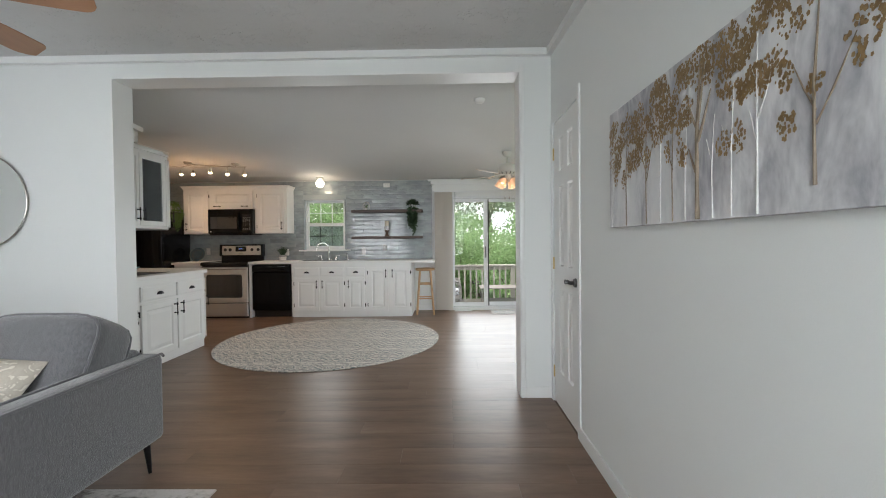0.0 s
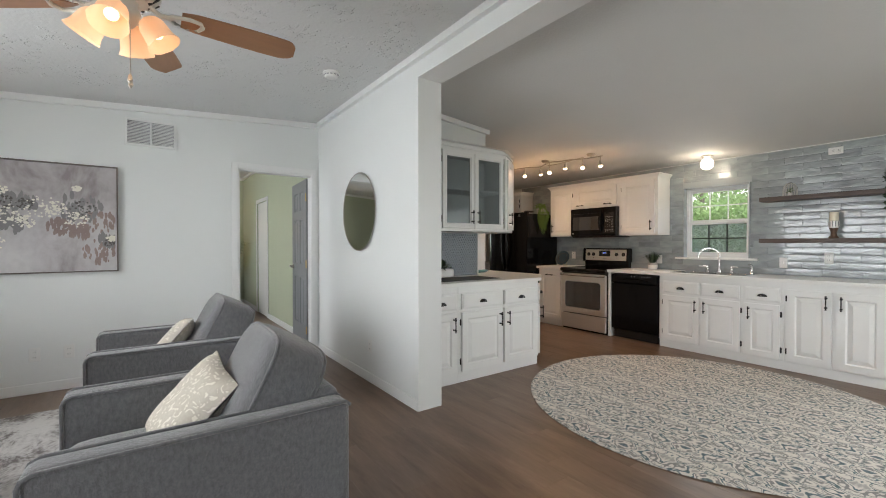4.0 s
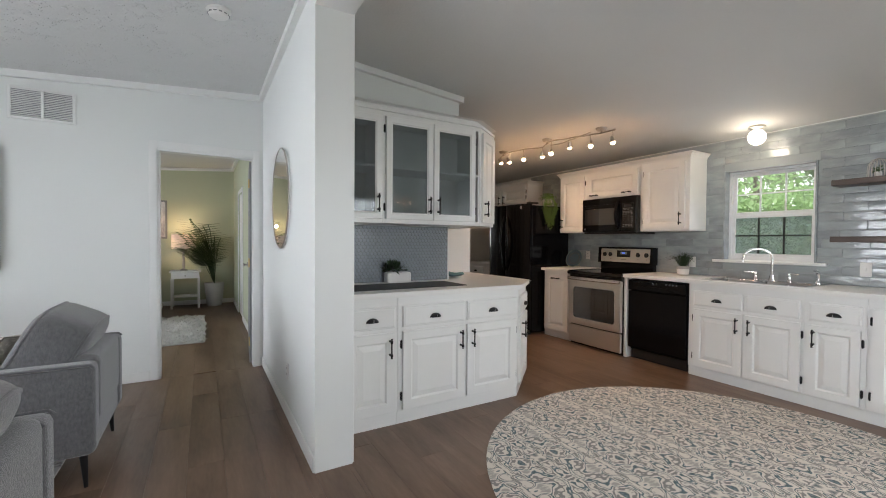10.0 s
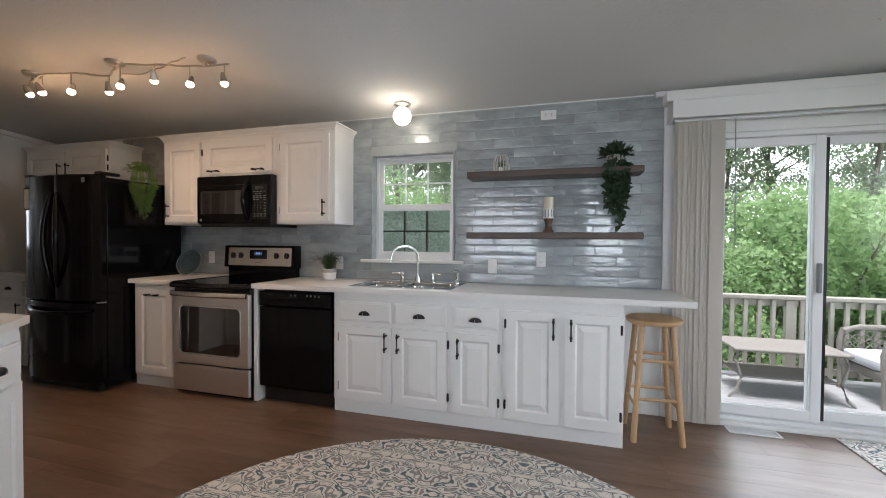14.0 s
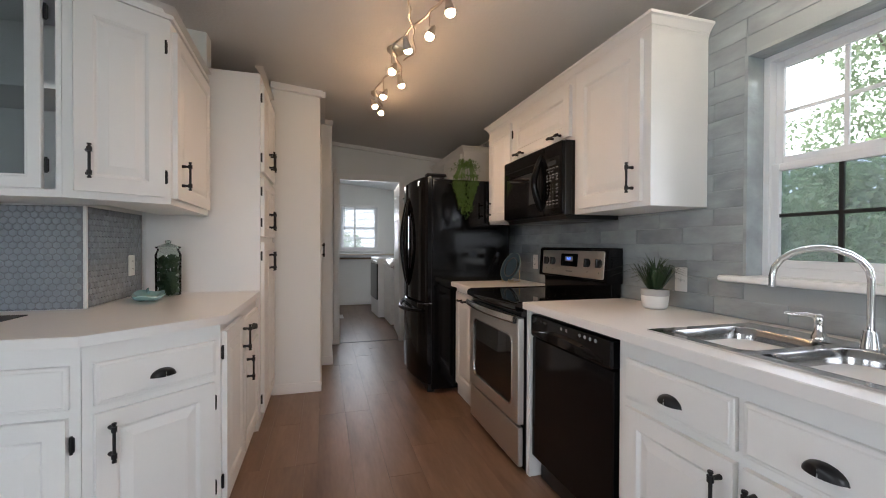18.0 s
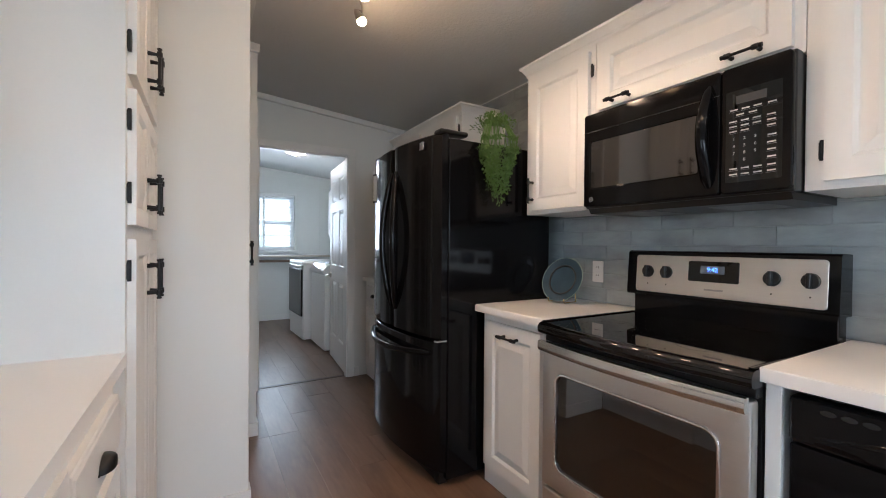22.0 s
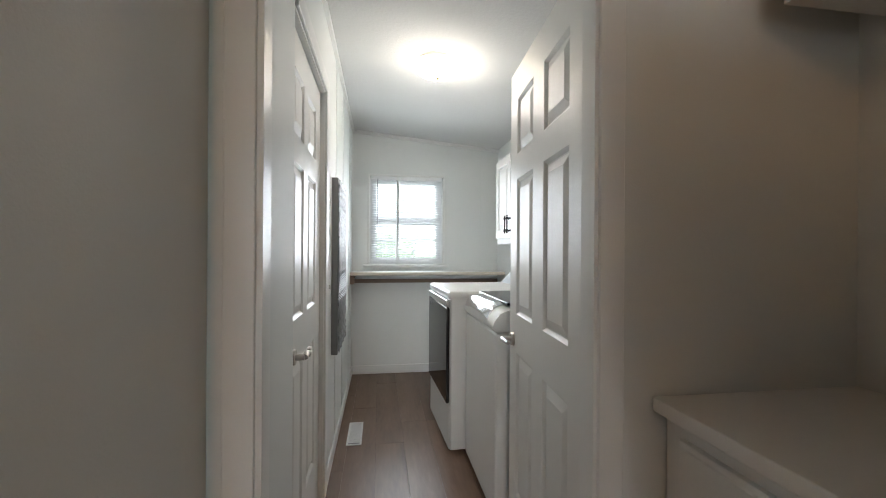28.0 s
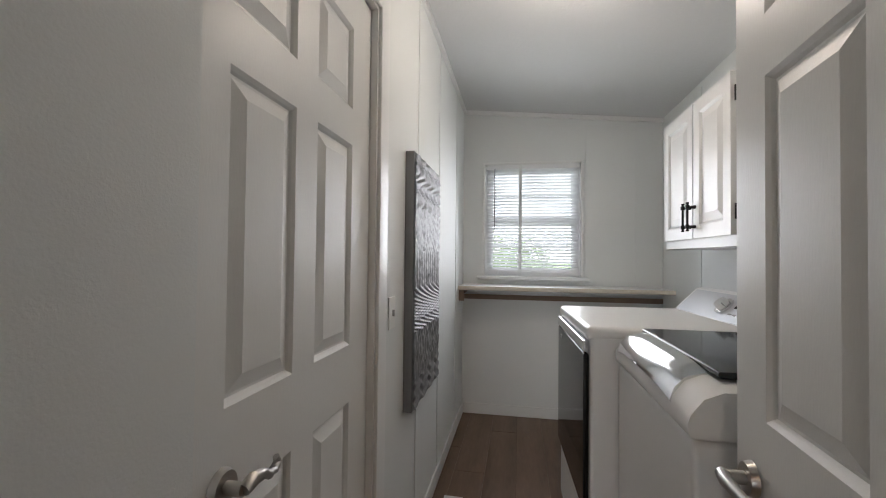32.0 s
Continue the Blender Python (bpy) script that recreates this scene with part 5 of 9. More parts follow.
sash_window("window_4", at(XLW - 0.05, 7.235, 1.115, 90), 0.75, 0.895, 3, 2)
casing("window_trim", "y", 7.235, 7.985, 1.115, 2.01, XLW, 1, 0.02, 0.01)
structure("window_sill", B((XLW, 7.18, 1.085), (XLW + 0.06, 8.04, 1.112), 0.004), M_TRIM, "white sill under the laundry window", "sill")
blind(at(XLW - 0.022, 7.245, 1.125, 90), 0.73, 0.885, -44, "half-open white slatted blind in the laundry window")


def panel_door(name, m, w, h, label, lever, side=1, t=0.036, lz=0.0, cut=0.0, material=None, lx=0.0, wave=True):
    """A six-panel door, hinged at local x = 0; lever: metal, or None."""
    d = tagged(new(name), label, "door", "", "structure")
    d.matrix_basis = m
    s, c = (0.135, 0.047) if wave else (0.106, 0.060)
    cols = [(s, w / 2 - c), (w / 2 + c, w - s)]
    k = h / 2.03
    rows = [(0.25 * k, 0.84 * k), (1.0 * k, 1.565 * k), (1.668 * k, 1.90 * k)]
    w -= cut
    part("slab", leaf(bmesh.new(), w, h, t, cols, rows, 0, 0, t / 2, True, 0.011, 0.026), material or M_DOOR, d, "", None, True)
    if lever:
        for f in (-1, 1):
            y = f * (t / 2 + 0.002)
            bm = cyl(bmesh.new(), (w - 0.065, y, 0.965), (w - 0.065, y + f * 0.012, 0.965), 0.03, 0.026)
            cyl(bm, (w - 0.065, y + f * 0.012, 0.965), (w - 0.065, y + f * 0.042, 0.965), 0.011)
            bend = [] if wave else [(w - 0.060, y + f * 0.044, 0.966), (w - 0.085, y + f * 0.047, 0.966), (w - 0.125, y + f * 0.047, 0.968), (w - 0.165, y + f * 0.046, 0.970)]
            tube(bm, bend, [0.011, 0.0115, 0.0095, 0.0075], 10) if bend else tube(bm, [(w - 0.062, y + f * 0.044, 0.966), (w - 0.085, y + f * 0.047, 0.974), (w - 0.105, y + f * 0.047, 0.97), (w - 0.128, y + f * 0.045, 0.958), (w - 0.146, y + f * 0.043, 0.957), (w - 0.158, y + f * 0.042, 0.966), (w - 0.153, y + f * 0.042, 0.976)], [0.011, 0.0115, 0.010, 0.009, 0.009, 0.008, 0.006], 8)
            part("door_handle", bm, lever, d, "metal lever handle", at(lx, 0, lz))
    for z in (0.22, h / 2, h - 0.22):
        part("hinge", cyl(bmesh.new(), (-0.004, side * (t / 2 + 0.004), z - 0.045), (-0.004, side * (t / 2 + 0.004), z + 0.045), 0.006, n=8), M_BRASS, d)
    return d


M_PEWTER = mat("dark_pewter", (0.13, 0.125, 0.12), 0.3, metal=0.9, var=0.1)
panel_door("door_1", at(XE + 0.022, 4.366, 0.012, -90), 0.596, 2.085, "closed white six-panel closet door", M_PEWTER, -1, lz=-0.02)
bm = bmesh.new()
bx(bm, (XE - 0.012, 3.725, 0), (XE, 3.763, 2.17), 0.003)
bx(bm, (XE - 0.010, 4.374, 0), (XE, 4.418, 2.105), 0.003)
structure("door_trim", bm, M_TRIM, "thin white casing strips beside the closet door", "trim")
M_GREYDOOR = mat("grey_door", (0.24, 0.25, 0.26), 0.45, var=0.03)
panel_door("door_2", at(XW - 0.115, 4.338, 0.012, 176), 0.775, 2.045, "open grey six-panel bedroom door", M_NICKEL, 1, material=M_GREYDOOR)
casing("door_trim", "y", 3.56, 4.345, 0, 2.085, XW, 1, 0.062)
bm = bmesh.new()
for a, b in (((3.56, 0), (3.578, 2.085)), ((4.340, 0), (4.345, 2.085)), ((3.578, 2.07), (4.340, 2.085))):
    bx(bm, (XW - 0.112, a[0], a[1]), (XW + 0.002, b[0], b[1]))
structure("door_jamb", bm, M_TRIM, "white door jamb", "trim")

# the wide cased opening
bm = bmesh.new()
for f, o in ((YM, -1), (YK, 1)):
    for a, b in (((OX0 - 0.055, 0), (OX0 - 0.001, OZ + 0.055)), ((OX1 + 0.001, 0), (OX1 + 0.03, OZ + 0.055)), ((OX0 - 0.001, OZ + 0.001), (OX1 + 0.001, OZ + 0.055))):
        if o < 0 and a[0] < OX0:
            continue
        bx(bm, (a[0], f, a[1]), (b[0], f + o * 0.013, b[1]), 0.003)
for a, b in (((OX0 - 0.002, 0), (OX0 + 0.006, OZ)), ((OX1 - 0.006, 0), (OX1 + 0.002, OZ)), ((OX0 + 0.006, OZ - 0.008), (OX1 - 0.006, OZ + 0.002))):
    bx(bm, (a[0], YM - 0.002, a[1]), (b[0], YK + 0.004, b[1]))
structure("opening_trim", bm, M_TRIM, "white casing round the wide opening", "trim")

# crown, baseboards
bm = bmesh.new()
c = 0.028
beam(bm, (XW, YM - 0.02, zl(YM) - c), (XE, YM - 0.02, zl(YM) - c), 0.04, 0.055)
beam(bm, (XW + 0.02, YS, zl(YS) - c), (XW + 0.02, YM - 0.04, zl(YM - 0.04) - c), 0.04, 0.055)
beam(bm, (XE - 0.02, YS, zl(YS) - c), (XE - 0.02, YM - 0.04, zl(YM - 0.04) - c), 0.04, 0.055)
beam(bm, (XW, YS + 0.015, zl(YS) - 0.02), (XE, YS + 0.015, zl(YS) - 0.02), 0.03, 0.04)
beam(bm, (-3.08, YK, zk(YK) - c), (-3.08, 5.96, zk(5.96) - c), 0.04, 0.05)
beam(bm, (-3.10, 5.945, zk(5.945) - c), (-3.77, 5.945, zk(5.945) - c), 0.03, 0.05)
beam(bm, (-4.41, 6.5, zk(6.5) - c), (-4.41, 6.9, zk(6.9) - c), 0.045, 0.05)
beam(bm, (-4.41, 6.9, zk(6.9) - c), (-5.2, 6.9, zk(6.9) - c), 0.045, 0.05)
beam(bm, (-5.19, 6.88, zk(6.88) - c), (-5.19, 7.0, zk(7.0) - c), 0.04, 0.05)
beam(bm, (XL + 0.018, 7.0, zk(7.0) - c), (XL + 0.018, YN, zk(YN) - c), 0.035, 0.045)
beam(bm, (XLW + 0.012, YLS, zk(YLS) - 0.018), (XLW + 0.012, YN, zk(YN) - 0.018), 0.022, 0.03)
beam(bm, (XL - 0.11, YLS + 0.01, zk(YLS) - 0.02), (XLW, YLS + 0.01, zk(YLS) - 0.02), 0.02, 0.03)
beam(bm, (0.10, YN - 0.03, zk(YN) - 0.018), (3.0, YN - 0.03, zk(YN) - 0.018), 0.05, 0.035)
structure("crown_trim", bm, M_TRIM, "white crown moulding along the ceilings", "trim")
bm = bmesh.new()
h, t = 0.085, 0.012
for a, b in (((XW, YM - t), (OX0 - 0.002, YM)), ((OX1 + 0.032, YM - t), (XE, YM)), ((XW, YS), (XE, YS + t)), ((XW, YS + t), (XW + t, 3.496)), ((XE - t, YS + t), (XE, 3.723)),
             ((-4.43, 6.515), (-4.43 + t, 6.88 + t)), ((-4.43, 6.88), (-4.50, 6.88 + t)), ((-5.20, 6.89), (-5.20 + t, 6.99 + t)), ((-5.20, 6.99), (-6.05, 6.99 + t)), ((XL, 7.91), (XL + t, 7.955)), ((XL - 0.11, YLS), (-6.56, YLS + t)), ((-7.37, YLS), (XLW, YLS + t)), ((XLW, YLS + t), (XLW + t, YN)), ((-0.15, YN - t), (0.16, YN))):
    bx(bm, (*a, 0), (*b, h), 0.003)
structure("baseboard", bm, M_TRIM, "white painted baseboard", "trim")

# the seams of the laundry wall panels
bm = bmesh.new()
for y in (7.52, 8.03, 8.4):
    bx(bm, (XLW, y - 0.012, 0.09), (XLW + 0.004, y + 0.012, zk(y) - 0.03))
for x in (-8.35, -7.85, -9.0):
    bx(bm, (x - 0.012, YLS, 0.09), (x + 0.012, YLS + 0.004, zk(YLS) - 0.03))
for x in (-8.75, -8.2):
    bx(bm, (x - 0.012, YN - 0.004, 0.0), (x + 0.012, YN, zk(YN) - 0.03))
structure("panel_batten", bm, M_WALL, "thin white seam battens on the laundry walls", "trim")

# ---- ceiling fans ----
M_BLADE = mat("fan_blade_wood", (0.40, 0.22, 0.125), 0.4, var=0.10, scale=3, fine=30, squeeze=(1, 8, 8))
M_BLADEPALE = mat("fan_blade_pale", (0.62, 0.56, 0.50), 0.4, var=0.06)
M_FANBODY = mat("fan_enamel", (0.62, 0.62, 0.58), 0.3, var=0.03)
M_SHADE = mat("frosted_shade", (0.95, 0.70, 0.52), 0.4, var=0.04, emit=0.12, emit_col=(1, 0.55, 0.28), thin=0.35)
M_FANBULB = mat("warm_bulb", (1, 0.86, 0.66), 0.4, var=0, emit=2.6, emit_col=(1, 0.78, 0.5))


def ceiling_fan(m, drop, start, watts, blade_mat, label):
    f = thing("ceiling_fan", label, "ceiling fan", m)
    part("canopy", lathe(bmesh.new(), [(0.03, -0.075), (0.055, -0.05), (0.068, -0.01), (0.068, 0.0)], 24, (0, 0, drop)), M_FANBODY, f)
    part("downrod", cyl(bmesh.new(), (0, 0, 0.16), (0, 0, drop - 0.07), 0.013), M_FANBODY, f)
    mo = part("motor", lathe(bmesh.new(), [(0.05, 0.01), (0.10, 0.02), (0.128, 0.05), (0.13, 0.10), (0.115, 0.145), (0.06, 0.17), (0.02, 0.175)], 32), M_FANBODY, f)
    for i in range(24):
        a = 6.28319 * i / 24
        part("vent_rib", beam(bmesh.new(), (0.085 * math.cos(a), 0.085 * math.sin(a), 0.013), (0.124 * math.cos(a), 0.124 * math.sin(a), 0.042), 0.010, 0.006), M_BLACKPLASTIC if i % 2 else M_FANBODY, mo)
    bm = bmesh.new()
    n = 28
    top, bot = [], []
    for i in range(n + 1):
        u = i / n
        x, w = 0.20 + 0.49 * u, 0.052 + 0.022 * math.sin(min(u * 1.3, 1) * 1.57)
        if u > 0.86:
            w *= math.sqrt(max(1 - ((u - 0.86) / 0.14) ** 2, 0.06))
        if u < 0.10:
            w *= 0.70 + 3.0 * u
        tw = 0.014
        top.append([bm.verts.new((x, s * w, -s * tw + 0.003)) for s in (-1, 1)])
        bot.append([bm.verts.new((x, s * w, -s * tw - 0.003)) for s in (-1, 1)])
    for r in (top, bot):
        for a, b in zip(r, r[1:]):
            bm.faces.new((a[0], a[1], b[1], b[0]))
    for a, b, c2, d2 in zip(top, top[1:], bot, bot[1:]):
        for k in (0, 1):
            bm.faces.new((a[k], b[k], d2[k], c2[k]))
    bm.faces.new((top[0][0], top[0][1], bot[0][1], bot[0][0]))
    bm.faces.new((top[-1][0], top[-1][1], bot[-1][1], bot[-1][0]))
    blade = mesh_of("blade", bm, blade_mat)
    bm = bmesh.new()
    tube(bm, [(0.09, 0, 0.012), (0.13, 0, -0.008), (0.17, 0, -0.004)], 0.011, 8)
    for s in (-1, 1):
        tube(bm, [(0.14, 0, -0.006), (0.175, s * 0.030, -0.009), (0.225, s * 0.046, -0.010), (0.268, s * 0.036, -0.010), (0.282, 0, -0.010)], 0.009, 8)
    arm = mesh_of("blade_arm", bm, M_FANBODY)
    for k in range(5):
        r = pose(0, 0, 0, 0, 0, start + 72 * k)
        b = shared("blade", blade, f, r)
        shared("blade_arm", arm, b, Matrix.Identity(4))
    kit = part("light_kit", lathe(bmesh.new(), [(0.008, -0.10), (0.03, -0.09), (0.055, -0.06), (0.06, -0.035), (0.045, -0.01), (0.05, 0.012)], 24), M_FANBODY, f)
    for k in range(4):
        a = radians(start + 70 + 90 * k)
        dx, dy = math.cos(a), math.sin(a)
        turn = Vector((dx * 0.65, dy * 0.65, -1)).to_track_quat("Z", "Y").to_matrix().to_4x4()
        mm = Matrix.Translation((dx * 0.08, dy * 0.08, -0.05)) @ turn
        bm = bmesh.new()
        prof = [(0.022, 0.0), (0.040, 0.012), (0.050, 0.032), (0.053, 0.065), (0.056, 0.09), (0.066, 0.115)]
        rings = [[bm.verts.new(((r + 0.002 * math.sin(i * 2.1)) * math.cos(6.28319 * i / 24), r * math.sin(6.28319 * i / 24), z)) for i in range(24)] for r, z in prof]
        for p, q in zip(rings, rings[1:]):
            for i in range(24):
                bm.faces.new((p[i], p[(i + 1) % 24], q[(i + 1) % 24], q[i]))
        sh = part("shade", bm, M_SHADE, f, "frosted glass tulip shade", mm)
        part("bulb", ball(bmesh.new(), (0, 0, 0.062), 0.024), M_FANBULB, sh, "lit bulb")
        bulb("fan_bulb", (m @ mm @ Vector((0, 0, 0.17))), watts)
    for s in (-1, 1):
        ch = part("pull_chain", cyl(bmesh.new(), (s * 0.03, 0.02, -0.30), (s * 0.03, 0.02, -0.05), 0.0012, n=5), M_NICKEL, f)
        part("fob", lathe(bmesh.new(), [(0.002, 0.0), (0.010, 0.012), (0.006, 0.035), (0.002, 0.04)], 10, (s * 0.03, 0.02, -0.33)), M_NICKEL, ch)
    return f


ceiling_fan(at(-1.655, 2.70, 2.25), zl(2.70) - 2.25, 93.0, 0.3, M_BLADE, "white ceiling fan with five tan wood blades, lights on")
ceiling_fan(at(1.29, 7.05, 2.14), zk(7.05) - 2.14, 157.6, 0.4, M_BLADEPALE, "pale ceiling fan with lit glass shades over the dining end")

# ---- kitchen lights ----
track = thing("track_light", "wavy brushed-nickel track light with small spots, lit", "track light", at(0, 0))
WAVE = [(-4.36, 7.385), (-4.21, 7.33), (-4.03, 7.285), (-3.80, 7.315), (-3.57, 7.405), (-3.43, 7.345), (-3.32, 7.30), (-3.10, 7.355), (-2.87, 7.42), (-2.765, 7.45), (-2.60, 7.455)]


def track_y(x):
    for (xa, ya), (xb, yb) in zip(WAVE, WAVE[1:]):
        if xa <= x <= xb:
            return ya + (yb - ya) * (0.5 - 0.5 * math.cos(math.pi * (x - xa) / (xb - xa)))
    return WAVE[-1][1]


def track_z(x):
    return zk(track_y(x)) - 0.048


part("rail", tube(bmesh.new(), [(x, track_y(x), track_z(x)) for x in [-4.36 + 1.76 * i / 60 for i in range(61)]], 0.0065, 8), M_NICKEL, track)
part("rail", tube(bmesh.new(), [(x, 2 * 7.37 - track_y(x), track_z(x) - 0.012) for x in [-3.43 + 0.665 * i / 30 for i in range(31)]], 0.005, 8), M_NICKEL, track)
for x in (-4.21, -3.43, -2.765):
    y = track_y(x)
    bm = lathe(bmesh.new(), [(0.02, -0.03), (0.04, -0.026), (0.056, -0.012), (0.058, 0.004)], 24, (x, y, zk(y)))
    part("mount", cyl(bm, (x, y, track_z(x)), (x, y, zk(y) - 0.028), 0.009, n=10), M_NICKEL, track)
HEADS = ((-4.30, 2.315, 0.30, 0.32), (-4.03, 2.275, 0.2, 0.36), (-3.796, 2.27, 0.2, -0.35), (-3.567, 2.277, -0.1, 0.25), (-3.32, 2.255, 0.25, -0.35), (-3.097, 2.29, -0.25, 0.30), (-2.874, 2.268, 0.15, -0.35), (-2.63, 2.262, 0.1, 0.1))
for x, z, dx, dy in HEADS:
    y = track_y(x)
    d = Vector((dx, dy, -0.8)).normalized()
    e = Vector((x, y, z))
    p = e - d * 0.026
    bm = cyl(bmesh.new(), p - d * 0.034, p + d * 0.020, 0.013, 0.027, 18)
    cyl(bm, p - d * 0.046, p - d * 0.034, 0.008, 0.013, 12)
    tube(bm, [(x, y, track_z(x)), (x, y, z + 0.055), p - d * 0.046], 0.004, 6)
    hd = part("spot_head", bm, M_NICKEL, track)
    part("bulb", ball(bmesh.new(), p + d * 0.024, 0.024, 0.8, 12), M_BULB, hd, "lit bulb")
    spot("track_bulb", p + d * 0.058, p + d, 6.5, (1, 0.64, 0.39), 115)
    bulb("track_glow", p + d * 0.066, 0.7, (1, 0.55, 0.25))

globe = thing("globe_light", "small white glass globe ceiling light, lit", "ceiling light", at(-1.765, 8.36, zk(8.36)))
part("base", lathe(bmesh.new(), [(0.028, -0.035), (0.04, -0.032), (0.045, -0.02), (0.066, -0.012), (0.066, 0.006)], 24), M_NICKEL, globe)
part("globe", ball(bmesh.new(), (0, 0, -0.098), 0.072, 1.0, 24), M_GLOBE, globe, "glowing white glass globe")
bulb("globe_bulb", (-1.765, 8.28, zk(8.36) - 0.18), 3.2, (1, 0.84, 0.62), 0.06)

# ---- seating ----
def leg(bm, x, y, h, lean=(0, 0)):
    return cyl(bm, (x + lean[0], y + lean[1], 0), (x, y, h), 0.009, 0.019, 10)


def couch(name, label, category, m, w, d, seats, group=""):
    """Upholstered seat facing local -y: x 0..w, y 0 (front)..d."""
    s = thing(name, label, category, m, group)
    a, ah, base = (0.15 if seats > 1 else 0.125), 0.64, 0.175
    for x0 in (0.0, w - a):
        bm = bx(bmesh.new(), (x0, 0.0, base), (x0 + a, d, ah), 0.022 if seats > 1 else 0.036, 4)
        ar = part("arm", bm, M_SOFA, s)
        for x in (x0 + 0.004, x0 + a - 0.004):
            part("piping", tube(bmesh.new(), [(x, 0.004, base + 0.02), (x, 0.004, ah - 0.036), (x, 0.012, ah - 0.016), (x, 0.036, ah - 0.004), (x, d - 0.02, ah - 0.004), (x, d - 0.004, ah - 0.02)], 0.0075, 8), M_SOFA, ar)
    part("base", bx(bmesh.new(), (a - 0.004, 0.035, base), (w - a + 0.004, d - 0.01, 0.315), 0.015, 2), M_SOFA, s)
    part("back", bx(bmesh.new(), (a - 0.01, d - 0.17, 0.3), (w - a + 0.01, d, 0.71 if seats > 1 else 0.665), 0.04, 3), M_SOFA, s)
    n = (w - 2 * a) / seats
    for i in range(seats):
        cx = a + n * (i + 0.5)
        part("seat_cushion", puff(bmesh.new(), (cx, 0.30 + 0.05, 0.385), (n - 0.006, 0.66, 0.155), 9, 10), M_SOFA, s)
        t, up = Euler((radians(-13 if seats > 1 else -27), 0, 0)).to_matrix(), 0.0 if seats > 1 else -0.012
        back = d - (0.275 if seats > 1 else 0.235)
        bc = part("back_cushion", puff(bmesh.new(), (cx, back, 0.655 + up), (n + (0.0 if seats > 1 else 0.03), 0.25 if seats > 1 else 0.29, 0.49 + 2 * up), 5, 14, 0.0, t), M_SOFA, s)
        for yy in ((-0.094, 0.094) if seats > 1 else (-0.108, 0.108)):
            rim = []
            for j in range(41):
                q = 6.28319 * j / 40
                cq, sq = math.cos(q), math.sin(q)
                e = (abs(cq) ** 5 + abs(sq) ** 5) ** (1 / 5)
                p = t @ Vector((cq / e * (n + (0.0 if seats > 1 else 0.03)) * 0.478, yy, sq / e * (0.245 + up) * 0.956))
                rim.append((cx + p.x, back + p.y, 0.655 + up + p.z))
            part("piping", tube(bmesh.new(), rim, 0.0075, 8), M_SOFA, bc)
    for x, y, lx, ly in ((0.07, 0.06, -0.01, -0.012), (w - 0.07, 0.06, 0.01, -0.012), (0.07, d - 0.06, -0.01, 0.012), (w - 0.07, d - 0.06, 0.01, 0.012)):
        part("leg", leg(bmesh.new(), x, y, base + 0.003, (lx, ly)), M_BLACK, s, "tapered black metal leg")
    return s


couch("sofa", "grey chenille two-seat sofa on tapered black legs", "sofa", at(-1.36, 1.345, 0, 180), 1.66, 0.93, 2)
couch("armchair", "grey chenille armchair with a loose back cushion", "armchair", at(-1.93, 2.475), 0.835, 0.965, 1, "pair of armchairs")
couch("armchair", "grey chenille armchair with a loose back cushion", "armchair", at(-3.39, 2.475), 0.835, 0.965, 1, "pair of armchairs")

M_CREAM = ramp_mat("damask_cushion", "F1", 16, [(0.0, (0.70, 0.66, 0.58)), (0.32, (0.70, 0.66, 0.58)), (0.40, (0.48, 0.44, 0.37)), (1.0, (0.54, 0.50, 0.43))], 0.8, (1, 1, 1), 0.001, 0.35)
M_CUSHMID = mat("cushion_mid_grey", (0.38, 0.36, 0.345), 0.85, var=0.1, fine=200)
M_CUSHWHITE = mat("cushion_white", (0.60, 0.585, 0.56), 0.85, var=0.06, fine=200, bump=0.0008)
M_CUSHBLACK = mat("cushion_black", (0.020, 0.020, 0.022), 0.85, var=0.1, fine=200)
M_CUSHGREY = mat("cushion_grey", (0.20, 0.20, 0.205), 0.85, var=0.1, fine=200)


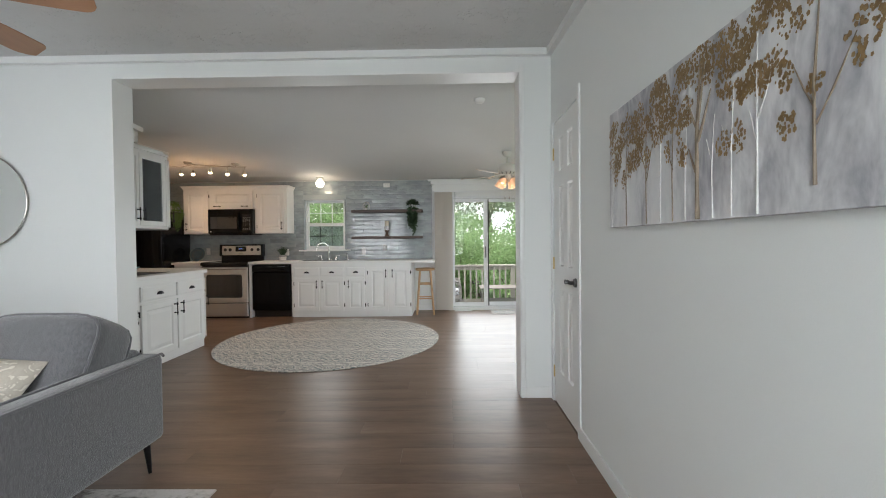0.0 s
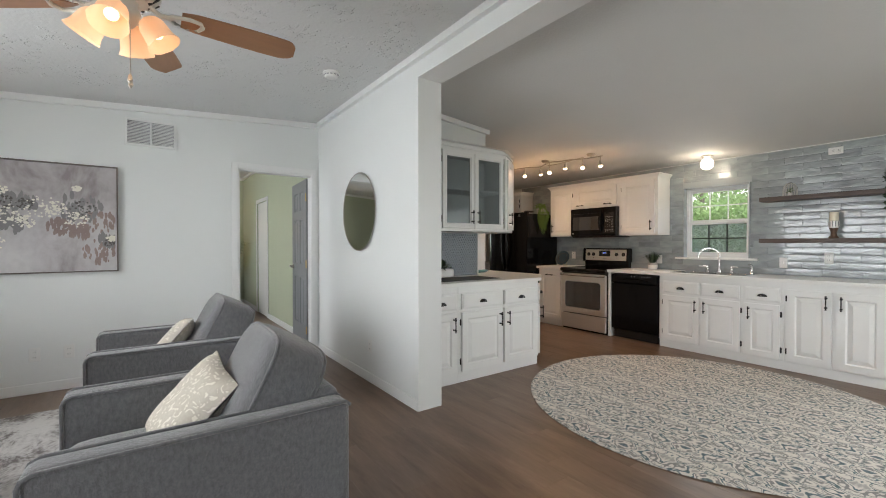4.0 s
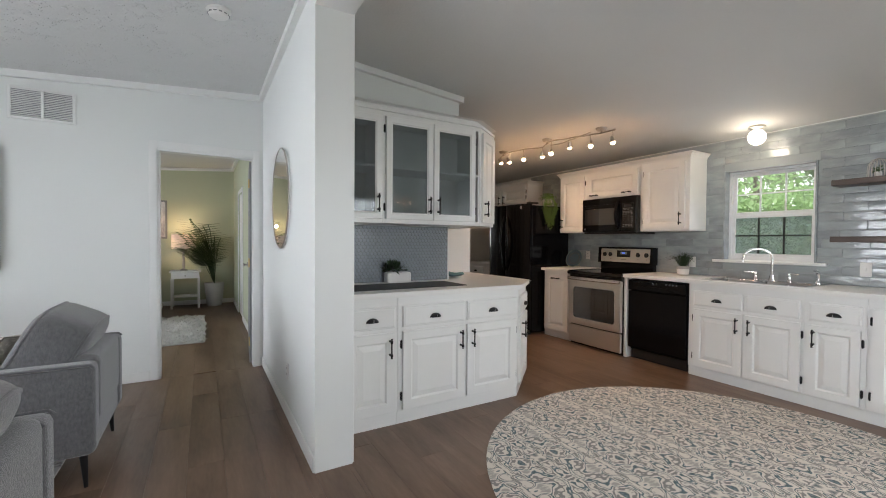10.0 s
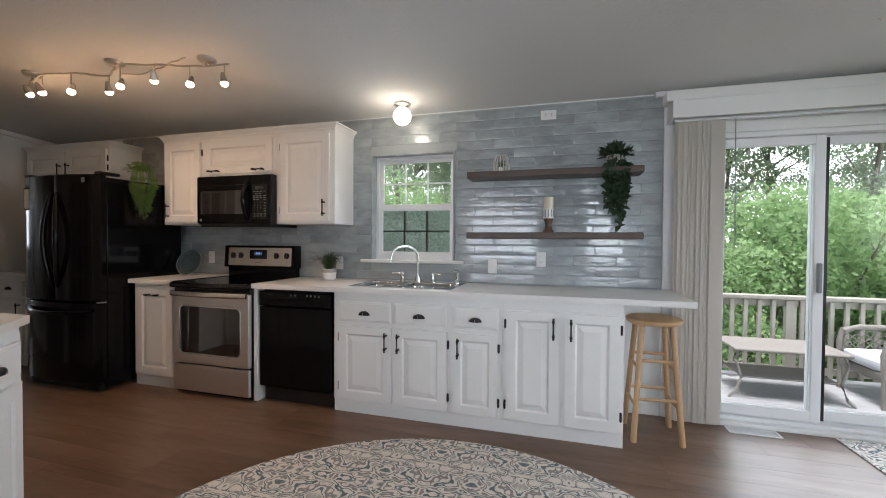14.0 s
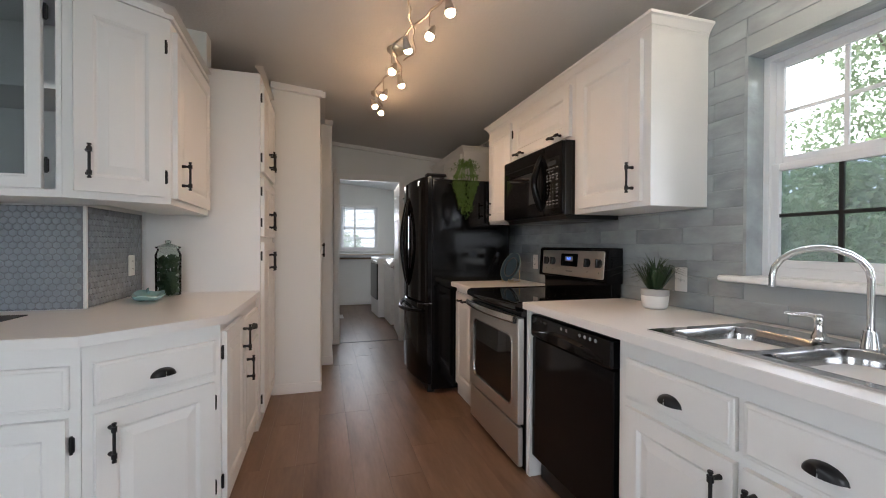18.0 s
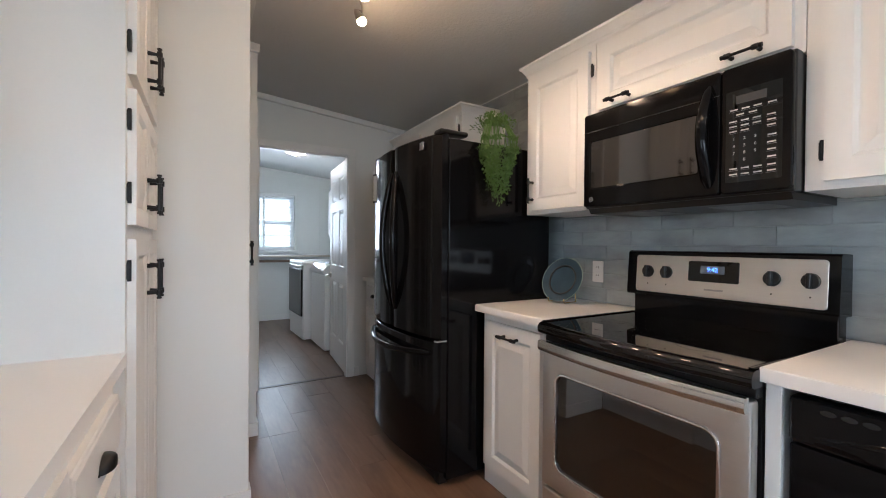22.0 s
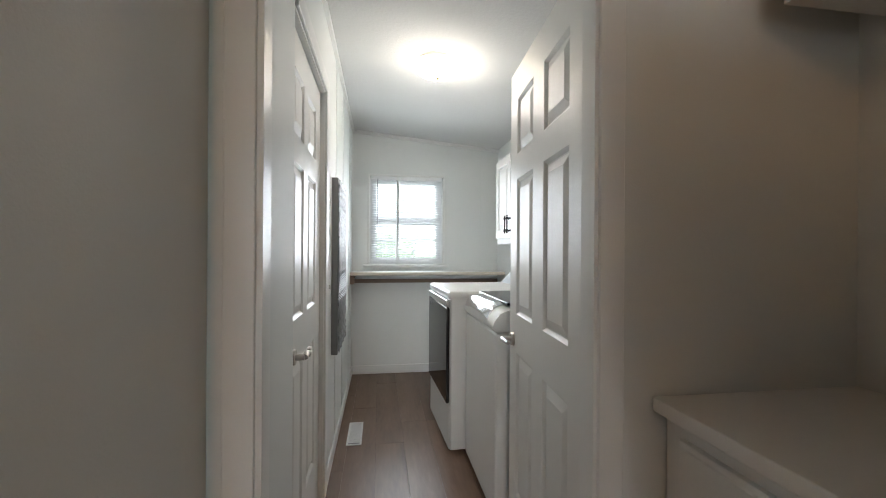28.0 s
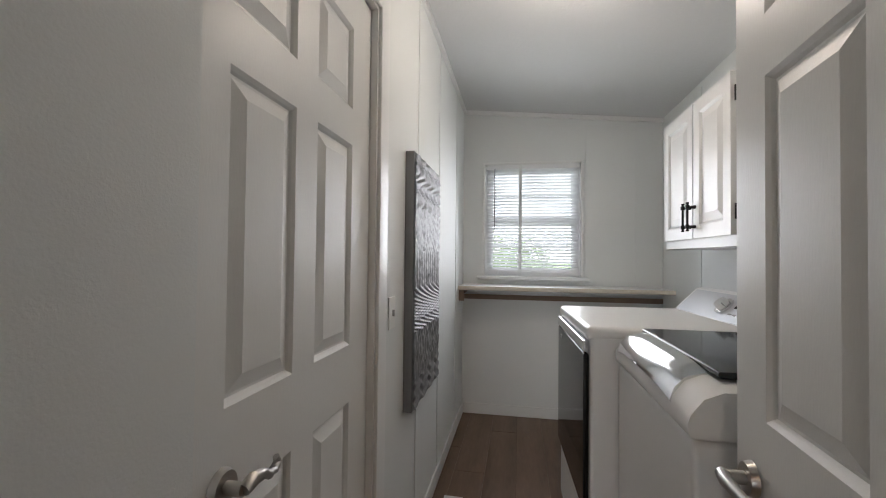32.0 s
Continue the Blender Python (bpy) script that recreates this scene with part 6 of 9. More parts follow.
def cushion(label, m, s, material, pattern=False):
    c = thing("throw_pillow", label, "pillow", m)
    n = 14

    def height(u, v):
        return 0.062 * max(0.0, (1 - u ** 4) * (1 - v ** 4)) ** 0.6 + 0.004

    def side(u, v):
        p = 1 - 0.06 * (1 - abs(u * v))
        return u * s / 2 * p, v * s / 2 * p

    bm = bmesh.new()
    for f in (-1, 1):
        g = [[bm.verts.new((side(2 * i / n - 1, 2 * j / n - 1)[0], f * height(2 * i / n - 1, 2 * j / n - 1), side(2 * i / n - 1, 2 * j / n - 1)[1])) for j in range(n + 1)] for i in range(n + 1)]
        for i in range(n):
            for j in range(n):
                bm.faces.new((g[i][j], g[i + 1][j], g[i + 1][j + 1], g[i][j + 1]))
    bmesh.ops.remove_doubles(bm, verts=bm.verts, dist=0.0005)
    part("cover", bm, material, c)
    if pattern:
        def tri(bm, pts, lift):
            grid = []
            for e in range(3):
                a, b = pts[e], pts[(e + 1) % 3]
                grid += [(a[0] + (b[0] - a[0]) * q / 4, a[1] + (b[1] - a[1]) * q / 4) for q in range(4)]
            cu, cv = sum(p[0] for p in pts) / 3, sum(p[1] for p in pts) / 3
            pts = [(min(max(p[0], -0.93), 0.93), p[1]) for p in pts]
            grid = [(min(max(p[0], -0.93), 0.93), p[1]) for p in grid]
            cu = min(max(cu, -0.93), 0.93)
            place = lambda u, v: bm.verts.new((side(u, v)[0], -height(u, v) - lift, side(u, v)[1]))
            mid, vs = place(cu, cv), [place(u, v) for u, v in grid]
            for q in range(len(vs)):
                bm.faces.new((mid, vs[q], vs[(q + 1) % len(vs)]))

        nr, nc = 4, 3
        for r in range(nr):
            z0, z1 = -0.96 + 1.92 * r / nr, -0.96 + 1.92 * (r + 1) / nr
            for i in range(-1, nc + 1):
                u0 = -0.9 + 1.8 / nc * (i + (0.5 if r % 2 else 0.0))
                u1 = u0 + 1.8 / nc
                um = (u0 + u1) / 2
                if not -0.93 < um < 0.93:
                    continue
                inv = bmesh.new()
                tri(inv, ((u0 + 0.02, z1 - 0.02), (um - 0.015, z1 - 0.02), ((u0 + um) / 2 - 0.14, z0 + 0.05)) if (r + i) % 2 else ((um + 0.015, z1 - 0.02), (u1 - 0.02, z1 - 0.02), ((u1 + um) / 2 + 0.14, z0 + 0.05)), 0.0018)
                part("printed_triangle", inv, M_CUSHMID, c, "pale grey printed triangle")
                blk = bmesh.new()
                tri(blk, ((u0 + 0.01, z0 + 0.02), (u1 - 0.01, z0 + 0.02), (um, z1)), 0.0024)
                part("printed_triangle", blk, M_CUSHBLACK, c, "black printed triangle")
                grey = bmesh.new()
                k = 0.62 if (r + i) % 2 else 0.5
                cz = z0 + 0.02 + (z1 - z0) * 0.32
                tri(grey, [(um + (p - um) * k, cz + (q - cz) * k) for p, q in ((u0, z0 + 0.02), (u1, z0 + 0.02), (um, z1))], 0.0036)
                part("printed_triangle", grey, M_CUSHGREY, c, "grey printed triangle")
    return c


cushion("white pillow with black and grey triangles on the sofa", pose(-1.70, 0.92, 0.585, -42, 18, 168), 0.41, M_CUSHWHITE, True)
cushion("white pillow with black and grey triangles on the sofa", pose(-2.70, 0.945, 0.665, -22, 5, 176), 0.45, M_CUSHWHITE, True)
cushion("cream damask pillow leaning in the armchair", pose(-1.59, 2.915, 0.57, -42, 8, 4), 0.42, M_CREAM)
cushion("cream damask pillow leaning in the armchair", pose(-3.055, 2.91, 0.575, -40, -8, -4), 0.40, M_CREAM)

# throw blanket: draped over the back, the seat and the front edge
M_THROW = mat("cream_throw", (0.76, 0.75, 0.72), 0.9, var=0.06, scale=20, fine=160, bump=0.003, sheen=0.4)
bm = bmesh.new()
line = [(0.43, 0.62), (0.44, 0.80), (0.52, 0.905), (0.62, 0.925), (0.74, 0.905), (0.815, 0.83), (0.865, 0.70), (0.915, 0.56), (0.97, 0.49), (1.15, 0.478), (1.33, 0.472), (1.405, 0.44), (1.425, 0.37), (1.43, 0.30)]
nu = 18
grid = []
for i, (y, z) in enumerate(line):
    u = i / (len(line) - 1)
    x0, x1 = -2.16 - 0.37 * u ** 1.6 + 0.03 * math.sin(7 * u), -2.64 - 0.38 * u ** 1.2
    grid.append([bm.verts.new((x0 + (x1 - x0) * j / nu, y - 0.04 + 0.012 * math.sin(j * 1.9 + i), z + 0.012 * math.sin(j * 1.7 + i * 0.8) + 0.012 + (0.02 * math.sin(j * 0.9) if u > 0.6 else 0))) for j in range(nu + 1)])
for a, b in zip(grid, grid[1:]):
    for j in range(nu):
        bm.faces.new((a[j], a[j + 1], b[j + 1], b[j]))
th = part("throw_blanket", bm, M_THROW)
th.modifiers.new("thick", "SOLIDIFY").thickness = 0.014
sub = th.modifiers.new("soft", "SUBSURF")
sub.levels = sub.render_levels = 2
tagged(th, "cream knitted throw draped over the sofa back", "throw")

# ---- tables, lamps, plants ----
M_MARBLE = ramp_mat("white_marble", "noise", 4, [(0.3, (0.80, 0.79, 0.77)), (0.52, (0.78, 0.77, 0.75)), (0.56, (0.55, 0.54, 0.52)), (0.60, (0.79, 0.78, 0.76))], 0.2, (1, 1, 1), 0, 0.5)
M_LINEN = mat("linen_shade", (0.74, 0.66, 0.63), 0.9, var=0.05, scale=6, fine=300, bump=0.0004, thin=0.45)
M_BLUSHGLASS = glass_mat("clear_lamp_glass", (0.93, 0.94, 0.95), 0.02, 0.10, 1.4)


def side_table(label, m, marble_base):
    s = thing("side_table", label, "side table", m)
    part("tabletop", lathe(bmesh.new(), [(0.235, 0.625), (0.248, 0.629), (0.25, 0.637), (0.246, 0.645), (0.001, 0.645)], 48), M_MARBLE, s, "round white marble top")
    part("post", cyl(bmesh.new(), (0, 0, 0.14), (0, 0, 0.626), 0.019), M_BLACK, s)
    part("foot", lathe(bmesh.new(), [(0.115, 0.0), (0.118, 0.012), (0.055, 0.19), (0.045, 0.205), (0.001, 0.206)], 32), M_MARBLE, s, "conical white marble foot")
    return s


side_table("round white marble side table with a black post", at(-1.06, 1.0), True)
side_table("round white marble side table with a black post", at(-3.335, 0.91), True)


def table_lamp(label, m, watts, prof, base_mat, r=0.215):
    s = thing("table_lamp", label, "table lamp", m)
    part("foot", lathe(bmesh.new(), [(0.065, 0), (0.068, 0.012), (0.03, 0.03)], 24), M_BRASS if base_mat is M_BLUSHGLASS else base_mat, s)
    prof = [(q, zz * 1.13) for q, zz in prof]
    part("body", lathe(bmesh.new(), prof, 32), base_mat, s, "ribbed glass lamp body")
    z = prof[-1][1]
    part("stem", cyl(bmesh.new(), (0, 0, z), (0, 0, 0.66), 0.009), M_BRASS, s)
    bm = bmesh.new()
    rings = [[bm.verts.new((q * math.cos(6.28319 * i / 40), q * math.sin(6.28319 * i / 40), zz)) for i in range(40)] for q, zz in ((r, 0.415), (r * 0.965, 0.675))]
    for i in range(40):
        bm.faces.new((rings[0][i], rings[0][(i + 1) % 40], rings[1][(i + 1) % 40], rings[1][i]))
    sh = part("shade", bm, M_LINEN, s, "pale linen drum shade")
    part("shade_ring", tube(bmesh.new(), [(r * math.cos(6.28319 * i / 32), r * math.sin(6.28319 * i / 32), 0.415) for i in range(33)], 0.003, 6), M_LINEN, sh)
    part("finial", lathe(bmesh.new(), [(0.004, 0.66), (0.012, 0.675), (0.010, 0.69), (0.002, 0.70)], 12), M_BRASS, s)
    bulb("lamp_bulb", m @ Vector((0, 0, 0.53)), watts)
    return s


table_lamp("clear glass gourd table lamp with a blush shade, lit", at(-1.085, 0.90, 0.645), 1.6, [(0.03, 0.02), (0.085, 0.05), (0.10, 0.10), (0.085, 0.16), (0.045, 0.20), (0.035, 0.23), (0.05, 0.26), (0.03, 0.30), (0.012, 0.33)], M_BLUSHGLASS, 0.20)
table_lamp("stacked glass ball table lamp with a white shade, lit", at(-3.315, 0.838, 0.645), 1.8, [(0.03, 0.02), (0.07, 0.045), (0.075, 0.08), (0.045, 0.115), (0.065, 0.14), (0.068, 0.17), (0.04, 0.205), (0.055, 0.23), (0.055, 0.255), (0.03, 0.285), (0.012, 0.31)], M_BLUSHGLASS, 0.20)


def leaf_at(bm, p, d, n, length, width, fold=0.25, up=None):
    """One folded leaf blade from p along d."""
    d = Vector(d).normalized()
    s = d.cross(Vector(n)).normalized() * width / 2
    q = Vector(n).normalized()
    p = Vector(p)
    a, b = bm.verts.new(p), bm.verts.new(p + d * length)
    m1 = bm.verts.new(p + d * length * 0.45 - q * width * fold * 0.3)
    l1, r1 = bm.verts.new(p + d * length * 0.4 + s), bm.verts.new(p + d * length * 0.4 - s)
    for f in ((a, m1, l1), (l1, m1, b), (a, r1, m1), (m1, r1, b)):
        bm.faces.new(f)


def rv(rng, k=1.0):
    return Vector((rng.uniform(-k, k), rng.uniform(-k, k), rng.uniform(-k, k)))


def bush(bm, rng, c, r, h, n, size):
    for _ in range(n):
        a, e = rng.uniform(0, 6.283), rng.uniform(0.1, 1.4)
        d = Vector((math.cos(a) * math.cos(e), math.sin(a) * math.cos(e), math.sin(e)))
        k = rng.uniform(0.45, 1.0)
        p = Vector(c) + Vector((d.x * r * k, d.y * r * k, d.z * h * k))
        leaf_at(bm, p, d + rv(rng, 0.6), Vector((0, 0, 1)) + rv(rng, 0.5), size * rng.uniform(0.7, 1.3), size * 0.55)


def pot_plant(label, m, pot_r, pot_h, r, h, n, size, seed, pot_mat=M_CERAMIC, leaf_mat=M_LEAF, rim=None):
    s = thing("potted_plant", label, "plant", m)
    p = part("pot", lathe(bmesh.new(), [(pot_r * 0.8, 0), (pot_r * 0.95, 0.01), (pot_r, pot_h), (pot_r * 0.88, pot_h), (pot_r * 0.86, pot_h - 0.012), (0.001, pot_h - 0.012)], 28), pot_mat, s)
    if rim:
        part("rim_band", lathe(bmesh.new(), [(pot_r * 0.975, pot_h * 0.62), (pot_r * 1.012, pot_h * 0.64), (pot_r * 1.02, pot_h + 0.001), (pot_r * 0.95, pot_h + 0.001)], 28), rim, p, "grey band")
    part("soil", cyl(bmesh.new(), (0, 0, pot_h - 0.012), (0, 0, pot_h - 0.006), pot_r * 0.86), M_SOIL, s)
    bm = bmesh.new()
    rng = random.Random(seed)
    bush(bm, rng, (0, 0, pot_h - 0.01), r, h, n, size)
    for _ in range(12):
        a = rng.uniform(0, 6.28)
        tube(bm, [(0, 0, pot_h - 0.02), (r * 0.5 * math.cos(a), r * 0.5 * math.sin(a), pot_h + h * 0.5)], 0.0018, 5)
    part("foliage", bm, leaf_mat, s)
    return s


M_GREYPOT = mat("grey_pot", (0.42, 0.41, 0.40), 0.6, var=0.06)
pot_plant("leafy green plant in a grey pot on the side table", at(-0.965, 1.075, 0.645), 0.055, 0.085, 0.105, 0.11, 260, 0.035, 3, M_GREYPOT)
pot_plant("leafy green plant in a grey pot beside the lamp", at(-3.325, 1.03, 0.645), 0.048, 0.07, 0.085, 0.11, 200, 0.032, 4, M_GREYPOT)

M_PALETOP = mat("pale_veined_top", (0.46, 0.445, 0.42), 0.12, var=0.22, scale=7, fine=40, coat=0.3)
ct = thing("coffee_table", "small round pale-topped coffee table on splayed black legs", "coffee table", at(-2.31, 1.88))
part("tabletop", lathe(bmesh.new(), [(0.001, 0.358), (0.296, 0.358), (0.302, 0.364), (0.296, 0.370), (0.001, 0.370)], 48), M_PALETOP, ct, "pale veined glossy top")
part("rim", lathe(bmesh.new(), [(0.285, 0.352), (0.306, 0.354), (0.309, 0.364), (0.306, 0.3715), (0.303, 0.372), (0.300, 0.364), (0.285, 0.357)], 48), M_BLACK, ct, "thin dark metal rim")
for a in (292, 52, 172):
    u = (math.cos(radians(a)), math.sin(radians(a)))
    part("leg", cyl(bmesh.new(), (u[0] * 0.315, u[1] * 0.315, 0.012), (u[0] * 0.11, u[1] * 0.11, 0.357), 0.009, 0.016, 12), M_BLACK, ct)
M_MAT = ramp_mat("woven_mat", "F1", 60, [(0.0, (0.30, 0.31, 0.25)), (0.4, (0.42, 0.43, 0.36)), (0.7, (0.16, 0.17, 0.13))], 0.9, (1, 1, 1), 0.002)
tagged(part("placemat", lathe(bmesh.new(), [(0.205, 0.3705), (0.208, 0.374), (0.20, 0.377), (0.001, 0.377)], 40, (-2.30, 1.885, 0)), M_MAT), "round woven green-grey placemat on the coffee table", "placemat")
M_VASE = mat("etched_vase", (0.70, 0.69, 0.66), 0.3, var=0.1, scale=12, fine=60, bump=0.002)
v = thing("flower_vase", "faceted white vase of white blooms and dark sprigs", "vase", at(-2.215, 1.933, 0.378))
part("vase", lathe(bmesh.new(), [(0.05, 0), (0.062, 0.02), (0.074, 0.10), (0.070, 0.15), (0.046, 0.19), (0.042, 0.215), (0.05, 0.225)], 10), M_VASE, v)
for i in range(10):
    a0, a1 = 6.28319 * i / 10, 6.28319 * (i + 1) / 10
    part("facet_line", tube(bmesh.new(), [(0.064 * math.cos(a0), 0.064 * math.sin(a0), 0.02), (0.0755 * math.cos(a1), 0.0755 * math.sin(a1), 0.10), (0.048 * math.cos(a0), 0.048 * math.sin(a0), 0.19)], 0.0022, 5), M_BLACKPLASTIC, v)
rng = random.Random(8)
M_PETAL = mat("white_petal", (0.80, 0.79, 0.75), 0.6, var=0.03, thin=0.25)


def petal(bm, c, d, up, length, width):
    """A cupped petal from c along d, curling towards up."""
    d, up = Vector(d).normalized(), Vector(up).normalized()
    s = d.cross(up).normalized()
    rows = []
    for u, w, h in ((0.05, 0.25, 0.0), (0.4, 0.9, 0.10), (0.75, 1.0, 0.24), (1.0, 0.55, 0.34)):
        rows.append([bm.verts.new(Vector(c) + d * length * u + s * width / 2 * w * k + up * (length * h + abs(k) * width * 0.12)) for k in (-1, 0, 1)])
    for a, b in zip(rows, rows[1:]):
        for k in (0, 1):
            bm.faces.new((a[k], a[k + 1], b[k + 1], b[k]))


for c, tip in (((0.0, 0.0, 0.345), (0, 0, 1)), ((0.075, 0.03, 0.315), (0.8, 0.3, 1)), ((-0.075, 0.02, 0.315), (-0.8, 0.2, 1)), ((0.02, -0.08, 0.31), (0.1, -1, 0.8)), ((-0.02, 0.085, 0.315), (-0.1, 1, 0.9)), ((0.08, -0.06, 0.275), (1, -0.8, 0.4)), ((-0.075, -0.06, 0.28), (-1, -0.8, 0.5)), ((0.07, 0.085, 0.285), (0.8, 1, 0.5))):
    bm, n = bmesh.new(), Vector(tip).normalized()
    a = n.orthogonal().normalized()
    b = n.cross(a)
    for ring, (count, tilt, size) in enumerate(((6, 0.12, 0.068), (5, 0.6, 0.058), (4, 1.4, 0.04))):
        for k in range(count):
            q = 6.28319 * k / count + ring * 0.5 + rng.uniform(-0.15, 0.15)
            petal(bm, Vector(c) + Vector((0, 0, 0.09)) + n * 0.004 * ring, (a * math.cos(q) + b * math.sin(q)) + n * tilt, n, size * rng.uniform(0.9, 1.1), size * 0.85)
    part("bloom", bm, M_PETAL, v, "white artificial bloom")
bm = bmesh.new()
bush(bm, rng, (0, 0, 0.24), 0.11, 0.10, 110, 0.07)
for _ in range(9):
    a = rng.uniform(0, 6.28)
    tube(bm, [(0, 0, 0.05), (0.03 * math.cos(a), 0.03 * math.sin(a), 0.22), (0.05 * math.cos(a), 0.05 * math.sin(a), 0.40)], 0.0025, 5)
part("foliage", bm, M_LEAF2, v)
bm = bmesh.new()
for ax, ay in ((-0.055, -0.03), (-0.02, 0.06)):
    tip = Vector((ax * 1.5, ay * 1.5, 0.645))
    tube(bm, [(0, 0, 0.2), (ax * 0.7, ay * 0.7, 0.42), tip], 0.003, 5)
    for i in range(14):
        p = Vector((ax * 0.8, ay * 0.8, 0.46)).lerp(tip, i / 14)
        leaf_at(bm, p, rv(rng, 1) + Vector((0, 0, 0.6)), rv(rng, 1), 0.03, 0.016)
part("sprig", bm, mat("dark_sprig", (0.03, 0.035, 0.032), 0.7, var=0.2), v, "dark grey berry sprigs")

# ---- rugs ----
M_RUG = ramp_mat("distressed_rug", "noise", 5.5, [(0.30, (0.20, 0.18, 0.172)), (0.40, (0.36, 0.338, 0.325)), (0.48, (0.52, 0.50, 0.485)), (0.60, (0.63, 0.61, 0.59))], 0.95, (0.7, 1.0, 1), 0.003, 0.10, 0.55, 0, 0.1, 6, 14.0)
tagged(part("area_rug", B((-3.80, 0.80, 0.0), (-0.70, 3.23, 0.011), 0.004), M_RUG), "grey distressed low-pile area rug", "rug")
CREAM, TEAL, SAND, INK = (0.70, 0.66, 0.60), (0.10, 0.14, 0.15), (0.42, 0.405, 0.38), (0.27, 0.265, 0.255)
M_ROUND = ramp_mat("scroll_rug", "noise", 8.0, [(0.32, SAND), (0.35, CREAM), (0.395, CREAM), (0.405, (0.20, 0.25, 0.27)), (0.445, TEAL), (0.455, CREAM), (0.50, CREAM), (0.51, INK), (0.545, INK), (0.555, CREAM), (0.60, CREAM), (0.612, SAND), (0.635, TEAL), (0.67, (0.24, 0.29, 0.31)), (0.682, CREAM)], 0.95, (1, 1.2, 1), 0.002, 0.20, 0.07, 0, 0.1, 0, 0.9, (0.24, 0.32))
tagged(part("round_rug", lathe(bmesh.new(), [(1.342, 0.0), (1.35, 0.004), (1.345, 0.009), (0.001, 0.010)], 96, (-1.03, 6.425, 0)), M_ROUND), "round cream rug with grey-blue scroll pattern", "rug")
rm = part("door_mat", B((1.18, 8.10, 0.0), (1.95, 8.52, 0.009), 0.003), M_ROUND)
tagged(rm, "small patterned mat by the sliding door", "mat")

# ---- sliding door, valance and vertical blind ----
sl = tagged(new("sliding_door"), "white vinyl sliding glass door to the deck", "door", "", "structure")
sl.matrix_basis = at(0, 0)
y0 = YN + 0.045
bm = bmesh.new()
for a, b in (((SX0, 0.03), (SX0 + 0.04, SZ)), ((SX1 - 0.04, 0.03), (SX1, SZ)), ((SX0 + 0.04, SZ - 0.035), (SX1 - 0.04, SZ)), ((SX0 + 0.04, 0.03), (SX1 - 0.04, 0.055))):
    bx(bm, (a[0], YN - 0.004, a[1]), (b[0], YN + 0.13, b[1]), 0.003)
part("door_frame", bm, M_VINYL, sl)
for x0, x1, y, nm in ((SX0 + 0.03, 1.145, YN + 0.03, "sliding_panel"), (1.085, SX1 - 0.03, YN + 0.075, "fixed_panel")):
    bm = bmesh.new()
    e = 0.075 if nm == "fixed_panel" else 0.06
    for a, b in (((x0, 0.057), (x0 + e, SZ - 0.037)), ((x1 - e, 0.057), (x1, SZ - 0.037)), ((x0 + e, 0.057), (x1 - e, 0.057 + 0.07)), ((x0 + e, SZ - 0.037 - 0.06), (x1 - e, SZ - 0.037))):
        bx(bm, (a[0], y, a[1]), (b[0], y + 0.036, b[1]), 0.004)
    p = part(nm, bm, M_VINYL, sl)
    g = part("pane", B((x0 + e - 0.006, y + 0.016, 0.12), (x1 - e + 0.006, y + 0.020, SZ - 0.09)), M_GLASS, p)
    g.visible_shadow = False
    if nm == "sliding_panel":
        part("pull_handle", B((x1 - 0.045, y - 0.03, 0.93), (x1 - 0.02, y, 1.13), 0.006), M_GREYTRIM, p, "grey pull handle")
    else:
        part("screen_edge", B((x0 + e, y - 0.012, 0.06), (x0 + e + 0.018, y - 0.001, SZ - 0.05)), M_BLACKPLASTIC, p, "dark screen edge")
bm = bmesh.new()
bx(bm, (0.165, YN - 0.016, 0), (0.235, YN, 2.10), 0.003)
bx(bm, (0.50, YN - 0.014, SZ), (2.5, YN, 2.11), 0.003)
bx(bm, (SX0 - 0.02, YN - 0.05, 0.0), (SX1, YN + 0.04, 0.028), 0.003)
structure("slider_trim", bm, M_TRIM, "white casing and sill of the sliding door", "trim")
val = thing("valance", "pale grey wall-mounted valance over the sliding door", "valance", at(0, 0))
part("face_board", B((0.185, 8.415, 2.105), (2.60, 8.43, 2.225), 0.002), M_TRIM, val)
part("top_board", B((0.185, 8.43, 2.20), (2.60, YN - 0.004, 2.225)), M_TRIM, val)
part("cap", B((0.15, 8.44, 2.228), (2.60, YN - 0.004, 2.30), 0.004), M_TRIM, val)
part("return_board", B((0.185, 8.43, 2.105), (0.20, YN - 0.004, 2.2)), M_TRIM, val)
M_VBLIND = mat("vertical_blind", (0.72, 0.68, 0.62), 0.7, var=0.03, fine=200, thin=0.45, squeeze=(1, 1, 0.1))
vb = thing("vertical_blind", "stacked greige vertical blind drawn to one side", "blind", at(0, 0))
bm = bmesh.new()
bx(bm, (-0.038, -0.0008, 0.015), (0.038, 0.0008, 2.10))
vane = mesh_of("vane", bm, M_VBLIND)
for i in range(24):
    shared("vane", vane, vb, pose(0.250 + 0.0104 * i, 8.49 + 0.008 * math.sin(i * 2.3), 0, 0, 0, 14 + 2 * math.sin(i * 1.7)))
part("track", B((0.21, 8.47, 2.09), (2.55, 8.51, 2.104)), M_VINYL, vb)
part("wand", cyl(bmesh.new(), (0.575, 8.45, 1.25), (0.572, 8.47, 2.09), 0.004, n=6), M_GREYTRIM, vb)

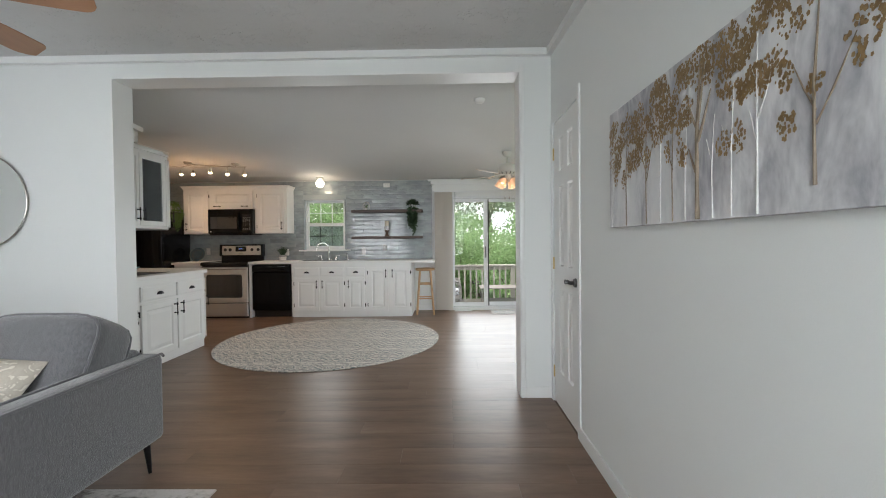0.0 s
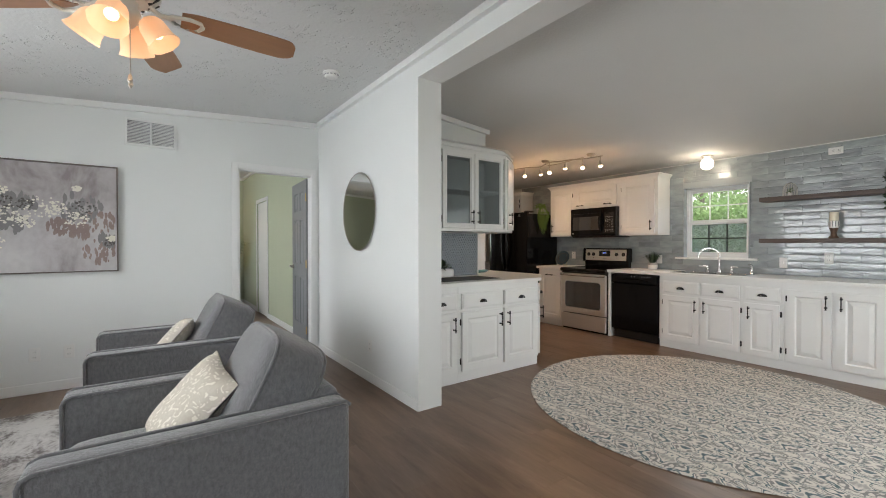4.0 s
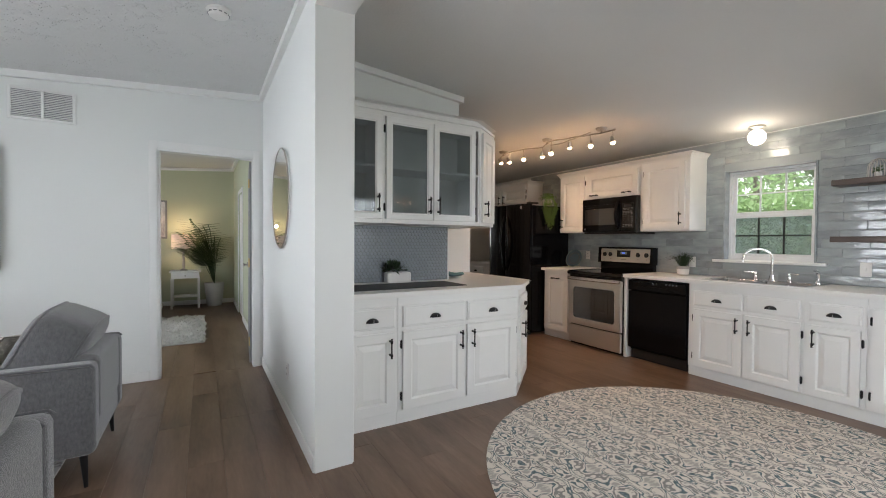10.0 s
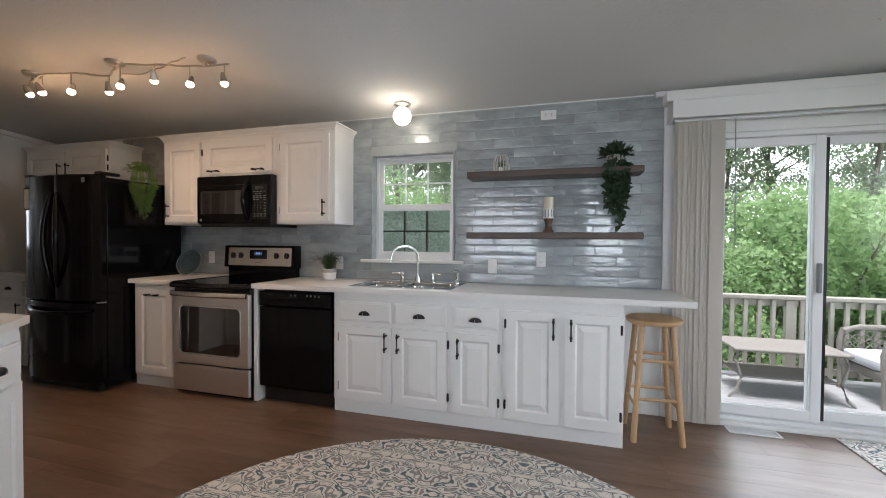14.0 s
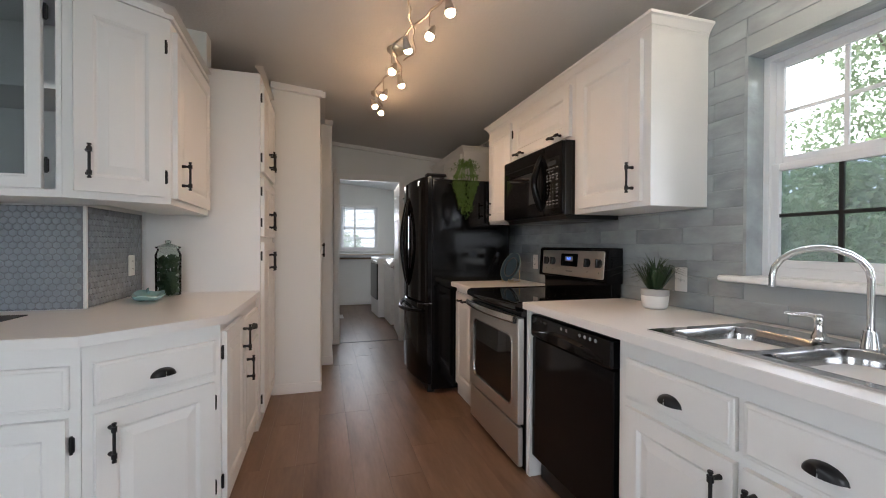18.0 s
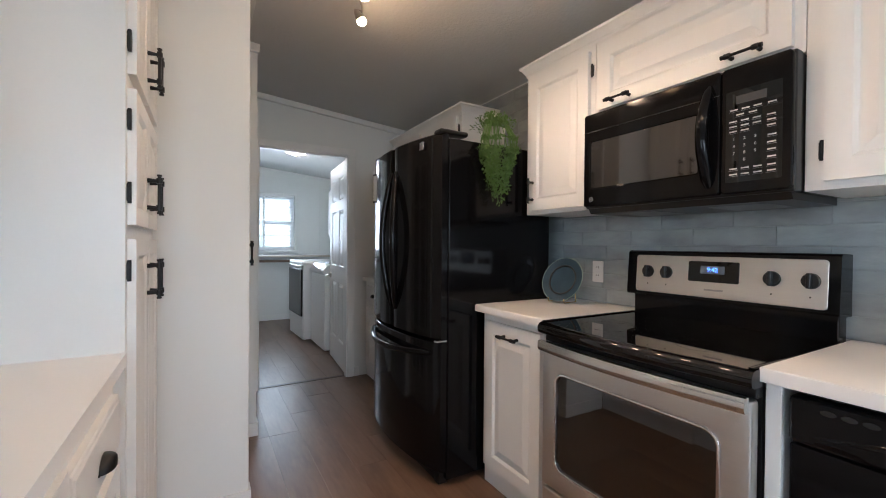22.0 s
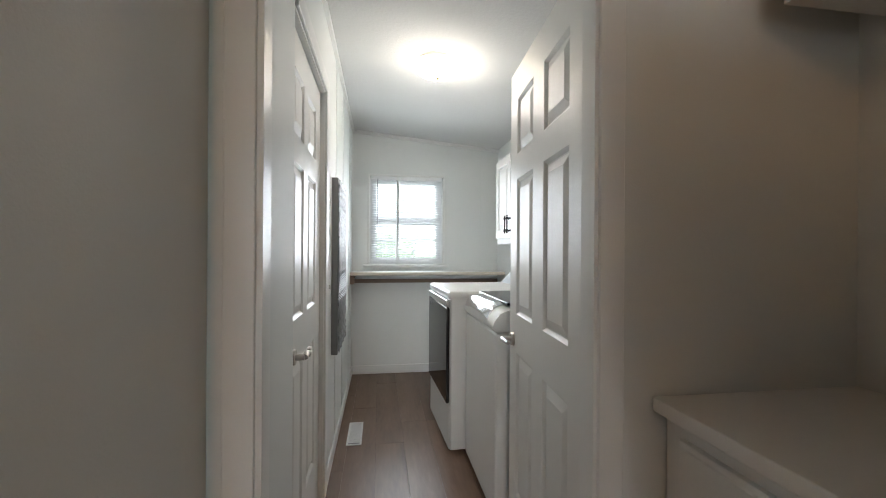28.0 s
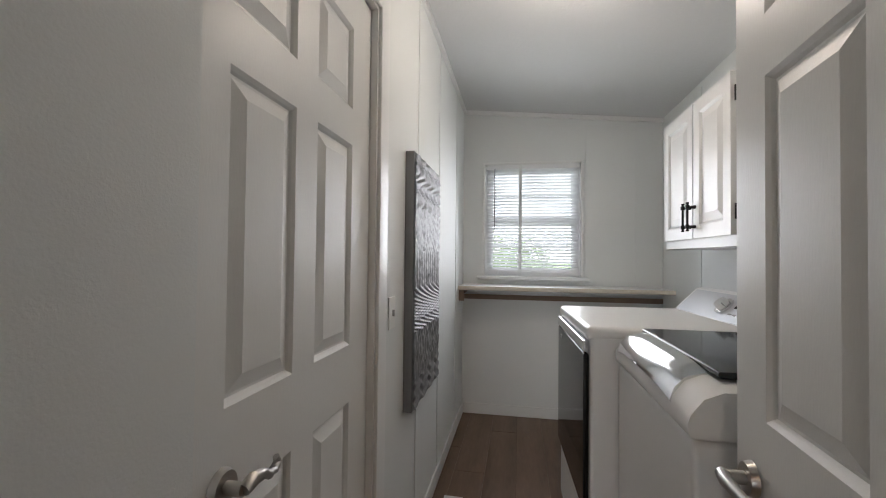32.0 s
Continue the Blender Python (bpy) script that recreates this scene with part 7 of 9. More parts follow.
# ---- the deck and the garden ----
DZ = -0.27
M_DECK = mat("weathered_deck", (0.36, 0.37, 0.38), 0.7, var=0.10, scale=4, fine=30, squeeze=(0.6, 9, 1), bump=0.002, obj=0.4)
M_RAIL = mat("weathered_rail", (0.36, 0.345, 0.30), 0.7, var=0.12, scale=5, fine=40, bump=0.002)
deck = tagged(new("deck"), "weathered grey plank deck outside the sliding door", "deck", "", "structure")
board = mesh_of("board", B((-2.5, 0, -0.03), (6.5, 0.142, 0), 0.003), M_DECK)
for i in range(15):
    shared("board", board, deck, at(0, 8.76 + 0.147 * i, DZ))
rl = thing("deck_railing", "weathered wooden deck railing with square balusters", "railing", at(0, 10.78, DZ) @ Matrix.Diagonal((1, 1, 1.045, 1)))
part("top_rail", B((-2.5, -0.07, 0.865), (6.5, 0.07, 0.905), 0.004), M_RAIL, rl)
part("upper_rail", B((-2.5, -0.02, 0.79), (6.5, 0.018, 0.862)), M_RAIL, rl)
part("lower_rail", B((-2.5, -0.02, 0.08), (6.5, 0.018, 0.15)), M_RAIL, rl)
pm, bmn = mesh_of("post", B((-0.045, -0.045, -0.02), (0.045, 0.045, 0.86), 0.004), M_RAIL), mesh_of("baluster", B((-0.019, -0.058, 0.06), (0.019, -0.021, 0.855), 0.003), M_RAIL)
for i in range(6):
    shared("post", pm, rl, at(-1.47 + 1.7 * i, 0.0, 0))
for i in range(66):
    shared("baluster", bmn, rl, at(-2.4 + 0.134 * i, 0, 0))

M_WICKER = mat("grey_wicker", (0.25, 0.235, 0.215), 0.7, var=0.12, scale=20, fine=150)
M_SEATCUSH = mat("outdoor_cushion", (0.60, 0.63, 0.67), 0.85, var=0.04, fine=150)


def wicker_chair(label, m):
    """Faces local -y."""
    c = thing("wicker_chair", label, "outdoor chair", m, "wicker chairs on the deck")
    w, d = 0.70, 0.66
    for x in (0.03, w - 0.03):
        for y in (0.03, d - 0.03):
            part("leg", cyl(bmesh.new(), (x, y, 0), (x, y, 0.3), 0.022, n=8), M_WICKER, c)
        arm = part("arm", tube(bmesh.new(), [(x, 0.03, 0.28), (x, 0.02, 0.5), (x, 0.05, 0.62), (x, 0.2, 0.655), (x, d, 0.66)], 0.028, 8), M_WICKER, c)
        bm = bmesh.new()
        for k in range(-6, 9):
            for s in (-1, 1):
                a, b = [], []
                y = 0.04 + k * 0.075
                p, q = (y, 0.30), (y + 0.34, 0.64)
                if s < 0:
                    p, q = (y, 0.64), (y + 0.34, 0.30)
                lo, hi = max(0.04, p[0]), min(d - 0.02, q[0])
                if hi - lo > 0.03:
                    f = lambda yy: p[1] + (q[1] - p[1]) * (yy - p[0]) / 0.34
                    beam(bm, (x, lo, f(lo)), (x, hi, f(hi)), 0.006, 0.010)
        part("lattice", bm, M_WICKER, arm, "woven lattice panel")
    part("seat_frame", B((0.02, 0.02, 0.24), (w - 0.02, d, 0.33), 0.012), M_WICKER, c)
    part("seat_cushion", puff(bmesh.new(), (w / 2, d / 2 - 0.03, 0.385), (w - 0.1, d - 0.06, 0.12), 6, 6), M_SEATCUSH, c, "pale blue-grey cushion")
    bm = bmesh.new()
    tube(bm, [(0.03, d - 0.02, 0.3), (0.03, d + 0.06, 0.78), (0.1, d + 0.09, 0.9), (w - 0.1, d + 0.09, 0.9), (w - 0.03, d + 0.06, 0.78), (w - 0.03, d - 0.02, 0.3)], 0.028, 8)
    bk = part("back", bm, M_WICKER, c)
    bm = bmesh.new()
    for k in range(-7, 10):
        for s in (-1, 1):
            u0, u1 = 0.05 + k * 0.08, 0.05 + k * 0.08 + 0.5
            lo, hi = max(0.05, u0), min(w - 0.05, u1)
            if hi - lo > 0.04:
                f = lambda u: 0.36 + 0.5 * ((u - u0) / 0.5 if s > 0 else 1 - (u - u0) / 0.5)
                g = lambda u: (u, d - 0.01 + 0.1 * (f(u) - 0.3) / 0.6, f(u))
                beam(bm, g(lo), g(hi), 0.006, 0.010)
    part("lattice", bm, M_WICKER, bk, "woven lattice panel")
    part("back_pillow", puff(bmesh.new(), (w / 2, d - 0.12, 0.60), (0.46, 0.14, 0.36), 4, 6), M_CUSHWHITE, c, "white pillow")
    return c


wicker_chair("grey wicker chair with pale cushions on the deck", at(2.30, 10.69, DZ, -90))
wicker_chair("grey wicker chair with pale cushions on the deck", at(0.72, 10.0, DZ, 90))
pt = thing("patio_table", "low metal patio table with curved legs", "table", at(1.12, 9.95, DZ))
part("tabletop", B((0, 0, 0.47), (0.95, 0.6, 0.50), 0.008), M_WICKER, pt)
part("shelf", B((0.08, 0.06, 0.20), (0.87, 0.54, 0.215), 0.004), M_WICKER, pt)
for x, s in ((0.05, -1), (0.90, 1)):
    for y in (0.05, 0.55):
        part("leg", tube(bmesh.new(), [(x, y, 0.47), (x + s * 0.03, y, 0.38), (x - s * 0.02, y, 0.2), (x + s * 0.03, y, 0.06), (x + s * 0.09, y, 0.0)], 0.014, 8), M_WICKER, pt)

M_GRASS = mat("meadow_grass", (0.09, 0.16, 0.04), 0.9, var=0.3, scale=0.6, fine=8)
bm = bmesh.new()
bmesh.ops.create_grid(bm, x_segments=40, y_segments=40, size=600)
structure("ground", bm, M_GRASS, "green grassy ground around the house", "ground").location = (0, 0, -0.95)
M_OVERCAST = mat("overcast_sky", (0.9, 0.95, 1.0), 1.0, var=0, emit=3.0, emit_col=(0.95, 0.97, 1.0))
bm = bmesh.new()
lo, hi = [[bm.verts.new((180 * math.cos(6.28319 * i / 48), 180 * math.sin(6.28319 * i / 48), z)) for i in range(48)] for z in (-1.0, 110.0)]
for i in range(48):
    bm.faces.new((lo[i], hi[i], hi[(i + 1) % 48], lo[(i + 1) % 48]))
structure("backdrop", bm, M_OVERCAST, "pale overcast sky in the distance", "sky")
M_FOL = mat("hedge_leaf", (0.28, 0.41, 0.19), 0.6, var=0.25, scale=3, fine=25, thin=0.5)
M_FOL2 = mat("tree_leaf", (0.30, 0.36, 0.24), 0.5, var=0.35, scale=2, fine=25, thin=0.4)


def leaf_cloud(rng, blobs, n, size):
    bm = bmesh.new()
    for (cx, cy, cz), r in blobs:
        for _ in range(n):
            d = rv(rng).normalized()
            k = rng.uniform(0.55, 1.05) ** 0.5
            p = Vector((cx + d.x * r * k, cy + d.y * r * k, cz + d.z * r * k * 0.85))
            leaf_at(bm, p, rv(rng) + Vector((0, 0, -0.3)), Vector((0, 0, 1)) + rv(rng, 0.8), size * rng.uniform(0.7, 1.3), size * 0.6)
    return bm


def shrub(seed, label, m):
    rng = random.Random(seed)
    s = thing("shrub", label, "shrub", m, "hedge of shrubs beyond the deck")
    blobs = [((rng.uniform(-1.2, 1.2), rng.uniform(-0.7, 0.7), rng.uniform(0.6, 2.3)), rng.uniform(0.5, 0.85)) for _ in range(9)]
    bm = bmesh.new()
    for (x, y, z), r in blobs:
        tube(bm, [(x * 0.2, y * 0.2, 0), (x * 0.6, y * 0.6, z * 0.6), (x, y, z)], [0.04, 0.025, 0.01], 6)
    part("trunk", bm, M_BARK, s)
    part("crown", leaf_cloud(rng, blobs, 800, 0.095), M_FOL, s)
    return s


def tree(seed, label, m, h=9.0):
    rng = random.Random(seed)
    s = thing("tree", label, "tree", m, "trees behind the hedge")
    trunk = [(0, 0, 0), (0.15, 0.05, h * 0.3), (-0.1, 0.1, h * 0.6), (0.2, 0, h * 0.95)]
    bm = tube(bmesh.new(), trunk, [0.17, 0.13, 0.08, 0.025], 8)
    blobs = []
    for i in range(17):
        z = h * rng.uniform(0.24, 0.9)
        a, q = rng.uniform(0, 6.28), rng.uniform(0.8, 2.3)
        e = (q * math.cos(a), q * math.sin(a), z + rng.uniform(0.3, 1.2))
        tube(bm, [(0.05, 0.05, z - 0.7), (e[0] * 0.5, e[1] * 0.5, z), e], [0.07, 0.04, 0.015], 6)
        blobs.append((e, rng.uniform(0.8, 1.35)))
    part("trunk", bm, M_BARK, s)
    part("crown", leaf_cloud(rng, blobs, 950, 0.135), M_FOL2, s)
    return s


s1, s2, t1, t2 = shrub(1, "dense green leafy shrub beyond the deck railing", at(-7.5, 15.0, -0.95)), shrub(2, "dense green leafy shrub beyond the deck railing", at(-5.2, 14.2, -0.95)), tree(5, "tall leafy tree with open crown behind the hedge", at(-6.5, 19.5, -0.95)), tree(6, "tall leafy tree with open crown behind the hedge", at(-3.0, 22.0, -0.95), 10)
rng = random.Random(12)
for i in range(19):
    copy_thing(s1 if i % 2 else s2, pose(-9.4 + 1.5 * i, 14.2 + rng.uniform(-0.6, 0.9), -0.95 - rng.uniform(0, 0.25), 0, 0, rng.uniform(0, 360)) @ Matrix.Scale(rng.uniform(1.0, 1.25), 4))
for i in range(12):
    copy_thing(s2 if i % 2 else s1, pose(-8.0 + 2.4 * i, 17.0 + rng.uniform(-0.8, 0.8), -0.95, 0, 0, rng.uniform(0, 360)) @ Matrix.Scale(rng.uniform(1.3, 1.7), 4))
for i in range(17):
    copy_thing(t1 if i % 2 else t2, pose(-8.0 + 1.75 * i, 21.5 + rng.uniform(-1.2, 5.0), -0.95, 0, 0, rng.uniform(0, 360)) @ Matrix.Scale(rng.uniform(0.75, 1.0), 4))
for x, y, r in ((-12.8, 7.5, 40), (-13.4, 9.6, 200), (-12.5, 5.6, 100), (-1.0, -4.2, 10), (-4.2, -4.6, 130), (1.5, -5.0, 220)):
    copy_thing(s1, pose(x, y, -0.95, 0, 0, r))

# ---- shelves and what stands on them ----
for z in (1.742, 1.282):
    tagged(part("wall_shelf", B((-1.235, 8.365, z), (0.005, 8.570, z + 0.046), 0.003), M_SHELF), "dark walnut floating shelf on the tiled wall", "shelf")
M_WIRE = mat("white_wire", (0.62, 0.60, 0.56), 0.5, var=0.05)
cg = thing("wire_cloche", "small white wire cloche with a tiny potted plant", "ornament", at(-0.985, 8.465, 1.788))
for i in range(8):
    a = math.pi * i / 8
    part("wire", tube(bmesh.new(), [(0.062 * math.cos(a) * s, 0.062 * math.sin(a) * s, z) for s, z in ((1, 0), (1, 0.06), (0.92, 0.10), (0.6, 0.135), (0, 0.15), (-0.6, 0.135), (-0.92, 0.10), (-1, 0.06), (-1, 0))], 0.0022, 5), M_WIRE, cg)
part("ring", tube(bmesh.new(), [(0.062 * math.cos(6.2832 * i / 24), 0.062 * math.sin(6.2832 * i / 24), 0.003) for i in range(25)], 0.003, 5), M_WIRE, cg)
pot_plant("tiny green plant in a white pot on the shelf", at(-0.985, 8.465, 1.788), 0.022, 0.045, 0.028, 0.05, 50, 0.022, 9)
ch = thing("candle_holder", "cream candle on a brown ribbed pedestal", "candle holder", at(-0.63, 8.465, 1.328))
part("pedestal", lathe(bmesh.new(), [(0.040, 0.0), (0.042, 0.008), (0.026, 0.03), (0.022, 0.06), (0.036, 0.105)], 24), mat("bronze_wood", (0.10, 0.055, 0.03), 0.35, var=0.2), ch)
cb = part("cup", lathe(bmesh.new(), [(0.036, 0.105), (0.042, 0.12), (0.043, 0.175), (0.038, 0.177)], 24), M_CERAMIC, ch)
for i in range(12):
    a = 6.2832 * i / 12
    part("rib", beam(bmesh.new(), (0.043 * math.cos(a), 0.043 * math.sin(a), 0.118), (0.044 * math.cos(a), 0.044 * math.sin(a), 0.172), 0.006, 0.005), M_GREYTRIM, cb)
part("candle", lathe(bmesh.new(), [(0.036, 0.177), (0.037, 0.26), (0.034, 0.266), (0.001, 0.262)], 24), mat("candle_wax", (0.70, 0.64, 0.52), 0.5, var=0.03), ch)


def hanging_plant(label, m, strands, drop, spread, leaf_mat, size, seed, pot=True, lean=(0, -1)):
    s = thing("trailing_plant", label, "plant", m)
    rng = random.Random(seed)
    if pot:
        part("pot", lathe(bmesh.new(), [(0.045, 0), (0.055, 0.01), (0.062, 0.09), (0.055, 0.09), (0.001, 0.085)], 20), M_GREYPOT, s)
    bm = bmesh.new()
    bush(bm, rng, (0, 0, 0.08), spread * 0.75, spread * 0.55, 220 if size > 0.02 else 620, size)
    st = bmesh.new()
    for i in range(strands):
        a = rng.uniform(-1.0, 1.0)
        n = Vector((lean[0], lean[1], 0)) + Vector((-lean[1], lean[0], 0)) * a
        n.normalize()
        L = drop * rng.uniform(0.35, 1.0) * (1 - 0.62 * abs(a))
        q = [Vector((0, 0, 0.09)), n * spread * 0.45 + Vector((0, 0, 0.12)), n * spread * 0.8 + Vector((0, 0, 0.02))]
        k = int(L / (0.035 if size > 0.02 else 0.02)) + 2
        for j in range(k):
            q.append(n * spread * (0.85 - 0.35 * j / k) + Vector((rng.uniform(-0.012, 0.012), rng.uniform(-0.008, 0.008), -0.02 - L * (j + 1) / k)))
        tube(st, q, 0.0016, 5)
        for p in q[1:]:
            for _ in range(4):
                d = rv(rng)
                d.z -= 0.4
                leaf_at(bm, p + rv(rng, 0.008), d, Vector((0, -1, 0.4)) + rv(rng, 0.7), size * rng.uniform(0.7, 1.25), size * 0.62)
    part("stem", st, leaf_mat, s)
    part("foliage", bm, leaf_mat, s)
    return s


hanging_plant("dark green ivy trailing from the upper shelf", at(-0.17, 8.46, 1.788), 13, 0.52, 0.135, M_LEAF2, 0.050, 21)
hanging_plant("fern trailing over the side of the fridge", at(-4.145, 8.06, 1.765), 64, 0.34, 0.17, M_FERN, 0.0175, 22, True, (1, -0.35))

st = thing("bar_stool", "light pine bar stool under the counter end", "stool", at(0.05, 8.24))
part("seat", lathe(bmesh.new(), [(0.15, 0.735), (0.165, 0.745), (0.168, 0.765), (0.155, 0.775), (0.001, 0.772)], 32), M_WOOD, st)
legs = []
for a in (48, 138, 228, 318):
    u = Vector((math.cos(radians(a)), math.sin(radians(a)), 0))
    legs.append((u * 0.20, u * 0.125 + Vector((0, 0, 0.74))))
    part("leg", tube(bmesh.new(), [legs[-1][0], legs[-1][1]], 0.018, 10), M_WOOD, st)
for i in range(4):
    for z in ((0.22, 0.46) if i % 2 else (0.27, 0.51)):
        a, b = legs[i], legs[(i + 1) % 4]
        part("rung", cyl(bmesh.new(), a[0].lerp(a[1], z / 0.74), b[0].lerp(b[1], z / 0.74), 0.011, n=8), M_WOOD, st)

# ---- counter things ----
gp = thing("grass_plant", "spiky green grass plant in a white and grey pot", "plant", at(-2.47, 8.44, CZ))
p = part("pot", lathe(bmesh.new(), [(0.046, 0), (0.056, 0.012), (0.061, 0.055), (0.060, 0.092), (0.052, 0.092), (0.001, 0.088)], 28), M_CERAMIC, gp)
part("rim_band", lathe(bmesh.new(), [(0.0612, 0.064), (0.0625, 0.068), (0.0615, 0.0935), (0.054, 0.0935)], 28), M_GREYPOT, p, "grey band")
bm = bmesh.new()
rng = random.Random(31)
for _ in range(150):
    a, L, o = rng.uniform(0, 6.28), rng.uniform(0.10, 0.20), rng.uniform(0.2, 1.55)
    u = Vector((math.cos(a), math.sin(a), 0))
    s = Vector((-u.y, u.x, 0)) * 0.0035
    pts = [u * 0.02 * o + Vector((0, 0, 0.09)), u * L * 0.42 * o + Vector((0, 0, 0.09 + L * 0.62)), u * L * 0.95 * o + Vector((0, 0, 0.09 + L * (1.0 - 0.42 * o)))]
    q = [[bm.verts.new(p2 + s * k * w) for k in (-1, 1)] for p2, w in zip(pts, (1, 1, 0.15))]
    for e, f in zip(q, q[1:]):
        bm.faces.new((e[0], e[1], f[1], f[0]))
part("grass_tuft", bm, M_LEAF2, gp)

M_TEALPLATE = mat("teal_glaze", (0.042, 0.070, 0.092), 0.15, var=0.15, scale=12, coat=0.2)
M_PLATERIM = mat("plate_rim", (0.22, 0.28, 0.25), 0.2, var=0.1)
pl = thing("decor_plate", "teal glazed plate on a wire stand", "plate", pose(-3.955, 8.40, CZ + 0.118, 68, 0, 8) @ Matrix.Scale(0.94, 4))
part("plate", lathe(bmesh.new(), [(0.001, 0.004), (0.075, 0.004), (0.088, 0.012), (0.132, 0.020), (0.132, 0.014), (0.09, 0.004), (0.07, -0.006), (0.001, -0.006)], 48), M_TEALPLATE, pl)
part("edge", tube(bmesh.new(), [(0.132 * math.cos(6.2832 * i / 40), 0.132 * math.sin(6.2832 * i / 40), 0.018) for i in range(41)], 0.0032, 6), M_PLATERIM, pl, "pale green rim")
part("well_line", tube(bmesh.new(), [(0.086 * math.cos(6.2832 * i / 40), 0.086 * math.sin(6.2832 * i / 40), 0.011) for i in range(41)], 0.0055, 8), M_BLACKPLASTIC, pl, "dark ring")
ps = thing("plate_stand", "small wire plate stand on the counter", "stand", at(-3.955, 8.39, CZ, 8))
for s in (-1, 1):
    part("wire", tube(bmesh.new(), [(s * 0.05, -0.055, 0.025), (s * 0.05, -0.05, 0.004), (s * 0.05, 0.055, 0.004), (s * 0.04, 0.055, 0.10)], 0.003, 6), M_BRASS, ps)


def plate(label, m, kind):
    s = thing("outlet" if kind == "outlet" else "light_switch", label, "outlet" if kind == "outlet" else "switch", m)
    w = 0.115 if kind == "wide" else 0.072
    part("cover", B((-w / 2, -0.006, -0.058), (w / 2, 0, 0.058), 0.003), M_PLATE, s)
    if kind == "outlet":
        for z in (-0.022, 0.022):
            r = part("receptacle", B((-0.017, -0.008, z - 0.015), (0.017, -0.006, z + 0.015), 0.002), M_PLATE, s)
            for x in (-0.007, 0.007):
                part("slot", B((x - 0.0012, -0.0088, z - 0.004), (x + 0.0012, -0.0079, z + 0.006)), M_BLACKPLASTIC, r)
    else:
        for x in ((-0.025, 0.025) if kind == "wide" else (0,)):
            part("toggle", B((x - 0.005, -0.016, -0.012), (x + 0.005, -0.006, 0.012), 0.002), M_PLATE, s)


for x, z, k in ((-2.44, 1.06, "switch"), (-3.863, 1.088, "outlet"), (-1.065, 1.06, "switch"), (-0.685, 1.122, "outlet")):
    plate("white plate on the tiled wall", at(x, YN - 0.012, z), k)
plate("white horizontal outlet high on the tiled wall", pose(-0.64, YN - 0.012, 2.235, 0, 90, 0), "outlet")
plate("white outlet on the penny-tile backsplash", at(-3.1455, 5.47, 1.087, 90), "outlet")
plate("white outlet on the penny-tile return", at(-3.58, 5.862, 1.10, 180), "outlet")
plate("white outlet low on the wall", at(XW, 1.98, 0.33, 90), "outlet")
plate("white outlet low on the wall", at(XW, 2.2, 0.33, 90), "outlet")
plate("white outlet low on the dividing wall", at(-3.0, YM, 0.33, 0), "outlet")
plate("double light switch beside the window", at(-0.715, YS, 1.025, 180), "wide")
plate("white outlet low on the window wall", at(-0.665, YS, 0.19, 180), "outlet")
plate("white light switch in the laundry", at(-7.47, YLS, 1.06, 180), "switch")

# hutch top: planter, mat, jar and leaf dish
bp = thing("planter_box", "small leafy plant in a white oval planter", "plant", at(-3.075, 5.32, CZ))
part("planter", puff(bmesh.new(), (0, 0, 0.045), (0.095, 0.22, 0.09), 7, 8), M_CERAMIC, bp)
bm = bmesh.new()
rng = random.Random(41)
for _ in range(5):
    bush(bm, rng, (rng.uniform(-0.02, 0.02), rng.uniform(-0.085, 0.085), 0.085), 0.075, 0.085, 60, 0.034)
part("foliage", bm, M_LEAF2, bp)
M_DARKMAT = mat("dark_placemat", (0.06, 0.065, 0.07), 0.7, var=0.35, scale=30, fine=90, squeeze=(30, 1, 1))
tagged(part("placemat", B((-2.99, 4.72, CZ), (-2.62, 5.72, CZ + 0.004), 0.001), M_DARKMAT), "dark striped placemat on the hutch counter", "placemat")
M_JAR = glass_mat("jar_glass", (0.80, 0.86, 0.84), 0.0)
jar = thing("glass_jar", "tall glass jar filled with green leaves", "jar", at(-3.60, 6.04, CZ))
part("jar", lathe(bmesh.new(), [(0.05, 0.0), (0.064, 0.006), (0.066, 0.24), (0.055, 0.265), (0.055, 0.275)], 28), M_JAR, jar)
part("lid", lathe(bmesh.new(), [(0.062, 0.276), (0.064, 0.285), (0.03, 0.298), (0.012, 0.305), (0.016, 0.32), (0.001, 0.325)], 28), M_JAR, jar, "glass lid with knob")
bm = bmesh.new()
for _ in range(150):
    a, r = rng.uniform(0, 6.28), 0.052 * math.sqrt(rng.random())
    leaf_at(bm, (r * math.cos(a), r * math.sin(a), rng.uniform(0.012, 0.225)), Vector((-math.sin(a), math.cos(a), rng.uniform(-0.8, 0.8))), Vector((math.cos(a), math.sin(a), 0.2)), 0.042, 0.036)
part("leaf_filling", bm, M_LEAF2, jar)
M_TEAL = mat("aqua_glaze", (0.28, 0.50, 0.50), 0.18, var=0.08, coat=0.4)
ld = thing("leaf_dish", "aqua glazed leaf-shaped dish on the counter", "dish", at(-3.38, 6.02, CZ, 200))
bm = bmesh.new()
n = 28
rings = []
for k, (s, z) in enumerate(((0.02, 0.006), (0.55, 0.008), (0.9, 0.024), (1.0, 0.036), (0.98, 0.04), (0.85, 0.028), (0.5, 0.012), (0.02, 0.010))):
    rings.append([bm.verts.new((0.17 * s * math.cos(6.2832 * i / n) * (1 + 0.10 * math.sin(3 * 6.2832 * i / n)), 0.095 * s * math.sin(6.2832 * i / n) * (1 + 0.22 * math.cos(2 * 6.2832 * i / n)), z + 0.006 * math.sin(5 * 6.2832 * i / n) * s)) for i in range(n)])
for a, b in zip(rings, rings[1:]):
    for i in range(n):
        bm.faces.new((a[i], a[(i + 1) % n], b[(i + 1) % n], b[i]))
part("dish", bm, M_TEAL, ld)
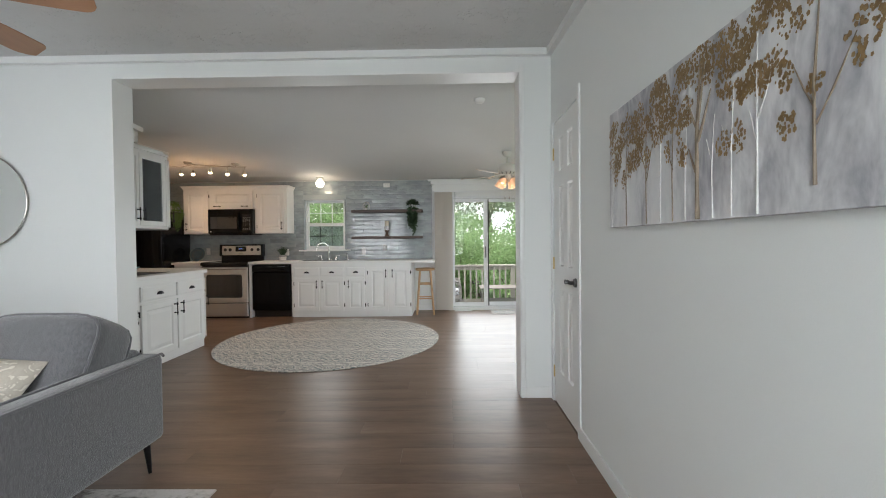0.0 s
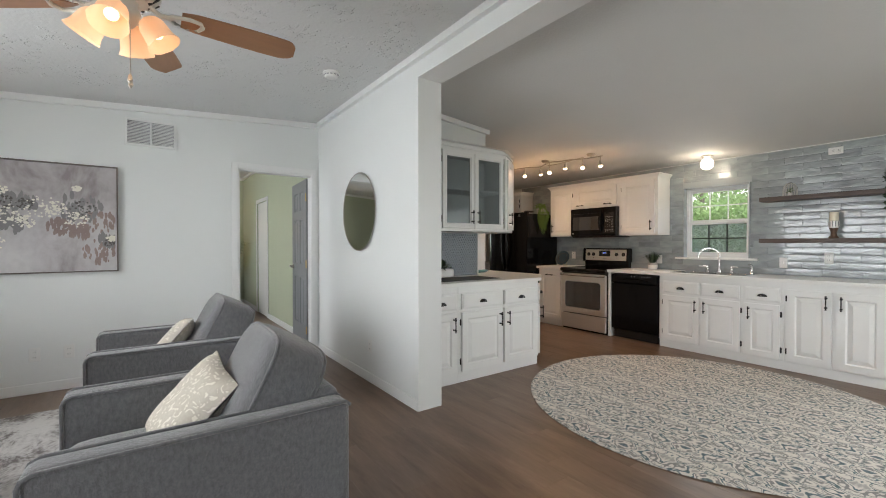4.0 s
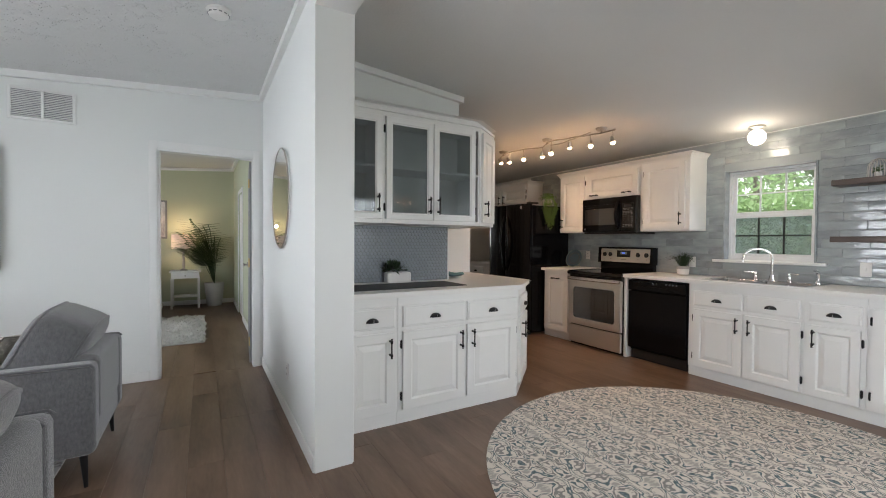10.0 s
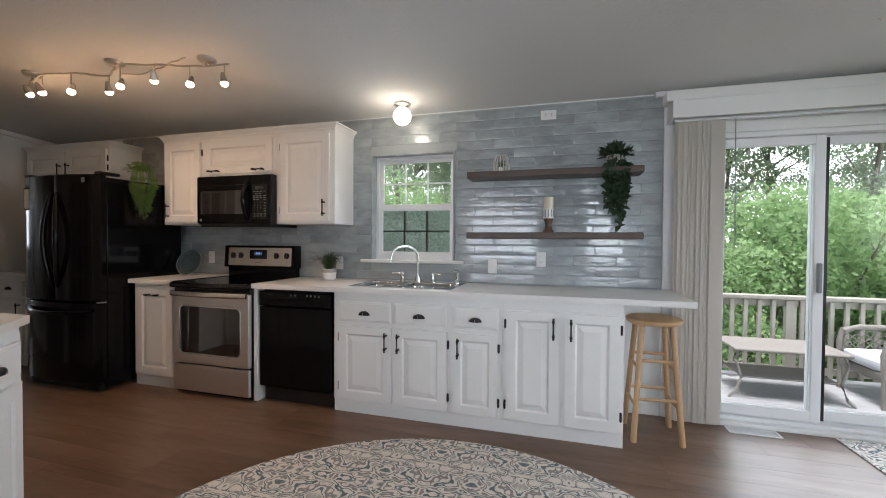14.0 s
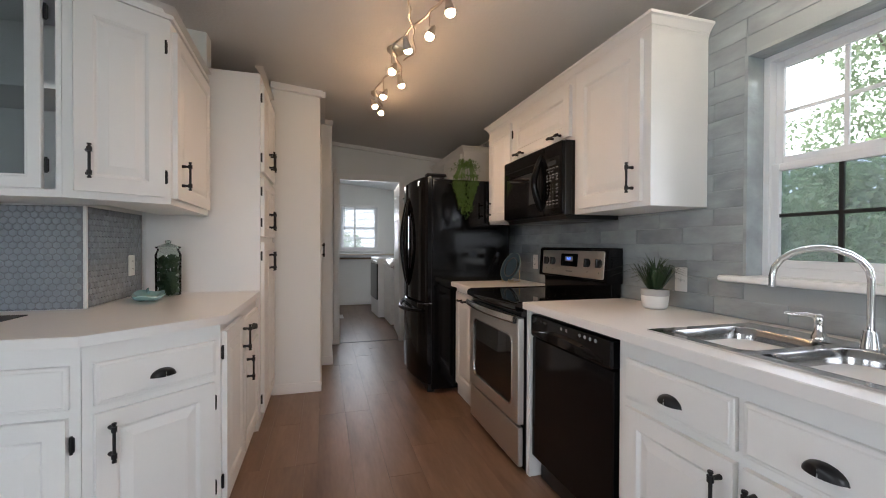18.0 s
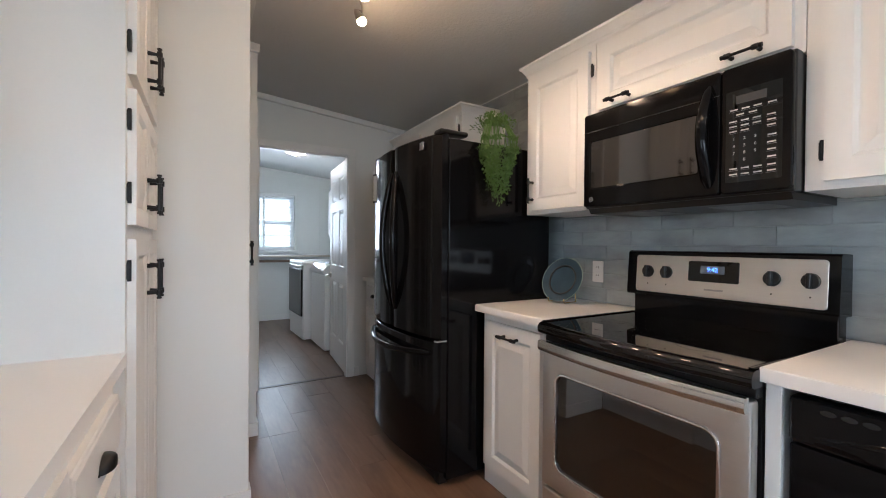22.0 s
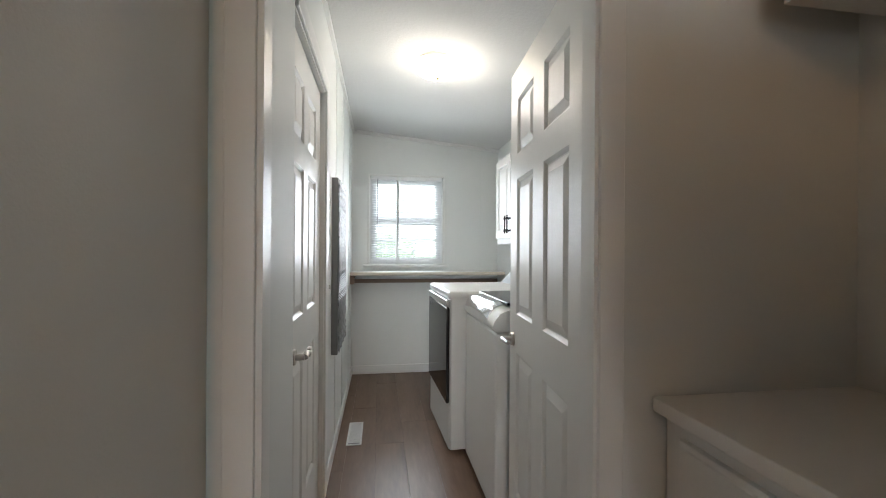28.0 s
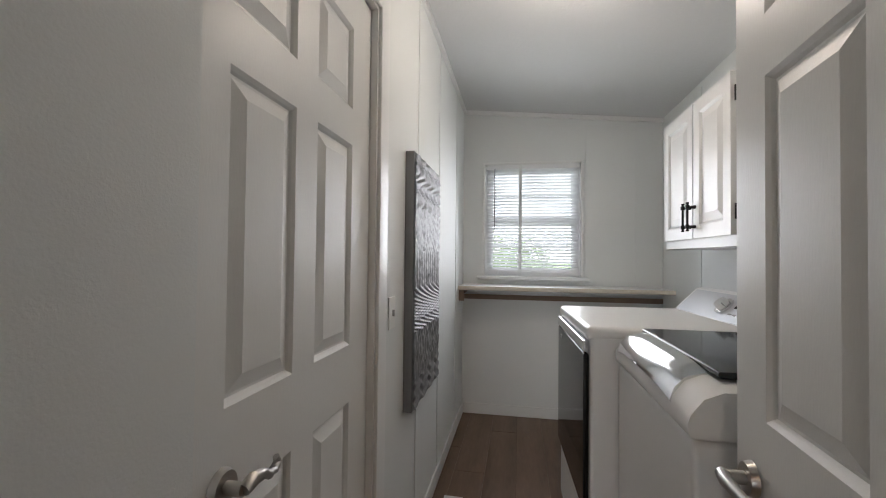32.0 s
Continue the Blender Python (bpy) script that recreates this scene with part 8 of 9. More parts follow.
bm = bmesh.new()
for q in (-0.35, 0.0, 0.35):
    tube(bm, [(-0.14 + 0.10 * abs(q), 0.0, 0.014), (-0.02, 0.05 * q, 0.013), (0.11, 0.17 * q, 0.017)], [0.0015, 0.0025, 0.001], 5)
part("vein", bm, M_TEAL, ld, "raised leaf veins")
part("stalk", tube(bmesh.new(), [(0.13, 0.0, 0.03), (0.17, 0.005, 0.045), (0.20, 0.0, 0.05)], [0.008, 0.006, 0.003], 8), M_TEAL, ld)

# ---- on the walls of the living room ----
M_CANVAS = ramp_mat("misty_canvas", "noise", 3.0, [(0.30, (0.33, 0.33, 0.36)), (0.44, (0.52, 0.52, 0.54)), (0.56, (0.67, 0.67, 0.68)), (0.7, (0.73, 0.73, 0.73))], 0.7, (2.2, 2.2, 0.9), 0.001, 0.2, 0.3)
M_GOLD = mat("gold_paint", (0.30, 0.20, 0.095), 0.42, metal=0.35, var=0.3, scale=40, fine=160, bump=0.001)
M_TRUNK = mat("painted_trunk", (0.60, 0.59, 0.57), 0.6, var=0.25, scale=20, fine=90)
M_TRUNKD = mat("painted_trunk_dark", (0.22, 0.17, 0.12), 0.6, var=0.3, scale=20, fine=90)
pa = thing("canvas_painting", "long canvas of gold-crowned trees on misty grey", "painting", at(XE - 0.001, 3.19, 1.284, -90))
PW, PH = 1.52, 0.53
part("canvas", B((0, -0.032, 0), (PW, 0, PH), 0.002), M_CANVAS, pa)
rng = random.Random(77)
dabs = bmesh.new()


def crown_dabs(cx, cz, rx, rz):
    """A patch of small gold dabs."""
    for _ in range(int(16000 * rx * rz) + 24):
        a, q = rng.uniform(0, 6.28), math.sqrt(rng.random())
        x, z, e, t = cx + rx * q * math.cos(a), cz + rz * q * math.sin(a), rng.uniform(0.0025, 0.006), rng.uniform(0, 6.28)
        if 0.005 < x < PW - 0.005 and 0.005 < z < PH - 0.005:
            y = -0.0325 - rng.uniform(0.0, 0.003)
            dabs.faces.new([dabs.verts.new((x + e * math.cos(t + f), y, z + 1.3 * e * math.sin(t + f))) for f in (0, 1.3, 2.6, 3.9, 5.2)])


def painted_tree(u, foot, top, w, material, forks):
    w *= 1.5 if w > 0.005 else 1.0
    bm = tube(bmesh.new(), [(u, -0.033, foot), (u + rng.uniform(-0.006, 0.006), -0.0335, (foot + top) / 2), (u + rng.uniform(-0.012, 0.012), -0.033, top)], [w, w * 0.75, w * 0.3], 6)
    for z, du, dz in forks:
        tube(bm, [(u, -0.033, z), (u + du * 0.45, -0.033, z + dz * 0.4), (u + du, -0.033, z + dz)], [w * 0.6, w * 0.5, w * 0.2], 5)
    part("tree_trunk", bm, material, pa, "painted tree trunk")


for u, foot, top, w, m, forks in (
        (0.04, 0.005, 0.36, 0.0022, M_TRUNK, ()), (0.187, 0.005, 0.40, 0.003, M_TRUNKD, ((0.2, 0.05, 0.1),)), (0.366, 0.005, 0.42, 0.003, M_TRUNKD, ((0.17, 0.04, 0.12), (0.2, -0.05, 0.1))),
        (0.47, 0.005, 0.38, 0.0026, M_TRUNK, ()), (0.553, 0.005, 0.35, 0.0028, M_TRUNKD, ((0.18, -0.04, 0.09),)), (0.626, 0.005, 0.30, 0.0026, M_TRUNK, ()),
        (0.696, 0.005, 0.50, 0.006, M_TRUNKD, ((0.13, -0.05, 0.1), (0.24, 0.06, 0.14), (0.27, -0.06, 0.12), (0.3, 0.03, 0.18))), (0.765, 0.005, 0.30, 0.0026, M_TRUNK, ((0.16, -0.03, 0.08),)),
        (0.844, 0.005, 0.36, 0.003, M_TRUNK, ((0.17, -0.04, 0.09),)), (0.94, 0.005, 0.45, 0.0042, M_TRUNK, ((0.17, -0.03, 0.1), (0.24, 0.05, 0.12))),
        (1.10, 0.055, 0.45, 0.0045, M_TRUNKD, ((0.18, 0.085, 0.15), (0.21, -0.06, 0.12))), (1.38, 0.005, 0.40, 0.004, M_TRUNK, ((0.2, 0.06, 0.12), (0.22, -0.05, 0.1)))):
    painted_tree(u, foot, top, w, m, forks)
for i in range(88):
    u = 0.03 + 1.0 * rng.random()
    crown_dabs(u, rng.uniform(0.30, 0.50) + (0.02 if u > 0.4 else -0.04), rng.uniform(0.022, 0.045), rng.uniform(0.025, 0.05))
for u in (0.08, 0.16, 0.22, 0.37, 0.52, 0.6, 0.62, 0.81, 0.87):
    crown_dabs(u, rng.uniform(0.20, 0.26), rng.uniform(0.018, 0.03), rng.uniform(0.03, 0.05))
for u, z, rx, rz in ((1.02, 0.314, 0.025, 0.04), (1.026, 0.20, 0.027, 0.035), (1.10, 0.265, 0.022, 0.025), (1.20, 0.32, 0.035, 0.06), (1.25, 0.36, 0.03, 0.03), (1.04, 0.45, 0.06, 0.06), (1.13, 0.48, 0.05, 0.04), (1.30, 0.44, 0.05, 0.05), (1.38, 0.40, 0.05, 0.06), (1.45, 0.47, 0.05, 0.04)):
    crown_dabs(u, z, rx, rz)
tagged(part("gold_leaf_texture", dabs, M_GOLD, pa, "gold leaf dabs of paint"), kind="stuff")

M_CANVAS2 = ramp_mat("mauve_canvas", "noise", 2.4, [(0.28, (0.30, 0.265, 0.265)), (0.42, (0.43, 0.40, 0.405)), (0.58, (0.52, 0.50, 0.51)), (0.75, (0.60, 0.585, 0.585))], 0.6, (1, 2.2, 0.7), 0.001, 0.2, 0.35)
M_BRONZE = mat("bronze_frame", (0.20, 0.175, 0.16), 0.35, metal=0.8, var=0.1)
M_DABW = mat("cream_dab", (0.78, 0.75, 0.66), 0.6, var=0.12, fine=90)
M_DABD = mat("slate_dab", (0.10, 0.09, 0.085), 0.6, var=0.2, fine=90)
M_DABG = mat("grey_dab", (0.23, 0.225, 0.225), 0.6, var=0.2, fine=90)
M_DABR = mat("umber_dab", (0.30, 0.225, 0.205), 0.6, var=0.2, fine=90)
pb = thing("framed_painting", "abstract mauve and grey painting in a thin bronze frame", "painting", at(XW + 0.001, 1.265, 1.025, 90))
PW, PH = 1.285, 0.955
part("canvas", B((0.012, -0.03, 0.012), (PW - 0.012, 0, PH - 0.012)), M_CANVAS2, pb)
bm = bmesh.new()
for a, b in (((0, 0), (0.010, PH)), ((PW - 0.010, 0), (PW, PH)), ((0.010, 0), (PW - 0.010, 0.010)), ((0.010, PH - 0.010), (PW - 0.010, PH))):
    bx(bm, (a[0], -0.04, a[1]), (b[0], 0, b[1]))
part("picture_frame", bm, M_BRONZE, pb, "thin bronze-grey frame")
rng = random.Random(55)
for mt, n, e0, blobs in (
        (M_DABR, 260, 0.020, ((0.22, 0.40, 0.05), (0.88, 0.40, 0.05), (1.17, 0.20, 0.10), (1.15, 0.45, 0.08), (0.42, 0.45, 0.07), (1.02, 0.36, 0.05))),
        (M_DABG, 300, 0.022, ((0.50, 0.60, 0.09), (1.02, 0.57, 0.10), (0.40, 0.36, 0.06), (0.66, 0.60, 0.06), (0.10, 0.60, 0.05), (1.22, 0.28, 0.05), (0.60, 0.42, 0.06))),
        (M_DABD, 260, 0.014, ((0.52, 0.60, 0.06), (0.10, 0.61, 0.035), (1.04, 0.56, 0.06), (0.38, 0.34, 0.05), (0.42, 0.19, 0.03), (0.67, 0.59, 0.035), (1.23, 0.26, 0.03))),
        (M_DABW, 620, 0.015, ((0.06, 0.50, 0.07), (0.10, 0.40, 0.06), (0.35, 0.24, 0.06), (0.45, 0.27, 0.07), (0.52, 0.70, 0.035), (0.60, 0.50, 0.07), (0.66, 0.44, 0.05), (0.78, 0.57, 0.08), (0.86, 0.56, 0.05), (0.99, 0.47, 0.06), (1.24, 0.30, 0.025), (0.22, 0.45, 0.03), (1.0, 0.74, 0.02)))):
    bm = bmesh.new()
    for _ in range(n):
        cx, cz, r = rng.choice(blobs)
        a, q = rng.uniform(0, 6.28), r * math.sqrt(rng.random()) * 1.15
        x, z = min(max(cx + 1.3 * q * math.cos(a), 0.03), PW - 0.03), min(max(cz + q * math.sin(a), 0.03), PH - 0.03)
        e, t = e0 * rng.uniform(0.4, 1.1), rng.uniform(0, 6.28)
        k = 2.2 if mt in (M_DABR, M_DABG) else 0.8
        d = -0.0305 - (0.0018 if mt is M_DABW else 0.0012 if mt is M_DABD else 0.0006 if mt is M_DABG else 0.0002) - rng.uniform(0, 0.0004)
        bm.faces.new([bm.verts.new((min(max(x + e * 0.7 * math.cos(t + f), 0.013), PW - 0.013), d, min(max(z + e * k * math.sin(t + f) * rng.uniform(0.6, 1), 0.013), PH - 0.013))) for f in (0, 1.05, 2.1, 3.14, 4.2, 5.2)])
    tagged(part("paint_texture", bm, mt, pb), kind="stuff")

mi = thing("round_mirror", "round wall mirror with a thin metal rim", "mirror", pose(-3.215, YM - 0.002, 1.582))
part("glass", cyl(bmesh.new(), (0, -0.02, 0), (0, 0, 0), 0.365, n=64), mat("mirror_silver", (0.88, 0.89, 0.88), 0.01, metal=1.0, var=0), mi)
part("rim", tube(bmesh.new(), [(0.37 * math.cos(6.2832 * i / 64), -0.018, 0.37 * math.sin(6.2832 * i / 64)) for i in range(65)], 0.006, 8), M_NICKEL, mi, "thin metal rim")

vt = thing("wall_vent", "white louvred return-air grille high on the wall", "vent", at(XW, 2.60, 2.205, 90))
part("backing", B((0.01, -0.004, 0.01), (0.40, 0, 0.245)), M_GREYTRIM, vt)
bm = bmesh.new()
for a, b in (((0, 0), (0.022, 0.255)), ((0.388, 0), (0.41, 0.255)), ((0.022, 0), (0.388, 0.022)), ((0.022, 0.233), (0.388, 0.255)), ((0.196, 0.022), (0.214, 0.233))):
    bx(bm, (a[0], -0.014, a[1]), (b[0], 0, b[1]), 0.002)
part("grille_frame", bm, M_TRIM, vt)
sl_me = mesh_of("slat", beam(bmesh.new(), (0, 0, 0), (0.174, 0, 0), 0.010, 0.0015), M_TRIM)
for i in range(15):
    for x in (0.022, 0.214):
        shared("slat", sl_me, vt, pose(x, -0.008, 0.03 + 0.0138 * i, -35))
sm = thing("smoke_detector", "round white smoke detector on the ceiling", "smoke detector", at(-2.80, 4.0, zl(4.0)))
part("base", lathe(bmesh.new(), [(0.066, -0.012), (0.07, -0.006), (0.07, 0.004)], 32), M_PLATE, sm)
part("cap", lathe(bmesh.new(), [(0.001, -0.045), (0.042, -0.044), (0.056, -0.034), (0.058, -0.0125)], 32), M_PLATE, sm)
for i in range(12):
    a = 6.2832 * i / 12
    part("slot", beam(bmesh.new(), (0.0585 * math.cos(a), 0.0585 * math.sin(a), -0.028), (0.0585 * math.cos(a + 0.3), 0.0585 * math.sin(a + 0.3), -0.028), 0.003, 0.006), M_GREYTRIM, sm)
sd = thing("smoke_detector", "small round white detector on the kitchen ceiling", "smoke detector", at(0.78, 5.35, zk(5.35)))
part("cap", lathe(bmesh.new(), [(0.001, -0.035), (0.035, -0.034), (0.05, -0.02), (0.055, 0.004)], 28), M_PLATE, sd)

wr = thing("floor_register", "white louvred wall register at the baseboard", "vent", at(-1.25, YS + 0.012, 0, 180))
part("housing", B((0, -0.06, 0.01), (0.42, 0, 0.135), 0.006), M_TRIM, wr)
for i in range(7):
    part("slat", B((0.02, -0.066, 0.03 + 0.013 * i), (0.40, -0.0605, 0.035 + 0.013 * i)), M_GREYTRIM, wr)
tagged(part("lamp_cord", tube(bmesh.new(), [(-0.67, YS + 0.015, 0.17), (-0.69, YS + 0.05, 0.09), (-0.73, YS + 0.10, 0.02), (-0.79, YS + 0.15, 0.005), (-0.85, YS + 0.10, 0.005), (-0.91, YS + 0.18, 0.005), (-0.98, 0.74, 0.005), (-1.03, 0.84, 0.02)], 0.0025, 6), M_BLUSHGLASS), "thin clear lamp cord hanging by the wall", "cord")


def register(m, w=0.26, d=0.10):
    s = thing("floor_register", "white metal floor register grille", "vent", m)
    bm = bmesh.new()
    for a, b in (((0, 0), (w, 0.012)), ((0, d - 0.012), (w, d)), ((0, 0.012), (0.012, d - 0.012)), ((w - 0.012, 0.012), (w, d - 0.012))):
        bx(bm, (*a, 0), (*b, 0.005))
    part("rim", bm, M_TRIM, s)
    part("well", B((0.012, 0.012, 0), (w - 0.012, d - 0.012, 0.0015)), M_GREYTRIM, s)
    for i in range(int((w - 0.03) / 0.014)):
        part("bar", B((0.016 + 0.014 * i, 0.012, 0.0015), (0.023 + 0.014 * i, d - 0.012, 0.0045)), M_TRIM, s)


register(at(0.555, 8.415, 0.001), 0.30)
register(at(-8.215, 7.132, 0.001), 0.35, 0.098)

# ---- hall: the glazed closet door ----


def lattice_mat(name, period, light, dark):
    """A printed star lattice: six families of thin crossing lines."""
    m = bpy.data.materials.new(name)
    m.use_nodes = True
    t = m.node_tree
    L, N = t.links.new, t.nodes.new

    def math_node(how, a, b):
        n = N("ShaderNodeMath")
        n.operation = how
        for k, v in enumerate((a, b)):
            if isinstance(v, float):
                n.inputs[k].default_value = v
            else:
                L(v, n.inputs[k])
        return n.outputs[0]

    tc = N("ShaderNodeTexCoord")
    mask = None
    for k in range(6):
        a, p = math.pi * k / 6, period if k % 2 == 0 else period * 1.732
        dot = N("ShaderNodeVectorMath")
        dot.operation, dot.inputs[1].default_value = "DOT_PRODUCT", (math.cos(a) / p, 0, math.sin(a) / p)
        L(tc.outputs["Object"], dot.inputs[0])
        line = math_node("ABSOLUTE", math_node("SUBTRACT", math_node("FRACT", dot.outputs["Value"], 0.0), 0.5), 0.0)
        line = math_node("GREATER_THAN", line, 0.5 - 0.0016 / p)
        mask = line if mask is None else math_node("MAXIMUM", mask, line)
    mix = N("ShaderNodeMix")
    mix.data_type = "RGBA"
    mix.inputs[6].default_value, mix.inputs[7].default_value = (*dark, 1), (*light, 1)
    L(mask, mix.inputs[0])
    bsdf = t.nodes["Principled BSDF"]
    bsdf.inputs["Roughness"].default_value = 0.35
    L(mix.outputs[2], bsdf.inputs["Base Color"])
    return m


M_LACE = lattice_mat("star_lattice_print", 0.0215, (0.68, 0.69, 0.68), (0.07, 0.075, 0.08))
fd = tagged(new("door_5"), "white glazed door with printed lattice panes", "door", "", "structure")
fd.matrix_basis = at(-4.618, 6.878, 0.01, 180)
W, Hh, S = 0.556, 2.02, 0.052
Z0, Z1 = 0.229, 1.844
cols, rows = 3, 5
gx, gz = (W - 2 * S) / cols, (Z1 - Z0) / rows
bm = bmesh.new()
for a, b in (((0, 0), (S, Hh)), ((W - S, 0), (W, Hh)), ((S, 0), (W - S, Z0)), ((S, Z1), (W - S, Hh))):
    bx(bm, (a[0], 0, a[1]), (b[0], 0.036, b[1]), 0.002)
part("door_frame", bm, M_DOOR, fd)
for i in range(1, cols):
    part("muntin", B((S + gx * i - 0.011, -0.002, Z0), (S + gx * i + 0.011, 0.034, Z1), 0.003), M_DOOR, fd)
for i in range(1, rows):
    for j in range(cols):
        part("muntin", B((S + gx * j + 0.011, -0.002, Z0 + gz * i - 0.011), (S + gx * (j + 1) - 0.011, 0.034, Z0 + gz * i + 0.011), 0.003), M_DOOR, fd)
for i in range(rows):
    for j in range(cols):
        part("pane", B((S + gx * j + 0.002, 0.014, Z0 + gz * i + 0.002), (S + gx * (j + 1) - 0.002, 0.018, Z0 + gz * (i + 1) - 0.002)), M_LACE, fd, "lattice-printed pane")
part("door_handle", pull(bmesh.new(), 0.030, 1.165, "v", 0.125, 0.0), M_BLACK, fd, "black iron bar pull")
for z in (0.25, 1.88):
    part("hinge", cyl(bmesh.new(), (W - 0.004, -0.006, z - 0.045), (W - 0.004, -0.006, z + 0.045), 0.006, n=8), M_BRASS, fd)
casing("door_trim", "x", -5.176, -4.616, 0, 2.04, 6.88, 1, 0.045)

# ---- laundry room ----
casing("door_trim", "y", 7.085, 7.845, 0, 2.035, XL, 1, 0.062)
bm = bmesh.new()
for a, b in (((7.085, 0), (7.098, 2.035)), ((7.836, 0), (7.845, 2.035)), ((7.098, 2.022), (7.836, 2.035))):
    bx(bm, (XL - 0.062, a[0], a[1]), (XL + 0.002, b[0], b[1]))
structure("door_jamb", bm, M_TRIM, "white door jamb", "trim")
tagged(part("threshold_strip", B((XL - 0.075, 7.10, 0.0), (XL - 0.035, 7.835, 0.004), 0.001), M_SHELF), "dark threshold strip at the laundry door", "threshold")
panel_door("door_3", at(XL - 0.064, 7.865, 0.012, 175.6), 0.778, 2.01, "open white six-panel laundry door", M_NICKEL, 1, 0.036, -0.085, wave=False)
panel_door("door_4", at(-7.285, 7.022, 0.012, 0), 0.775, 2.03, "closed white six-panel door in the laundry", M_NICKEL, -1, cut=0.062, lz=-0.085, lx=-0.001)
bm = bmesh.new()
bx(bm, (-7.38, YLS, 0), (-7.30, YLS + 0.014, 2.14), 0.003)
bx(bm, (-7.30, YLS, 2.06), (-6.555, YLS + 0.014, 2.14), 0.003)
structure("door_trim", bm, M_TRIM, "white painted casing", "trim")
bm = bmesh.new()
for a, b in (((-7.30, 0), (-7.288, 2.06)), ((-7.288, 2.048), (-6.56, 2.06))):
    bx(bm, (a[0], YLS - 0.11, a[1]), (b[0], YLS + 0.002, b[1]))
structure("door_jamb", bm, M_TRIM, "white door jamb", "trim")
unit("laundry_wall_cabinet", "white raised-panel laundry wall cabinet", at(-8.575, 8.335), 0.79, 0.238, 1.315, 2.02, [
    ("door", 0.025, 0.402, 1.36, 2.0, ("v", 0.38, 1.46), ""), ("door", 0.414, 0.76, 1.36, 2.0, ("v", 0.436, 1.46), "R")], 0, "laundry wall cabinets")
unit("laundry_wall_cabinet", "white raised-panel laundry wall cabinet", at(-7.783, 8.335), 0.79, 0.238, 1.315, 2.02, [
    ("door", 0.03, 0.365, 1.36, 2.0, ("v", 0.325, 1.46), "L"), ("door", 0.395, 0.76, 1.36, 2.0, ("v", 0.43, 1.46), "R")], 0, "laundry wall cabinets")
lp = thing("louvred_panel", "tall dark louvred panel standing behind the laundry door", "louvred panel", at(-6.66, 7.985, 0.0))
for x in (0.0, 0.455):
    part("stile", B((x, 0, 0), (x + 0.045, 0.028, 1.93), 0.003), M_SHELF, lp)
for z in (0.0, 0.93, 1.86):
    part("rail", B((0.045, 0.002, z), (0.455, 0.026, z + 0.07), 0.002), M_SHELF, lp)
lv = mesh_of("slat", beam(bmesh.new(), (0.045, 0, 0), (0.455, 0, 0), 0.034, 0.005), M_SHELF)
for i in range(54):
    z = 0.09 + 0.0315 * i + (0.075 if i > 26 else 0.0)
    shared("slat", lv, lp, pose(0, 0.014, z, 35))
ls = thing("long_shelf", "pale wooden shelf under the laundry window", "shelf", at(0, 0))
part("board", B((XLW, YLS + 0.002, 1.012), (XLW + 0.27, YN - 0.004, 1.045), 0.002), M_TRIM, ls)
M_PALEEDGE = mat("pale_board_edge", (0.66, 0.60, 0.51), 0.6, var=0.08, scale=6, fine=40)
M_RAW = mat("raw_board", (0.24, 0.17, 0.125), 0.7, var=0.1)
part("cleat", B((XLW + 0.001, YLS + 0.002, 0.925), (XLW + 0.022, YN - 0.004, 0.962)), M_RAW, ls)
part("front_edge", B((XLW + 0.2705, YLS + 0.002, 1.014), (XLW + 0.278, YN - 0.004, 1.044), 0.002), M_PALEEDGE, ls, "pale pine front edge")
bm = bmesh.new()
v = [bm.verts.new((XLW + x, y, z)) for y in (YLS + 0.002, YLS + 0.04) for x, z in ((0.245, 1.011), (0.245, 0.93), (0.21, 0.93), (0.20, 0.985), (0.0, 0.985), (0.0, 1.011))]
for k in range(6):
    bm.faces.new((v[k], v[(k + 1) % 6], v[6 + (k + 1) % 6], v[6 + k]))
bm.faces.new(v[:6][::-1])
bm.faces.new(v[6:])
part("bracket", bm, M_RAW, ls, "raw wooden end bracket")
M_LIDGLASS = mat("tinted_lid", (0.02, 0.023, 0.026), 0.08, var=0, spec=0.3)


